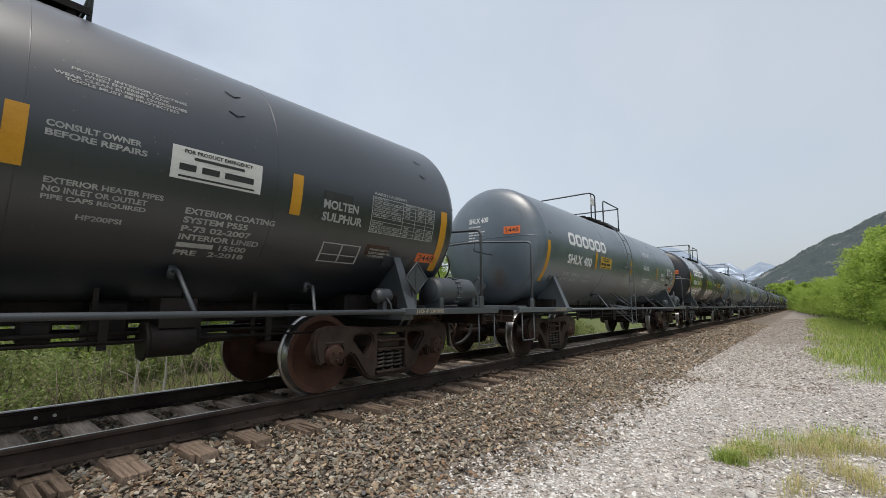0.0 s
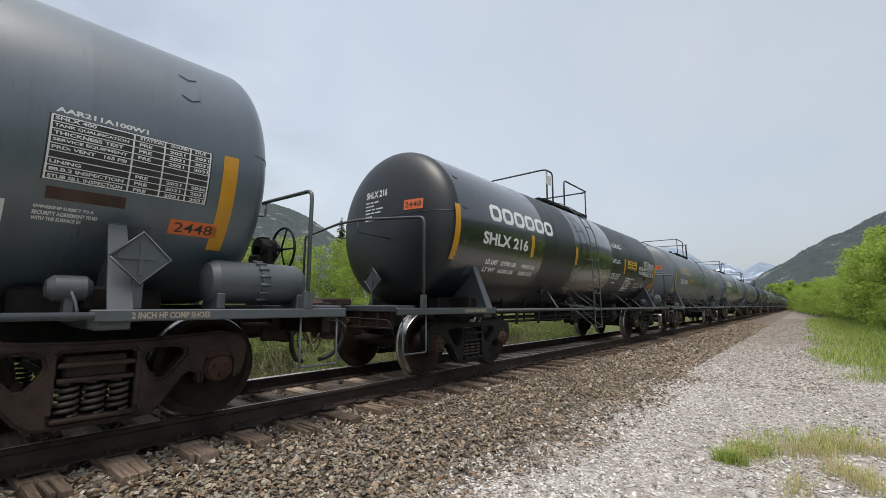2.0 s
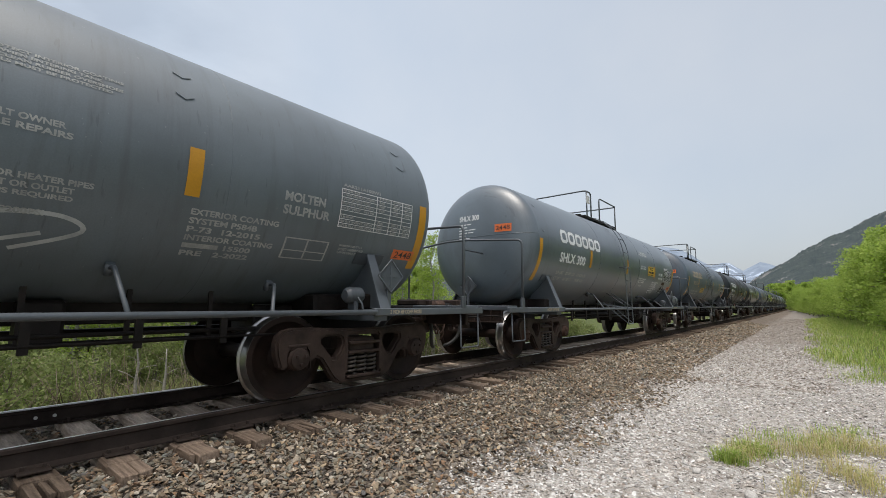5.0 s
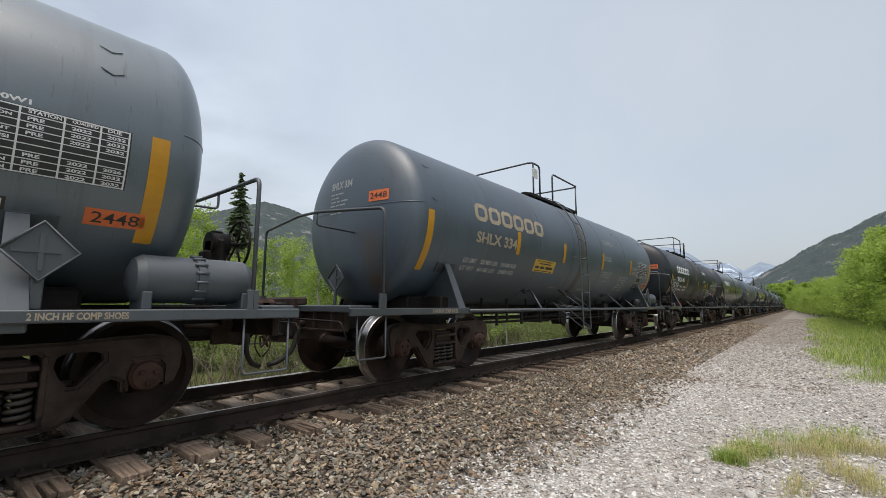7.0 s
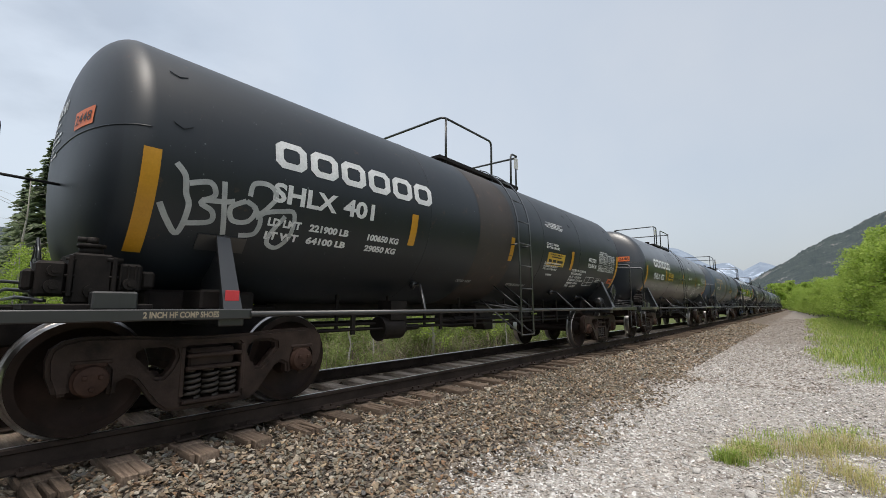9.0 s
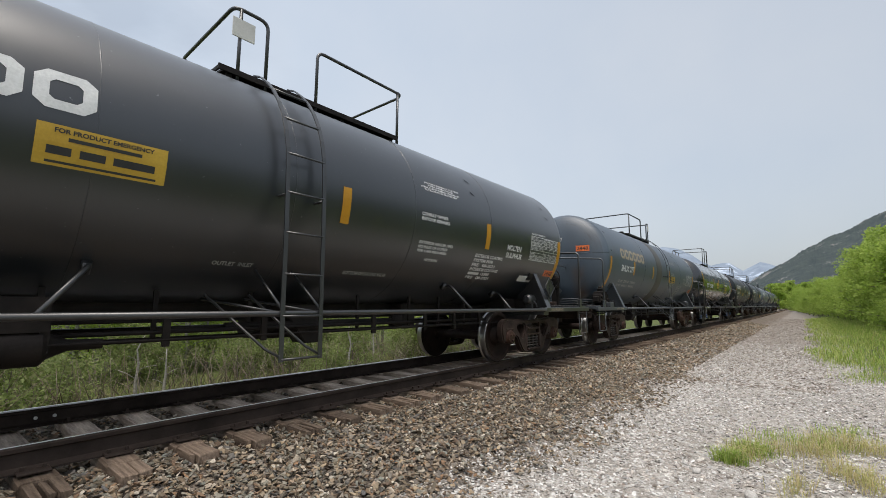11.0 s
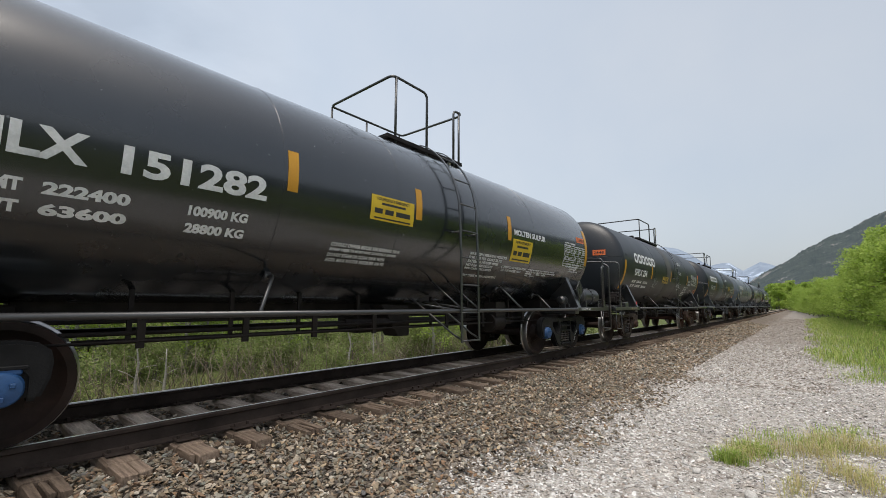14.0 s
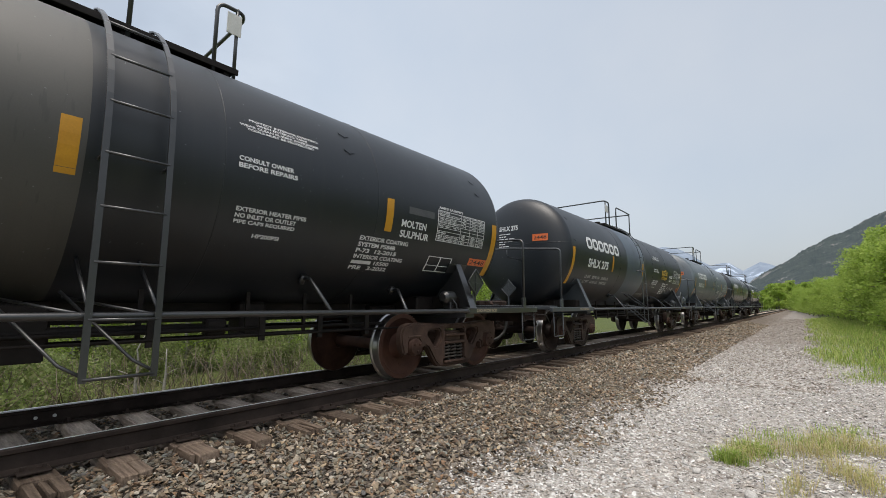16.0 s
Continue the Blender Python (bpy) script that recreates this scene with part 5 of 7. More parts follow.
def tank_car(spec):
    car = new("tank_car")
    mat = spec["gear_paint"]
    flat = spec.get("flat", 3.0)
    last = spec.get("last", LAST)
    part("tank", tank_mesh(spec["paint"], flat, last), None, car)
    for y in spec.get("bands", (-2.2, -0.55, 1.25, 3.1)):
        bm = bmesh.new()
        ring = [(R * math.cos(a), y, ZC + R * math.sin(a)) for a in [2 * math.pi * k / 72 for k in range(73)]]
        tube(bm, ring, 0.0045, 4, cap=False)
        part("seam", bm, spec["paint"], car)
    for end, sgn in ((FIRST, -1), (last, 1)):
        bm = bmesh.new()
        tube(bm, [(x, end + sgn * head_y(math.hypot(x, 0.12), flat), ZC + 0.12) for x in [R * 0.993 * math.sin(k * math.pi / 40) for k in range(-20, 21)]], 0.007, 4)
        part("seam", bm, spec["paint"], car)
    for y0, y1, key in spec.get("belts", ()):
        bm = bmesh.new()
        lathe(bm, [(y0, R + 0.0025), (y0 + 0.01, R + 0.0035), (y1 - 0.01, R + 0.0035), (y1, R + 0.0025)], 96)
        bmesh.ops.translate(bm, vec=(0, 0, ZC), verts=bm.verts)
        caps = [f for f in bm.faces if len(f.verts) > 4]
        bmesh.ops.delete(bm, geom=caps, context="FACES")
        part("jacket_band", smooth(bm, 40), key, car)
    # lifting marks: welded chevrons, two by two
    for y in () if spec.get("long") else (0.41, 8.5, 11.15):
        for a in (34.0, 22.5 if y > 1 else 9.0):
            def lug(bm, y=y, a=a):
                for k in (-1, 1):
                    o = [(y + k * 0.075, a + 0.9), (y, a - 0.9), (y, a - 1.4), (y + k * 0.075, a + 0.4)]
                    f = bm.faces.new([bm.verts.new((*p, 0.0)) for p in o])
                    ext = bmesh.ops.extrude_face_region(bm, geom=[f])
                    bmesh.ops.translate(bm, vec=(0, 0, 0.006), verts=[v for v in ext["geom"] if isinstance(v, bmesh.types.BMVert)])
            part("lift_mark", art(("lug", y, a, spec["paint"].name), lug, spec["paint"]), None, car)
    end_frame(car, -1, mat, "brake" if spec.get("b_first") else "plain", spec.get("reflector"), spec.get("long"))
    end_frame(car, 1, mat, "plain" if spec.get("b_first") else "brake", False, spec.get("long"), spec.get("bolted", True))
    top_gear(car, mat, 2 if spec.get("long") else spec.get("style", 0), spec.get("ladder", 5.28), spec.get("grate"), spec.get("rail_near", 4.85))
    under_gear(car, mat, -1 if spec.get("b_first") else 1)
    truck(car, -4.911, spec.get("frame", "brown"), spec.get("caps", "rust"), spec.get("wheels", "brown"))
    truck(car, 4.911, spec.get("frame_last", spec.get("frame", "brown")), spec.get("caps", "rust"), spec.get("wheels_last", spec.get("wheels", "brown")))
    marks(car, spec)
    head_art(car, spec, flat)
    if spec.get("long"):
        for s in (-1, 1):
            for pts, r in (([(1.44, s * 6.78, 0.45), (1.44, s * 6.78, 2.02), (1.30, s * 6.78, 2.10)], 0.028), ([(1.44, s * 6.28, 0.98), (1.44, s * 6.28, 1.95), (1.44, s * 6.40, 2.0)], 0.024), ([(1.44, s * 6.78, 0.46), (1.44, s * 6.2, 0.50), (1.42, s * 6.2, 0.9)], 0.016)):
                part("grab_iron", tube(bmesh.new(), pts, r, 8, 0.05), mat, car)
        for d in (-4.911, 4.911):
            bm = bmesh.new()
            write(bm, "TILX 151282", 0, 0.40, -0.025, 0.025)
            for v in bm.verts:
                a, b = v.co.x, v.co.y
                v.co = (1.066, d + 0.42 + 0.60 * a - 0.80 * b, 0.20 + 0.80 * a + 0.60 * b)
            part("stencil", bm, M["white"], car)
    for s in (-1, 1):
        bm = bmesh.new()
        d = 5.3
        write(bm, "2 INCH HF COMP SHOES", 0, 0.55, 0, 0.05)
        for v in bm.verts:
            v.co = (1.424, s * d - 0.3 + v.co.x, 0.921 + v.co.y)
        part("stencil", bm, M["tan" if spec.get("logo") else "white"], car)
    tagged(car, spec["label"], "tank car", "tank cars of the train")
    return car


def coat(name, base, **kw):
    return paint(name, base, **kw)


PAINT = {
    "charcoal": coat("charcoal_paint", (0.0115, 0.0165, 0.024), grime=0.5, rough=0.31, gloss=0.7),
    "blue_grey": coat("blue_grey_paint", (0.078, 0.108, 0.138), grime=0.35, rough=0.33, gloss=0.8, stain=(0.35, 0.3, 1.2, 1.9)),
    "light_grey": coat("light_grey_paint", (0.092, 0.118, 0.140), grime=0.45, rough=0.48, stain=(0.42, 0.26, 1.1, 2.3)),
    "mid_grey": coat("mid_grey_paint", (0.085, 0.112, 0.138), grime=0.55, rough=0.36, gloss=0.85),
    "slate": coat("slate_paint", (0.044, 0.068, 0.098), grime=0.55, rough=0.48, stain=(0.55, 0.28, 1.0, 2.2)),
    "black": coat("black_paint", (0.0048, 0.0082, 0.0130), grime=0.3, rough=0.40, gloss=0.25, spec=0.5),
    "fresh_black": coat("fresh_black_paint", (0.011, 0.015, 0.021), grime=0.25, rough=0.31, gloss=0.8),
    "worn_black": coat("worn_black_paint", (0.008, 0.0125, 0.018), grime=0.3, rust=0.3, rough=0.42, gloss=0.2, spec=0.42),
    "gloss_black": coat("gloss_black_paint", (0.010, 0.0135, 0.018), grime=0.1, rough=0.2, gloss=0.75),
    "gear_grey": coat("gear_grey_paint", (0.030, 0.038, 0.047), grime=0.4, rough=0.5),
    "gear_light": coat("gear_light_paint", (0.056, 0.069, 0.083), grime=0.4, rough=0.5),
    "gear_black": coat("gear_black_paint", (0.015, 0.016, 0.018), grime=0.3, rough=0.34),
    "dark_belt": coat("dark_belt_paint", (0.0075, 0.013, 0.020), grime=0.3, rough=0.24, gloss=1.0),
    "rust_belt": coat("rust_belt_paint", (0.030, 0.021, 0.017), grime=0.5, rust=0.6, rough=0.6, gloss=0.2),
    "brown_belt": coat("brown_belt_paint", (0.048, 0.045, 0.038), grime=0.5, rust=0.1, rough=0.6),
}
GREY, LIGHT, BLACK = dict(gear_paint=PAINT["gear_grey"], gear="grey"), dict(gear_paint=PAINT["gear_light"], gear="light"), dict(gear_paint=PAINT["gear_black"], gear="black")
W1 = (("221900 LBS", "100650 KGS"), ("64100 LBS", "29050 KGS"))
PANEL = (3.27, 4.07, -2.4, -15.2, "panel_yellow")


SPRAY = ("160,200 190,240 200,300 215,350 200,450 160,400 130,340", "205,265 270,255 290,300 250,330 290,360 290,400 210,410", "315,245 325,330 345,450", "250,320 330,320 360,315", "400,310 350,340 365,390 420,390 440,340 400,310", "410,290 420,240 480,240 510,290 450,370 480,350 540,340 595,345 600,440 560,500 515,480 520,430 560,360", "430,330 465,380 455,440 400,450")
TAG_BIG = [([(0.30 + (float(a) - 130) / 470 * 1.22, -5.0 - (float(b) - 190 - 0.10 * (float(a) - 130)) / 300 * 32) for a, b in (c.split(",") for c in t.split())], 0.024) for t in SPRAY]


def scrawl(x0, x1, top, low, width, *lines_of):
    """Sprayed lines drawn in a box from 0 to 1 each way, top to bottom."""
    return [([(x0 + (x1 - x0) * float(u), top + (low - top) * float(v)) for u, v in (c.split(",") for c in line.split())], width) for line in lines_of]


TAG_SMALL = scrawl(3.30, 4.42, -18, -31, 0.017, ".14,.1 .05,.3 .1,.55 .18,.7 .08,.85 0,.75", ".05,.6 .2,.75 .3,.5 .28,.25 .2,.4 .25,.8 .38,.7", ".4,.1 .42,.8", ".4,.45 .55,.3", ".5,.05 .48,.6 .62,.85", ".66,.05 .5,.75 .6,.95", ".72,.05 .68,.7", ".72,.1 .84,.1 .82,.7", ".95,-.1 .93,.4", "-.1,1.1 .0,1.3 .1,1.1 .12,1.45", ".35,1.3 .5,1.1 .7,1.25")
TAG_SMALL += scrawl(4.42, 6.05, -18.5, -37, 0.017, "0,.75 .02,.3 .15,.02 .28,.1 .25,.4 .1,.55 .2,.75 .32,.6", ".3,.7 .3,.15 .42,0 .52,.15 .45,.45 .35,.5", ".42,.85 .45,.5 .55,.1 .68,0 .74,.2 .62,.45 .6,.75 .7,.85", ".72,.9 .75,.4 .88,.1 .98,.3 .9,.6 1,.75 .9,1 .75,.95", "0,.75 .15,.85 .3,.8 .45,.95 .65,.9 .8,1.05", ".1,.32 .17,.27")
TAG_SMALL += scrawl(6.5, 8.0, -29, -46, 0.017, "0,.9 .2,0 .1,1", ".25,.3 .5,.05 .45,.6 .3,.9", ".5,.8 .6,.2 .85,.1 .95,.4 .7,.9", ".4,1.1 .8,.5")
TAG_FAINT = scrawl(3.55, 4.15, -14, -30, 0.008, "0,.5 .15,.1 .3,.55 .45,.05 .6,.5", ".5,.7 .65,.35 .8,.7 .95,.3", ".1,.75 .35,.65 .3,.9 .6,.8", "0,1 .3,.95 .6,1.05 .9,.95")
TAG_BIKE = [([(6.0 + u * 1.0, -14.0 - v * 24) for u, v in pts], 0.010) for pts in (
    [(0.16, 0.62), (0.28, 0.72), (0.28, 0.92), (0.16, 1.0), (0.04, 0.92), (0.04, 0.72), (0.16, 0.62)], [(0.72, 0.62), (0.86, 0.72), (0.86, 0.92), (0.72, 1.0), (0.58, 0.92), (0.58, 0.72), (0.72, 0.62)],
    [(0.16, 0.8), (0.3, 0.55), (0.5, 0.6), (0.72, 0.8)], [(0.22, 0.5), (0.4, 0.42), (0.55, 0.55), (0.9, 0.5)], [(0.3, 0.42), (0.38, 0.1), (0.5, 0.4)], [(0.33, 0.3), (0.47, 0.28)], [(0.68, 0.1), (0.56, 0.16), (0.68, 0.28), (0.54, 0.38)], [(0.74, 0.1), (1.0, 0.06)], [(0.86, 0.08), (0.88, 0.4)], [(0.5, 0.02), (0.55, -0.1), (0.64, -0.06), (0.62, 0.04)])]
SPECS = [
    (-6.72, dict(paint=PAINT["charcoal"], **GREY, ink="faded", number_ink="white", mark=("SHLX", "210"), dim_table=True, last=5.82, logo="white", weights=W1, strips=(7.02, 9.12), panels=((7.95, 8.73, 1.0, -11.3, "panel_white"),), coat_x=8.12, coat=("EXTERIOR COATING", "SYSTEM P555", "P-73 02-2007", "INTERIOR LINED", "====== 15500", "PRE   2-2018"), patches=((10.17, 10.55, -25.7, -31.8, "frame_rust"), (9.45, 9.84, -2.6, -6.5, "black_ink")), wheels_last="red", label="dark charcoal tank car with faded white stencils")),
    (7.88, dict(paint=PAINT["blue_grey"], **LIGHT, mark=("SHLX", "400"), grate=True, logo="white", logo_at=(1.30, 0), mark_at=(1.26, 2.66, -6.9, -16.4), weights=W1, strips=(2.96, 5.85, 8.85), panels=(PANEL,), last=5.87, table=(10.25, 11.315, 0.8, -19.4), patches=((10.24, 11.325, 1.0, -19.6, "black_ink"), (10.28, 10.75, -21.5, -25.5, "frame_rust")),  label="blue-grey tank car with white stencils and amber strips")),
    (22.57, dict(paint=PAINT["black"], **GREY, mark=("SHLX", "216"), logo="white", logo_at=(1.11, 3.0), mark_at=(0.90, 2.39, -4.0, -13.2), end=0.20, end_tilt=(10.5, -28), weights=(("219700 LBS", "99650 KG"), ("66300 LBS", "30050 KG")), weights_at=(1.12, 2.83, -24, -34.5), strips=(2.58, 4.69, 8.22), panels=((8.45, 9.35, 1.4, -9.8, "panel_yellow"),), belts=((-5.57, -2.75, PAINT["dark_belt"]), (-1.2, 1.3, PAINT["dark_belt"])), ladder=5.42, sprayed=TAG_BIKE, spray_ink="tan", frame="black", coat_x=8.5, coat=("EXTERIOR COATING", "SYSTEM P555", "P-73 12-2011", "INT COATED", "====== 15500", "RSW 06-2020"), molten=(9.62, -3.7), table=(10.16, 11.33, 3.6, -15.4), patches=((10.2, 10.52, -17.0, -21.9, "frame_rust"),), label="black tank car with grey repainted bands")),
    (37.13, dict(paint=PAINT["light_grey"], **LIGHT, ink="faded", number_ink="white", mark=("SHLX", "363"), rail_near=4.98, caps="grey", logo="tan", logo_at=(1.17, 0), weights=(("220100 LBS", "99850 KGS"), ("65900 LBS", "29850 KGS")), strips=(2.95, 5.62, 8.6), panels=(PANEL,), style=1, ladder=6.0, b_first=True, sprayed=TAG_SMALL, label="pale grey tank car with white graffiti tags")),
    (51.84, dict(paint=PAINT["mid_grey"], **LIGHT, mark=("SHLX", "300"), logo="white", weights=W1, strips=(2.96, 5.85, 8.88), last=5.82, dates=("2022", "2032"), panels=((8.05, 8.80, 0.2, -13.4, "panel_yellow"),), coat_x=8.76, box=10.1, patches=((10.12, 11.29, 0.8, -19.2, "black_ink"), (10.05, 10.66, -26.8, -39.2, "black_ink"), (10.1, 10.5, -20.0, -25.0, "frame_rust"),), label="grey tank car with dark vertical streaks")),
    (66.38, dict(paint=PAINT["slate"], **GREY, ink="faded", number_ink="tan", mark=("SHLX", "334"), logo="tan", logo_at=(1.37, 0), mark_at=(1.42, 2.70, -5.2, -13.4), weights=W1, strips=(2.76, 4.76, 7.12, 9.48), panels=((3.49, 4.4, -17.6, -29.0, "panel_yellow"),), ladder=5.43, last=5.86, table=(10.16, 11.25, 1.3, -18.4), molten=(9.64, -6.2), molten_w=0.48, box=10.12, bolted=False, patches=((10.15, 11.26, 1.5, -18.6, "black_ink"), (10.08, 10.68, -26.8, -39.2, "black_ink"), (10.3, 10.62, -20.6, -25.2, "frame_rust")), belts=((-0.15, 0.12, PAINT["brown_belt"]),), label="slate grey tank car with faded tan stencils")),
    (81.04, dict(paint=PAINT["worn_black"], **BLACK, mark=("SHLX", "401"), grate=True, reflector=True, logo="white", logo_at=(1.25, 0.4), mark_at=(1.25, 2.56, -4.2, -13.0), end=0.20, end_tilt=(-2.3, -42), strip_tilt=(-4.3, -23), strips=(3.28, 5.85, 8.5), weights=(("221900 LB", "100650 KG"), ("64100 LB", "29050 KG")), weights_at=(1.25, 3.05, -20, -30), panels=((7.28, 8.10, -9.5, -21.5, "panel_yellow"),), style=1, ladder=6.0, b_first=True, belts=((-1.0, 0.1, PAINT["rust_belt"]),), sprayed=TAG_BIG, label="black tank car with rust patches and a sprayed tag")),
    (95.33, dict(paint=PAINT["fresh_black"], **BLACK, mark=("SHLX", "423"), b_first=True, logo="white", weights=W1, strips=(2.96, 5.9, 8.82), panels=(PANEL,), coat_x=8.56, coat=("EXTERIOR COATING", "SYSTEM P696", "PRE   08-2021", "INTERIOR COATING", "====== 15500", "PRE   08-2021"), molten=(9.45, -10.4), table=(10.28, 11.44, 1.2, -19.7), box=0, patches=((10.19, 10.71, -34.3, -40.3, "panel_white"),), label="freshly painted black tank car with crisp stencils")),
    (109.83, dict(paint=PAINT["slate"], **GREY, ink="faded", number_ink="white", mark=("SHLX", "277"), logo="tan", logo_at=(1.15, 0), mark_at=(1.19, 2.40, -5.8, -14.0), weights=W1, weights_at=(1.22, 2.54, -22.5, -32.2), strips=(2.42, 4.62, 6.98), panels=((7.06, 7.95, -7.3, -19.2, "panel_yellow"),), style=1, ladder=6.2, last=5.86, b_first=True, belts=((-0.75, 0.0, PAINT["brown_belt"]),), frame_last="rust", label="blue-slate tank car with peeling tan emblem")),
    (124.08, dict(paint=PAINT["gloss_black"], **BLACK, flat=2.0, mark=("TILX", "151282"), grate=True, long=True, mark_at=(1.32, 3.44, -3.6, -13.6), end_tilt=(21.5, -16.5), strip_tilt=(12, -7), strips=(3.7, 5.6, 7.97), weights=(("222400", "100900 KG"), ("63600", "28800 KG")), weights_at=(1.37, 3.30, -20.3, -31.5), panels=((4.75, 5.5, 1.7, -11.9, "panel_lemon"), (8.1, 8.83, -4.8, -23.0, "panel_lemon")), notes=False, frame="black", caps="blue", style=1, ladder=6.55, un=(10.96, 11.38, 11.9, 6.2), table=(10.28, 11.42, 1.2, -14.2), box=0,
                  words=((8.13, 9.36, 2.9, -1.8, ("MOLTEN SULFUR",)), (6.9, 8.0, -20.5, -39.7, ("MAXIMUM OPERATING PRESSURE", "FOR HEATER COILS 25 PSI", "EXTERIOR HEATER PIPES", "NO INLET OR OUTLET", "PIPE CAPS REQUIRED", "", "VENT TANK WHEN UNLOADING")), (7.92, 8.8, -27.3, -32.3, ("6\" FIBERGLASS INSULATION", " DO NOT EXCEED 450 F")), (8.84, 10.1, -27.6, -34.6, ("OWNERSHIP SUBJECT TO A SECURITY AGREEMENT", "FILED WITH THE SURFACE TRANSPORTATION BOARD", "PAINT- ========= 8922 / 134HS", "TRN-  -08-2021")), (10.45, 11.2, -16.5, -25.5, ("LINING- 15500-50900", "APPLIED- -08-2021", "      EMPTY LOAD", "      1/4 ADJ BLOCK")), (4.3, 5.4, -27.0, -38.0, ("CONSULT OWNER BEFORE REFURBISHING TANK.", "SHARP OBJECTS MUST NOT CONTACT LINING", "DO NOT STEAM OR CLEAN TANK WITH", "ACID. MAX WATER PRESSURE 100 PSI"))), label="glossy black tank car with blue bearing caps")),
    (138.32, dict(paint=PAINT["black"], **BLACK, mark=("SHLX", "254"), rail_near=4.93, mark_at=(1.26, 2.62, -6.9, -16.4), reflector=True, sprayed=TAG_FAINT, logo="white", logo_at=(1.22, -0.8), weights=(("220700 LBS", "100100 KGS"), ("65300 LBS", "29600 KGS")), weights_at=(1.22, 2.9, -22.8, -33.3), strips=(3.22, 5.97, 9.1), panels=((4.76, 5.6, -10.1, -21.0, "panel_yellow"),), style=1, ladder=6.36, un=(10.95, 11.42, -25.4, -30.8), lifts=(2.7, 4.7, 1.2), valve_words=False, b_first=True, belts=((-0.45, 0.27, PAINT["brown_belt"]),), coat_x=8.7, molten=(9.32, -8.4), table=(10.03, 11.2, 2.4, -17.2), box=10.0, patches=((9.44, 9.95, -0.2, -4.4, "gear_patch"),), wheels_last="red", frame_last="rust", label="matt black tank car with white emblem")),
    (152.85, dict(paint=PAINT["black"], **GREY, mark=("SHLX", "275"), logo="white", logo_at=(1.1, 1.0), weights=W1, panels=((8.3, 9.1, -1, -15, "panel_yellow"),), belts=((-1.6, 0.2, PAINT["slate"]),), label="black tank car with a grey repainted band")),
    (167.4, dict(paint=PAINT["light_grey"], **LIGHT, mark=("SHLX", "362"), logo="white", weights=W1, label="pale grey tank car with white emblem")),
    (181.9, dict(paint=PAINT["charcoal"], **GREY, mark=("SHLX", "219"), logo="white", weights=W1, label="dark grey tank car near the end of the train")),
    (196.4, dict(paint=PAINT["gloss_black"], **BLACK, mark=("SHLX", "248"), logo="white", weights=W1, label="black tank car at the end of the train")),
]
M["gear_patch"] = surf("grey_patch", (0.06, 0.065, 0.07), (0.09, 0.095, 0.1), 5.0)
cars = [(y + MID, tank_car(s)) for y, s in SPECS]


# ---- plants ----
def leaf_cloud(rng, centres, radii, n, size, flat=0.8):
    """Leaves strewn through a cloud of clumps, thicker towards each clump's skin."""
    pick = rng.integers(0, len(centres), n)
    d = rng.normal(size=(n, 3))
    d /= np.linalg.norm(d, axis=1)[:, None]
    at = centres[pick] + d * (radii[pick] * rng.uniform(0.35, 1.05, n) ** 0.6)[:, None] * np.array([1, 1, flat])
    base = np.array([(-0.5, -0.28, 0), (0.0, -0.42, 0.06), (0.5, 0, 0), (0.0, 0.42, 0.06), (-0.5, 0.28, 0)], float)[[0, 1, 2, 3]]
    f = np.array([[0, 1, 2, 3]])
    s = rng.uniform(0.6, 1.3, n) * size
    return scatter(base, f, spins(rng, n, 1.3), np.stack([s, s, s], 1), at)


def limbs(bm, rng, height, spread, n, r0, first=0.25, rise=0.5, bm2=None):
    """A tapered trunk with limbs; returns the limbs' outer points."""
    bm2 = bm2 or bm
    bend = rng.uniform(-0.04, 0.04, (6, 2)) * height
    trunk = [Vector((bend[k][0] * k / 5, bend[k][1] * k / 5, height * k / 5 * 0.95)) for k in range(6)]
    tube(bm, trunk, [r0 * (1 - 0.17 * k) for k in range(6)], 7)
    tips = []
    for k in range(n):
        t = first + (0.95 - first) * (k + rng.uniform(0, 1)) / n
        j = min(4, int(t * 5))
        p = trunk[j].lerp(trunk[j + 1], t * 5 - j)
        a, ln = rng.uniform(0, 2 * math.pi), spread * (1.15 - t * 0.75) * rng.uniform(0.7, 1.1)
        q = p + Vector((math.cos(a) * ln, math.sin(a) * ln, ln * rise * rng.uniform(0.4, 1.3)))
        m = p.lerp(q, 0.5) + Vector((0, 0, ln * 0.08))
        tube(bm2, [p, m, q], [r0 * 0.35 * (1.1 - t), r0 * 0.22 * (1.1 - t), r0 * 0.08], 5)
        tips += [m, q, p.lerp(q, 0.75)]
    tips.append(trunk[-1])
    return tips


def leafy_tree(name, seed, height, spread, n_leaves, size, leaf, bark, label, category="tree", n_limbs=26, first=0.2, clump=0.42):
    rng = np.random.default_rng(seed)
    tree = new(name)
    bm = bmesh.new()
    bm2 = bmesh.new()
    tips = limbs(bm, rng, height, spread, n_limbs, 0.011 * height + 0.015, first, 0.5, bm2)
    part("trunk", bm, bark, tree)
    tagged(part("limb_work", bm2, bark, tree), kind="stuff")
    c = np.array([t[:] for t in tips])
    v, f = leaf_cloud(rng, c, rng.uniform(0.6, 1.2, len(c)) * clump * spread * 0.6, n_leaves, size)
    part("crown", np_mesh("crown", v, f, leaf), None, tree)
    return tagged(tree, label, category)


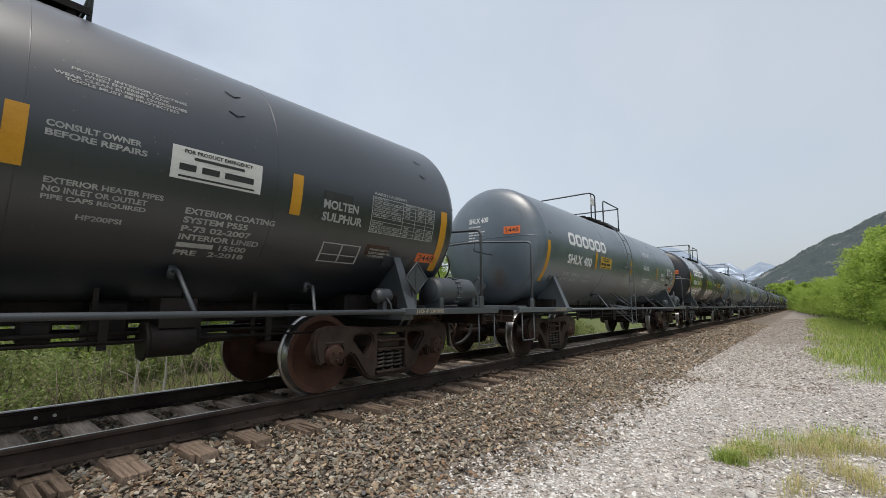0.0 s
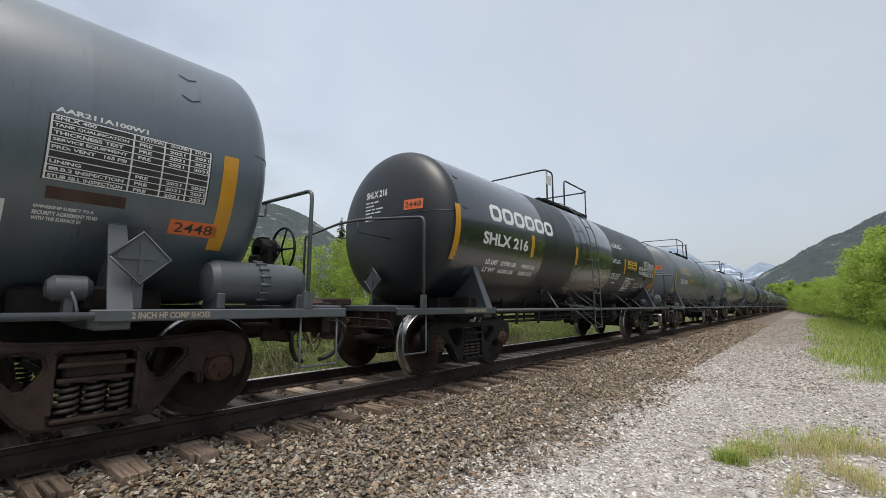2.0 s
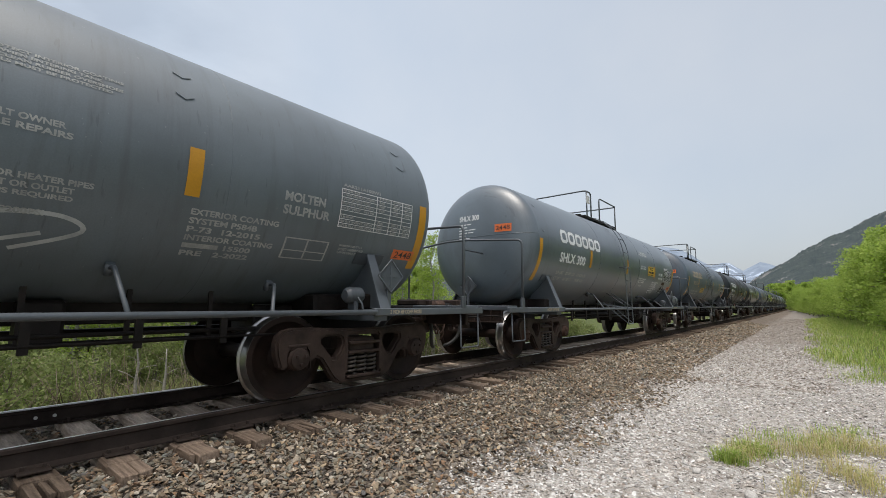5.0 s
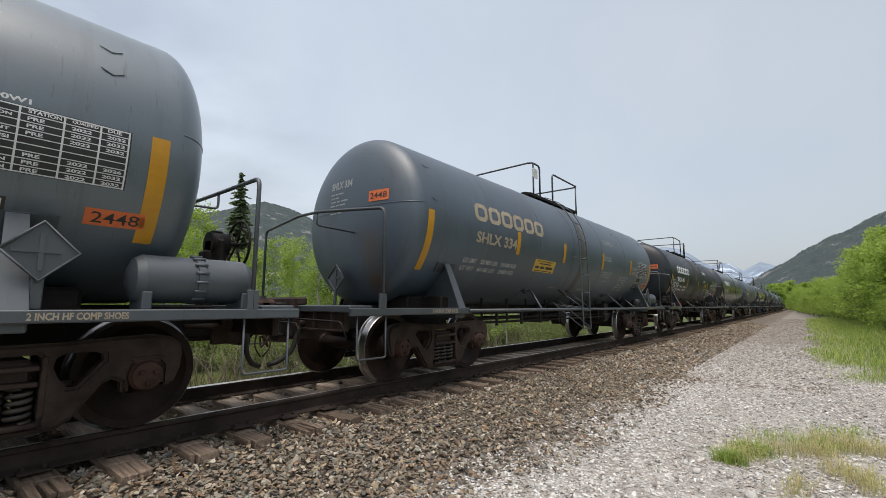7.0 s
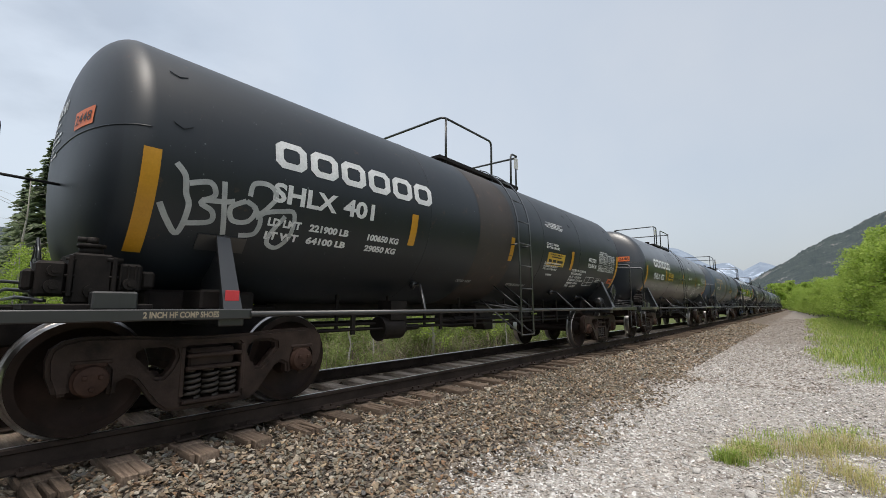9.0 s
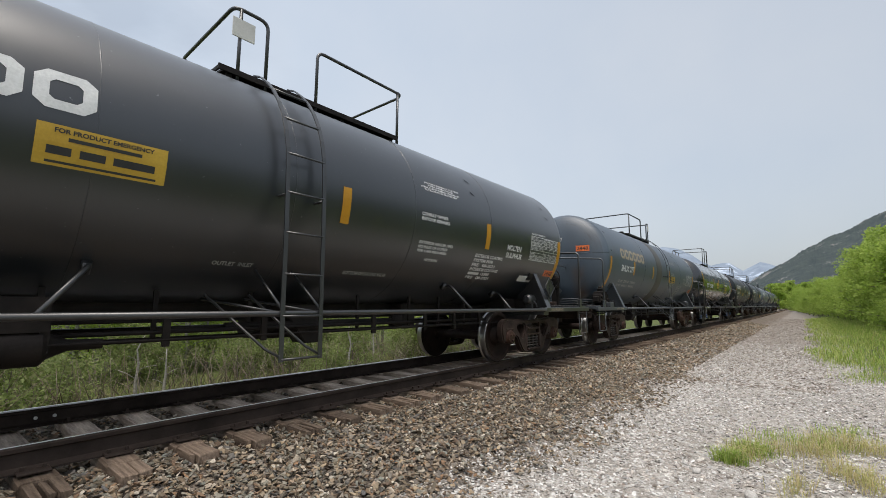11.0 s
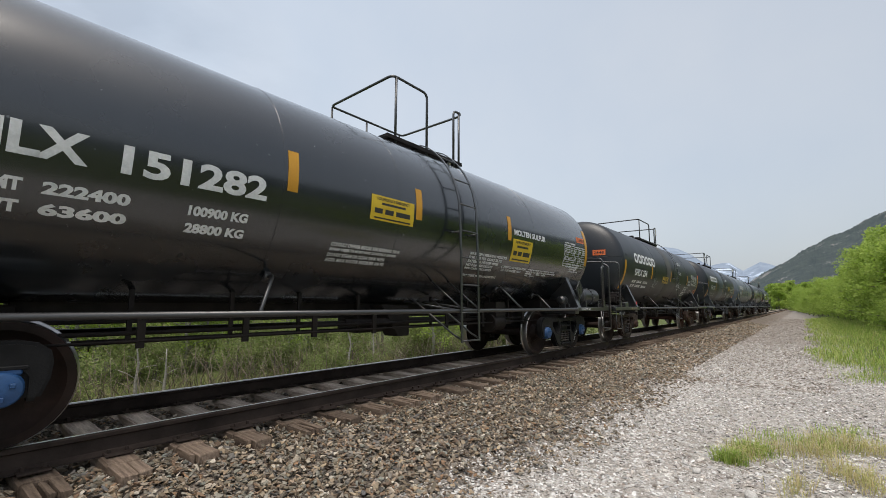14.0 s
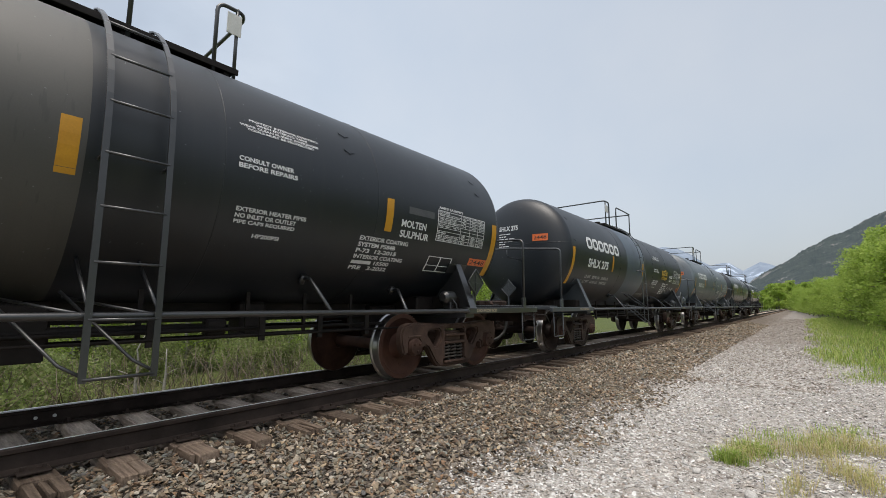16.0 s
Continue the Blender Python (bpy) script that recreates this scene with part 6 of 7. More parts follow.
def spruce(seed, height, label):
    rng = np.random.default_rng(seed)
    tree = new("spruce")
    bm = bmesh.new()
    tube(bm, [(0, 0, 0), (0.03, 0, height * 0.5), (0, 0, height)], [0.016 * height, 0.01 * height, 0.01], 7)
    part("trunk", bm, M["bark"], tree)
    at, turn, size = [], [], []
    z = height * 0.05
    while z < height * 0.99:
        k = 1 - z / height
        reach = min(0.23 * height * k + 0.08, 1.7) * rng.uniform(0.7, 1.15)
        for _ in range(int(7 + 9 * k)):
            a, lift = rng.uniform(0, 2 * math.pi), rng.uniform(-0.35, 0.35)
            ln = reach * rng.uniform(0.55, 1.2)
            for s in np.arange(0.1, 1.05, 0.15):
                at.append((math.cos(a) * ln * s, math.sin(a) * ln * s, z + lift + 0.12 * ln * s - 0.34 * ln * s * s))
                size.append(0.55 * (1.15 - 0.45 * s) * (0.35 + 0.65 * min(1, k * 1.8)))
                turn.append(a)
        z += height * 0.016
    at, size, turn = np.array(at), np.array(size), np.array(turn)
    base = np.array([(-0.5, -0.16, 0.10), (0.15, -0.36, -0.12), (0.75, 0, -0.28), (0.15, 0.36, -0.12)], float)
    tm = np.zeros((len(at), 3, 3))
    tw = turn + rng.uniform(-0.8, 0.8, len(at))
    tm[:, 0, 0] = tm[:, 1, 1] = np.cos(tw); tm[:, 1, 0] = np.sin(tw); tm[:, 0, 1] = -np.sin(tw); tm[:, 2, 2] = 1
    roll = rng.uniform(-0.9, 0.9, len(at))
    rm = np.zeros((len(at), 3, 3))
    rm[:, 0, 0] = 1; rm[:, 1, 1] = rm[:, 2, 2] = np.cos(roll); rm[:, 2, 1] = np.sin(roll); rm[:, 1, 2] = -np.sin(roll)
    v, f = scatter(base, np.array([[0, 1, 2, 3]]), tm @ rm, np.stack([size, size, size], 1), at)
    part("crown", np_mesh("crown", v, f, M["needle"]), None, tree)
    return tagged(tree, label, "tree")


def spot(az, dist):
    """A place by bearing (degrees right of the track's line) and distance from the eye."""
    return 5.23 + dist * math.sin(radians(az)), dist * math.cos(radians(az))


def crown_line(az, line):
    """How high the growth stands over the eye, as rise over distance, at a bearing."""
    return float(np.interp(az, [p[0] for p in line], [p[1] for p in line]))


def under(places, tall, line):
    """Keep growth below the crown line of its stretch: places of (x, y, size) for trees of one height."""
    out = []
    for x, y, s in places:
        d, az = math.hypot(x - 5.23, y), math.degrees(math.atan2(x - 5.23, y))
        most = (1.036 + crown_line(az, line) * d - float(ground_z(x, y))) / (tall * 1.08)
        if most > 0.12:
            out.append((x, y, min(s, most)))
    return out


def stand(kinds, places, seed, group):
    """Set out copies of a few trees: places of (x, y, size)."""
    r = random.Random(seed)
    for i, (x, y, s) in enumerate(places):
        src = kinds[i % len(kinds)]
        z = float(ground_z(x, y)) - 0.08
        m = pose(x, y, z, 0, 0, r.uniform(0, 360)) @ Matrix.Diagonal((s, s, s * r.uniform(0.92, 1.1), 1))
        if i < len(kinds):
            ob = src
            ob.matrix_basis = m
        else:
            ob = copy_thing(src, Matrix.Identity(4))
            ob.matrix_basis = m
        tagged(ob, group=group)


tree_r = random.Random(21)
aspens = [leafy_tree("aspen", 30 + k, 8.2, 1.3, 4600, 0.105, M["leaf"], M["pale_bark"], "young aspen with fresh yellow-green leaves", n_limbs=34, first=0.12, clump=0.62) for k in range(3)]
belt = []
for az, d, s in ((-84, 17.5, 0.62), (-80, 22, 0.95), (-77.5, 21, 1.12), (-74.5, 20.5, 1.05), (-72, 22, 1.1), (-69.5, 21, 0.95), (-67, 23, 0.85), (-63, 24, 0.7), (-59, 25, 0.75), (-55.5, 25, 0.95), (-52, 26, 0.92), (-48, 27, 1.1), (-44, 30, 1.05), (-40, 33, 1.0), (-36, 38, 1.0), (-32, 44, 1.1), (-88, 20, 0.6), (-82, 30, 1.0), (-58, 33, 0.95), (-50, 36, 1.2)):
    belt.append((*spot(az, d), s * 0.98))
for i in range(24):
    az = -86 + i * 2.3 + tree_r.uniform(-0.8, 0.8)
    belt.append((*spot(az, tree_r.uniform(19, 29)), tree_r.uniform(0.55, 0.95)))
BELT = ((-95, 0.10), (-83.3, 0.11), (-80.8, 0.14), (-79.8, 0.25), (-76.5, 0.31), (-73.2, 0.305), (-70.0, 0.28), (-68.8, 0.21), (-68.0, 0.145), (-65.9, 0.14), (-61.8, 0.165), (-58, 0.17), (-50, 0.2), (-30, 0.2))
stand(aspens, under(belt, 8.2, BELT), 1, "aspens beside the track")
spruces = [spruce(50 + k, 10.0, "dark pointed spruce with drooping branches") for k in range(2)]
stand(spruces, [(*spot(az, d), (rise * d + 1.04 + 1.3) / 10.0) for az, rise, d in ((-82.8, 0.2635, 27), (-78.6, 0.32, 29), (-77.0, 0.332, 30), (-75.4, 0.328, 31), (-74.1, 0.318, 31), (-73.2, 0.312, 32), (-65.2, 0.288, 36), (-84.2, 0.20, 34), (-80.4, 0.16, 33), (-88.5, 0.22, 29), (-86.4, 0.17, 30), (-53, 0.2, 50), (-47, 0.19, 55))], 2, "spruces behind the aspens")
shrubs = [leafy_tree("shrub", 60 + k, 2.2, 1.25, 2000, 0.095, M["leaf_shrub"], M["bark"], "loose green shrub with bare twigs", "shrub", 18, 0.05, 0.6) for k in range(3)]
brush = []
for i in range(95):
    y = tree_r.uniform(-1, 34)
    x = tree_r.uniform(-12.5, -4.6) - 0.06 * y
    brush.append((x, y, tree_r.uniform(0.45, 0.95) * (1.0 if x < -7 else 0.75)))
stand(shrubs, brush, 3, "shrubs beyond the track")
# bare grey stems standing in the brush
for i, (az, d, h) in enumerate(((-51.5, 15.5, 2.2), (-48.6, 16.5, 2.4), (-31.3, 24, 2.6), (-74, 13.5, 2.0), (-84.5, 24, 8.2), (-71.5, 13.0, 1.6))):
    x, y = spot(az, d)
    bm = bmesh.new()
    rg = np.random.default_rng(90 + i)
    limbs(bm, rg, h, 0.25 * h, 5 if h < 5 else 22, 0.055 if h < 5 else 0.09, 0.4)
    snag = new("dead_tree", mesh_of("dead_tree", bm, M["pale_bark"]))
    snag.location = (x, y, float(ground_z(x, y)) - 0.1)
    tagged(snag, "bare weathered grey dead tree stem", "dead tree")
# tangle of thin bare twigs
rg = np.random.default_rng(77)
bm = bmesh.new()
for i in range(800):
    x, y = rg.uniform(-9.5, -4.2), rg.uniform(0, 20)
    z = float(ground_z(x, y))
    p = Vector((x, y, z))
    d = Vector((rg.normal() * 0.5, rg.normal() * 0.5, rg.uniform(0.5, 1.5)))
    tube(bm, [p, p + d * 0.6 + Vector((rg.normal() * 0.1, rg.normal() * 0.1, 0)), p + d], [0.010, 0.007, 0.003], 3)
tagged(new("twigs", mesh_of("twigs", bm, M["twig"])), "tangle of thin bare twigs", "twigs", kind="stuff")
# trees along the road
road_trees = [leafy_tree("roadside_tree", 70 + k, 4.6, 1.6, 5200, 0.12, M["leaf"], M["bark"], "bushy young tree in full spring leaf", n_limbs=30, first=0.05, clump=0.5) for k in range(3)]
row = []
for i in range(46):
    y = 21 + i * 3.1 + tree_r.uniform(-1.2, 1.2)
    row.append((9.6 - (y - 20) * 0.040 + tree_r.uniform(-0.6, 1.0), y, tree_r.uniform(0.85, 1.15) * (1.0 if y < 35 else 1.15)))
for i in range(26):
    y = tree_r.uniform(16, 90)
    row.append((11.5 + tree_r.uniform(-1, 5), y, tree_r.uniform(1.1, 1.5)))
row += [(9.4, 33, 1.25), (9.9, 36, 1.55), (9.3, 40, 1.45), (10.3, 43, 1.7), (9.2, 47, 1.5), (10.8, 50, 1.7), (9.3, 54, 1.5)]
row += [(8.7 + tree_r.uniform(-0.5, 0.6), 27 + i * 2.4, tree_r.uniform(0.35, 0.6)) for i in range(18)]
ROAD = ((-6, 0.030), (-3.1, 0.032), (-0.6, 0.040), (0.4, 0.034), (1.2, 0.047), (1.9, 0.058), (3.1, 0.056), (3.8, 0.066), (4.2, 0.093), (5.0, 0.12), (5.7, 0.137), (6.6, 0.148), (12, 0.2), (40, 0.25))
stand(road_trees, under(row, 4.9, ROAD), 4, "trees along the gravel road")
far = []
for i in range(60):
    far.append((tree_r.uniform(-45, 22), tree_r.uniform(210, 300), tree_r.uniform(1.6, 2.6)))
for i in range(26):
    far.append((-26 - tree_r.uniform(0, 18), 40 + i * 7, tree_r.uniform(1.6, 2.2)))
far_trees = [leafy_tree("far_tree", 80 + k, 4.6, 1.7, 2200, 0.30, M["leaf"], M["bark"], "leafy tree at the bend of the line", n_limbs=22, first=0.05, clump=0.55) for k in range(2)]
stand(far_trees, far, 5, "trees at the bend")


def blades(seed, at, tall, lean, width):
    """Grass blades as bent slivers at the given feet."""
    rng = np.random.default_rng(seed)
    n = len(at)
    h = tall * rng.uniform(0.45, 1.1, n)
    a = rng.uniform(0, 2 * math.pi, n)
    out = np.stack([np.cos(a), np.sin(a)], 1) * (h * lean * rng.uniform(0.2, 1.0, n))[:, None]
    side = np.stack([-np.sin(a), np.cos(a)], 1) * width
    z = at[:, 2]
    v = np.zeros((n, 5, 3))
    v[:, 0, :2], v[:, 1, :2] = at[:, :2] - side, at[:, :2] + side
    v[:, 2, :2], v[:, 3, :2] = at[:, :2] + out * 0.4 + side * 0.7, at[:, :2] + out * 0.4 - side * 0.7
    v[:, 4, :2] = at[:, :2] + out
    v[:, 0, 2] = v[:, 1, 2] = z
    v[:, 2, 2] = v[:, 3, 2] = z + h * 0.6
    v[:, 4, 2] = z + h * (1 - 0.35 * lean)
    f = np.array([[0, 1, 2], [0, 2, 3], [3, 2, 4]])
    return v.reshape(-1, 3), (f[None] + (np.arange(n) * 5)[:, None, None]).reshape(-1, 3)


def grassy(name, label, seed, feet, tall, lean, width, material):
    feet = np.array(feet)
    at = np.column_stack([feet, ground_z(feet[:, 0], feet[:, 1]) - 0.02])
    v, f = blades(seed, at, tall, lean, width)
    tagged(new(name, np_mesh(name, v, f, material)), label, "grass", kind="stuff")


rg = np.random.default_rng(12)


def tuft(cx, cy, rx, ry, n):
    return np.column_stack([rg.normal(cx, rx, n), rg.normal(cy, ry, n)])


grassy("grass_tuft", "bright green grass tuft on the gravel", 1, np.concatenate([tuft(4.50, 5.66, 0.07, 0.06, 420), tuft(4.66, 6.15, 0.10, 0.12, 350), tuft(4.9, 6.9, 0.16, 0.14, 160), tuft(5.3, 6.8, 0.12, 0.12, 120), tuft(5.45, 7.6, 0.2, 0.2, 160)]), 0.23, 0.95, 0.0036, M["grass"])
grassy("dry_grass_tuft", "straw-coloured dry grass on the gravel", 2, np.concatenate([tuft(4.60, 5.95, 0.10, 0.10, 160), tuft(4.85, 6.35, 0.15, 0.12, 180), tuft(5.2, 6.55, 0.12, 0.14, 260), tuft(5.35, 7.1, 0.14, 0.12, 260), tuft(5.65, 6.9, 0.14, 0.16, 260), tuft(5.4, 5.9, 0.09, 0.12, 160), tuft(5.55, 5.6, 0.07, 0.16, 160), tuft(5.05, 5.15, 0.06, 0.2, 120)]), 0.26, 1.25, 0.0030, M["dry_grass"])
bank = np.column_stack([rg.uniform(5.1, 14, 60000), 8 + 62 * rg.uniform(0, 1, 60000) ** 1.3])
edge = np.interp(bank[:, 1], [8, 12.5, 14.5, 16.5, 60], [7.1, 7.0, 6.1, 5.25, 5.3])
bank = bank[bank[:, 0] > edge + 0.45 * np.sin(bank[:, 1] * 1.3) * np.sin(bank[:, 1] * 0.47 + 1) + np.abs(rg.normal(0, 0.45, len(bank)))]
grassy("bank_grass", "tall fresh green grass on the bank", 3, bank, 0.36, 1.0, 0.009, M["grass"])
left = np.column_stack([rg.uniform(-11, -3.3, 26000), rg.uniform(-1, 40, 26000)])
grassy("trackside_grass", "rough grass and weeds beyond the track", 4, left, 0.5, 0.9, 0.008, M["weeds"])
patch = np.concatenate([tuft(6.2, 13.5, 0.25, 0.5, 500), tuft(6.0, 16.5, 0.3, 0.8, 600), tuft(5.9, 19.0, 0.3, 0.6, 600)])
grassy("verge_grass", "thin grass at the edge of the gravel road", 5, patch, 0.16, 0.8, 0.005, M["grass"])


# ---- distance ----
def mountain(name, label, ridge, dist, depth, base_z, material, seed, rough, rows=26, sub=8, shaggy=0.0):
    """A range of slopes behind everything: ridge of (bearing, rise over distance)."""
    az = np.interp(np.linspace(0, len(ridge) - 1, (len(ridge) - 1) * sub + 1), range(len(ridge)), [r[0] for r in ridge])
    up = np.interp(np.linspace(0, len(ridge) - 1, (len(ridge) - 1) * sub + 1), range(len(ridge)), [r[1] for r in ridge])
    v = []
    for j in range(rows):
        k = j / (rows - 1)
        for a, u in zip(az, up):
            d = dist - depth * (1 - k)
            top = u * dist * k ** 0.9
            x, y = 5.23 + d * math.sin(radians(a)), d * math.cos(radians(a))
            n = noise.fractal(Vector((x, y, seed * 100)) / (dist * 0.06), 1.0, 2.1, 5) * rough * dist * (0.2 + k) * (0.25 if j == rows - 1 else 1)
            v.append((x, y, base_z + top + n + shaggy * dist * abs(noise.noise((a * 31.0, j * 3.7, seed)))))
    w = len(az)
    i = (np.arange(rows - 1)[:, None] * w + np.arange(w - 1)[None]).ravel()
    f = np.stack([i, i + 1, i + w + 1, i + w], 1)
    ob = new(name, np_mesh(name, np.array(v), f, material, True))
    return tagged(ob, label, "mountain", kind="structure")


def slope_material(name, lo, hi, rock, rock_at, scale, haze_glow):
    m, nt, b, oc = begin(name, 0.95, 0.0, 0.1)
    n1, n2 = noise_node(nt, oc, scale, 8.0, 0.65), noise_node(nt, oc, scale * 0.33, 8.0, 0.7)
    r1 = ramp_node(nt, lo, hi, 0.35, 0.65)
    nt.links.new(n1.outputs[0], r1.inputs[0])
    r2 = ramp_node(nt, (0, 0, 0), (1, 1, 1), rock_at, rock_at + 0.05)
    nt.links.new(n2.outputs[0], r2.inputs[0])
    c = mix_node(nt, r2.outputs[0], r1.outputs[0], rock)
    nt.links.new(c, b.inputs["Base Color"])
    # blue emission stands in for the haze of distance; the slopes give no light
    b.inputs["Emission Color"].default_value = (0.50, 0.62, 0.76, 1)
    b.inputs["Emission Strength"].default_value = haze_glow
    bump(nt, b, n1.outputs[0], 1.0, 3.0)
    return m


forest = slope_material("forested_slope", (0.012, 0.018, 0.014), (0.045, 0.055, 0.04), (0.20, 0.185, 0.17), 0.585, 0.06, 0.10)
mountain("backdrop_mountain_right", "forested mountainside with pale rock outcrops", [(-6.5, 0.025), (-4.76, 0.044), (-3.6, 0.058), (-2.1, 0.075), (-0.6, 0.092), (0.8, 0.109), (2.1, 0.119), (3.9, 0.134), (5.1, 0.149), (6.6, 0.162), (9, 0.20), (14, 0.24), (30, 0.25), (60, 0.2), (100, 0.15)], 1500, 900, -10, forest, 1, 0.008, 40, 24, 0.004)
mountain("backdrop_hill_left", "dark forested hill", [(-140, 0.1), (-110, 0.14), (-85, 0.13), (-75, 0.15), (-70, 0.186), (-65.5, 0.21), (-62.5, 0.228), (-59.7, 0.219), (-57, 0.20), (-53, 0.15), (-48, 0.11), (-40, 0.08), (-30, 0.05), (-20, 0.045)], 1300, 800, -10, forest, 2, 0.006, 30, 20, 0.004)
# haze put into the colour again: bluish rock and snow, stronger emission
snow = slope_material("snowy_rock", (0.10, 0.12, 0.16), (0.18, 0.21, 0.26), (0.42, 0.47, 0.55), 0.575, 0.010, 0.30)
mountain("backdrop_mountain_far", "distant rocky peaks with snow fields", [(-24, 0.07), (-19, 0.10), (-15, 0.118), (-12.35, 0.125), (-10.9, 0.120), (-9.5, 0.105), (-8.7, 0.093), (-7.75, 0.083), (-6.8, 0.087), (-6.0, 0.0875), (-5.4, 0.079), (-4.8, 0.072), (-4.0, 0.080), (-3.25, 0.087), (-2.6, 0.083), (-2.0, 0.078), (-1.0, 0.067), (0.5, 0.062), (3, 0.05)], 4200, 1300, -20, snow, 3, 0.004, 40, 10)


# ---- stones, last ----
M["far_gravel"] = island("mixed_gravel", [(0.16, 0.135, 0.11), (0.26, 0.22, 0.18), (0.33, 0.28, 0.23), (0.45, 0.41, 0.37), (0.22, 0.18, 0.145), (0.30, 0.27, 0.24)], 0.85)
rg = np.random.default_rng(9)
SHAPES = [stone_shape(s) for s in range(9)]


def stones(name, label, xs, ys, smin, smax, material, sink=0.15, lift=0.0, parent=None, lean=0.65):
    n = len(xs)
    z = ground_z(xs, ys)
    size = rg.uniform(smin, smax, n)
    dims = np.stack([size * rg.uniform(0.95, 1.7, n), size * rg.uniform(0.6, 1.05, n), size * rg.uniform(0.3, 0.7, n)], 1)
    at = np.stack([xs, ys, z + dims[:, 2] * (0.5 - sink) + lift * rg.uniform(0, 1, n)], 1)
    vs, fs, off = [], [], 0
    for k in range(9):
        m = np.arange(n) % 9 == k
        v, f = scatter(SHAPES[k][0], SHAPES[k][1], spins(rg, m.sum(), lean), dims[m], at[m])
        vs.append(v); fs.append(f + off); off += len(v)
    ob = part(name, np_mesh(name, np.concatenate(vs), np.concatenate(fs), material), None, parent)
    return tagged(ob, label, kind="stuff")


def strewn(n, x0, x1, y0, y1, power=1.0):
    return rg.uniform(x0, x1, n), y0 + (y1 - y0) * rg.uniform(0, 1, n) ** power


xs, ys = strewn(34000, 0.84, 3.35, 0.3, 11.5, 1.25)
keep = rg.uniform(0, 1, len(xs)) < np.interp(xs + 0.22 * np.sin(ys * 2.1) + 0.12 * np.sin(ys * 5.3 + 1), [0.84, 2.3, 2.75, 3.4], [1, 1, 0.35, 0.04])
on_tie = (np.abs((ys + 3.88 + TIE / 2) % TIE - TIE / 2) < 0.13) & (xs < 1.36)
keep &= ~on_tie
stones("ballast_stones", "", xs[keep], ys[keep], 0.022, 0.056, M["ballast"], 0.15, 0.04, ground)
xs, ys = strewn(11000, 0.84, 2.9, 10.5, 45, 1.5)
stones("ballast_stones", "", xs, ys, 0.05, 0.09, M["ballast"], 0.25, 0.02, ground)
xs, ys = strewn(11000, -2.2, 0.66, 0.3, 16, 1.2)
on_tie = (np.abs((ys + 3.88 + TIE / 2) % TIE - TIE / 2) < 0.12) & (np.abs(xs) < 1.3)
stones("ballast_stones", "", xs[~on_tie], ys[~on_tie], 0.03, 0.06, M["ballast"], 0.3, 0.015, ground)
xs, ys = strewn(46000, 2.5, 6.4, 2.2, 24, 1.9)
stones("road_pebbles", "", xs, ys, 0.013, 0.042, M["pebble"], 0.2, 0.0, ground, 0.4)
xs, ys = strewn(6400, 2.6, 6.3, 2.2, 45, 1.7)
stones("road_pebbles", "", xs, ys, 0.026, 0.062, M["pebble"], 0.35, 0.0, ground, 0.3)
xs, ys = strewn(9000, 2.6, 5.6, 11, 70, 1.4)
stones("road_pebbles", "", xs, ys, 0.03, 0.07, M["far_gravel"], 0.35, 0.0, ground, 0.4)
# the same stones go on behind
xs, ys = strewn(7000, 0.84, 2.7, -9, 0.5)
on_tie = (np.abs((ys + 3.88 + TIE / 2) % TIE - TIE / 2) < 0.13) & (xs < 1.36)
stones("ballast_stones", "", xs[~on_tie], ys[~on_tie], 0.03, 0.07, M["ballast"], 0.2, 0.03, ground)
xs, ys = strewn(7000, 2.6, 6.4, -9, 2.4)
stones("road_pebbles", "", xs, ys, 0.016, 0.05, M["pebble"], 0.25, 0.0, ground, 0.4)
# pale pebbles gathered where the road meets the ballast
M["pale_pebble"] = island("pale_pebble", [(0.56, 0.54, 0.51), (0.70, 0.69, 0.67), (0.48, 0.46, 0.43), (0.78, 0.77, 0.75), (0.34, 0.33, 0.31)], 0.85)
ys = 1.8 + 14 * rg.uniform(0, 1, 3400) ** 1.5
xs = 3.25 + 0.03 * (ys - 3) + rg.normal(0, 0.42, 3400) + 0.18 * np.sin(ys * 1.7)
keep = (xs > 2.62) & (xs < 5.5)
stones("road_pebbles", "", xs[keep], ys[keep], 0.016, 0.048, M["pale_pebble"], 0.2, 0.0, ground, 0.4)
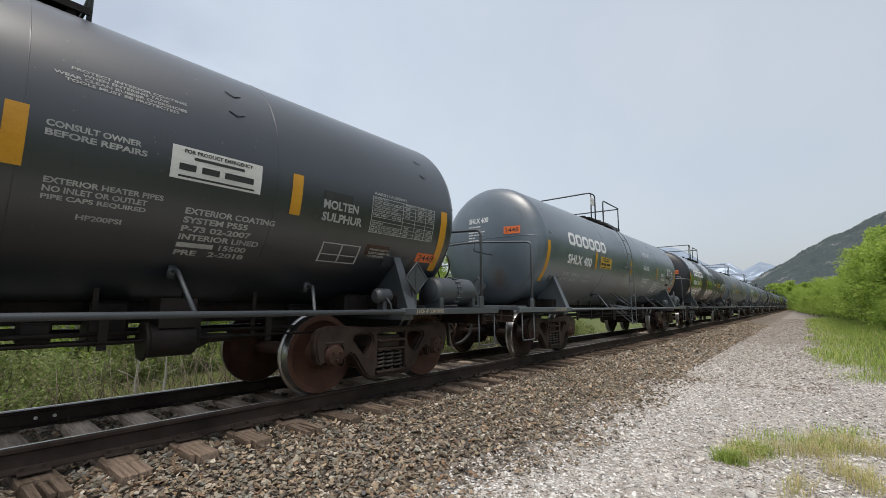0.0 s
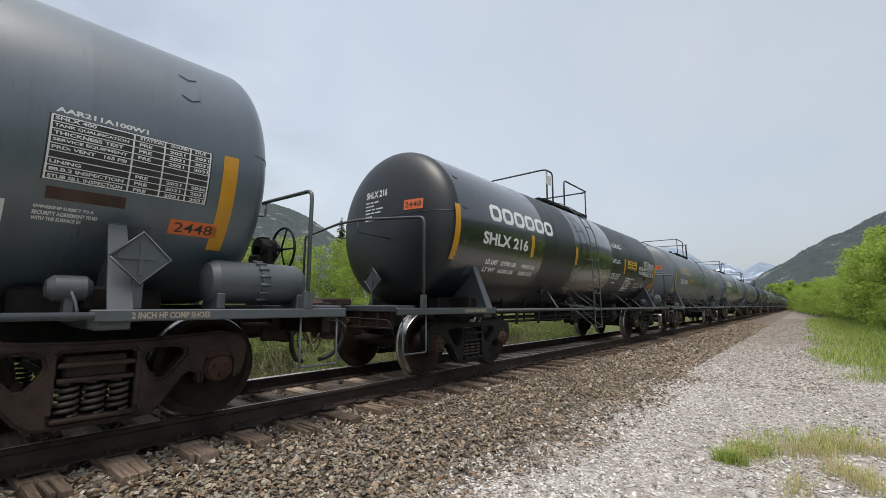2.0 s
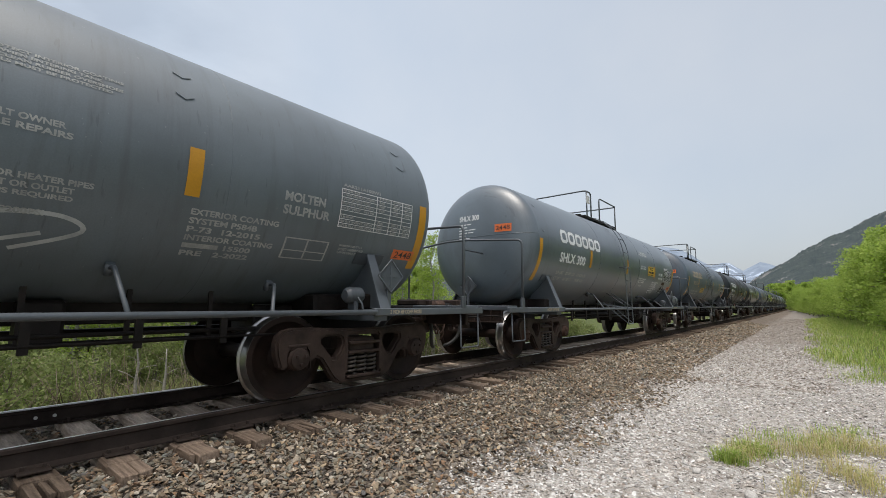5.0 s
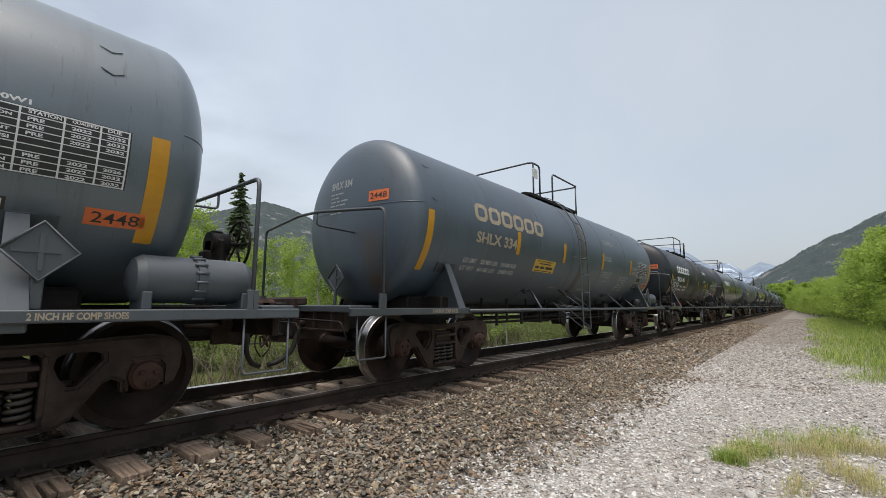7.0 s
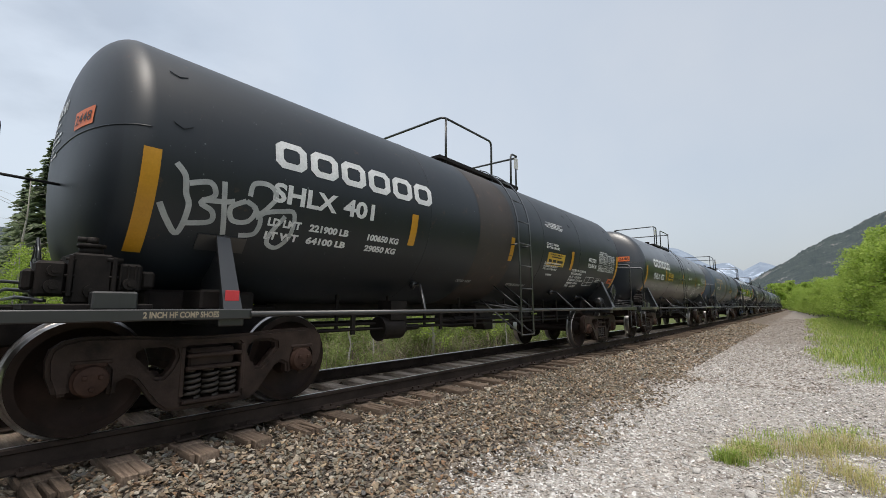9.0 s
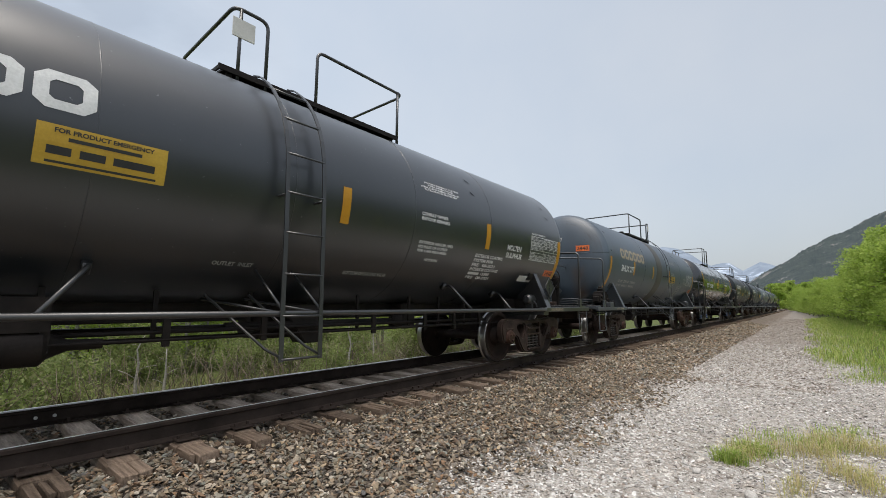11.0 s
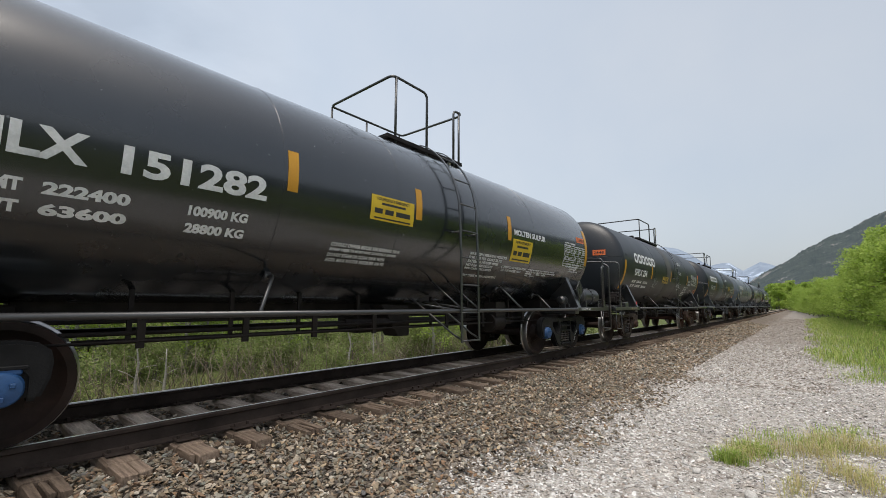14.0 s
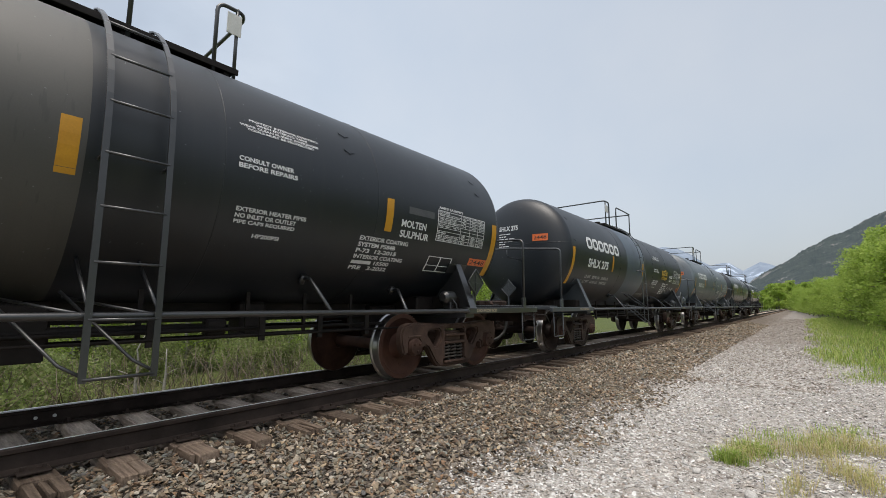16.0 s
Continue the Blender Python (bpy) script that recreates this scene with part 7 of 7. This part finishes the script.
# larger stones that stand out singly
one = []
for k in range(5):
    bm = bmesh.new()
    bmesh.ops.create_icosphere(bm, subdivisions=2, radius=0.5)
    r = random.Random(k)
    for v in bm.verts:
        v.co *= 1 + 0.22 * noise.noise(v.co * 2.2 + Vector((k * 7, 0, 0)))
        v.co.z *= 0.7
    one.append(mesh_of("stone", bm, M["pale_rock"]))
near_kinds = []
for k in range(8):
    v, f = SHAPES[k]
    near_kinds.append(np_mesh("stone", v, f, surf("single_stone", (0.10 + 0.02 * k, 0.085 + 0.018 * k, 0.075 + 0.014 * k), (0.17 + 0.025 * k, 0.15 + 0.022 * k, 0.13 + 0.018 * k), 20.0, 0.85, 0, 0.4)))
for x, y, s in ((2.07, 4.41, 0.085), (1.98, 4.28, 0.07), (4.28, 5.1, 0.09), (3.95, 5.2, 0.06), (3.3, 3.9, 0.07), (3.7, 5.6, 0.055), (4.4, 7.4, 0.06), (3.1, 6.0, 0.08), (4.75, 4.75, 0.11)):
    o = part("stone", one[int(x * 100) % 5], None, ground)
    o.matrix_basis = pose(x, y, float(ground_z(x, y)) + s * 0.2, 0, 0, x * 900) @ Matrix.Diagonal((s, s * 0.85, s, 1))
for i in range(270):
    x, y = rg.uniform(1.4, 2.75), 1.6 + 3.4 * rg.uniform(0, 1) ** 1.1
    s = rg.uniform(0.045, 0.075)
    o = part("stone", near_kinds[i % 8], None, ground)
    o.matrix_basis = pose(x, y, float(ground_z(x, y)) + s * 0.35, rg.uniform(-40, 40), rg.uniform(-40, 40), rg.uniform(0, 360)) @ Matrix.Diagonal((s, s * 0.85, s * 0.7, 1))


# ---- movement ----
def rolled(t):
    """Metres that the train has gone after t seconds; it gathers speed a little."""
    return 8.8066 * t + 0.01095 * t * t


def motions():
    for y, car in cars:
        walk(car, [(t, pose(0, y - rolled(t), 0)) for t in range(17)])
    n = 240
    times = [16.0 * i / n for i in range(n + 1)]
    for i, (ws, dy) in enumerate(wheelsets):
        walk(ws, [(t, pose(0, dy, 0.457, math.degrees(rolled(t) / 0.457) + 37 * i, 0, 0)) for t in times])


motions()
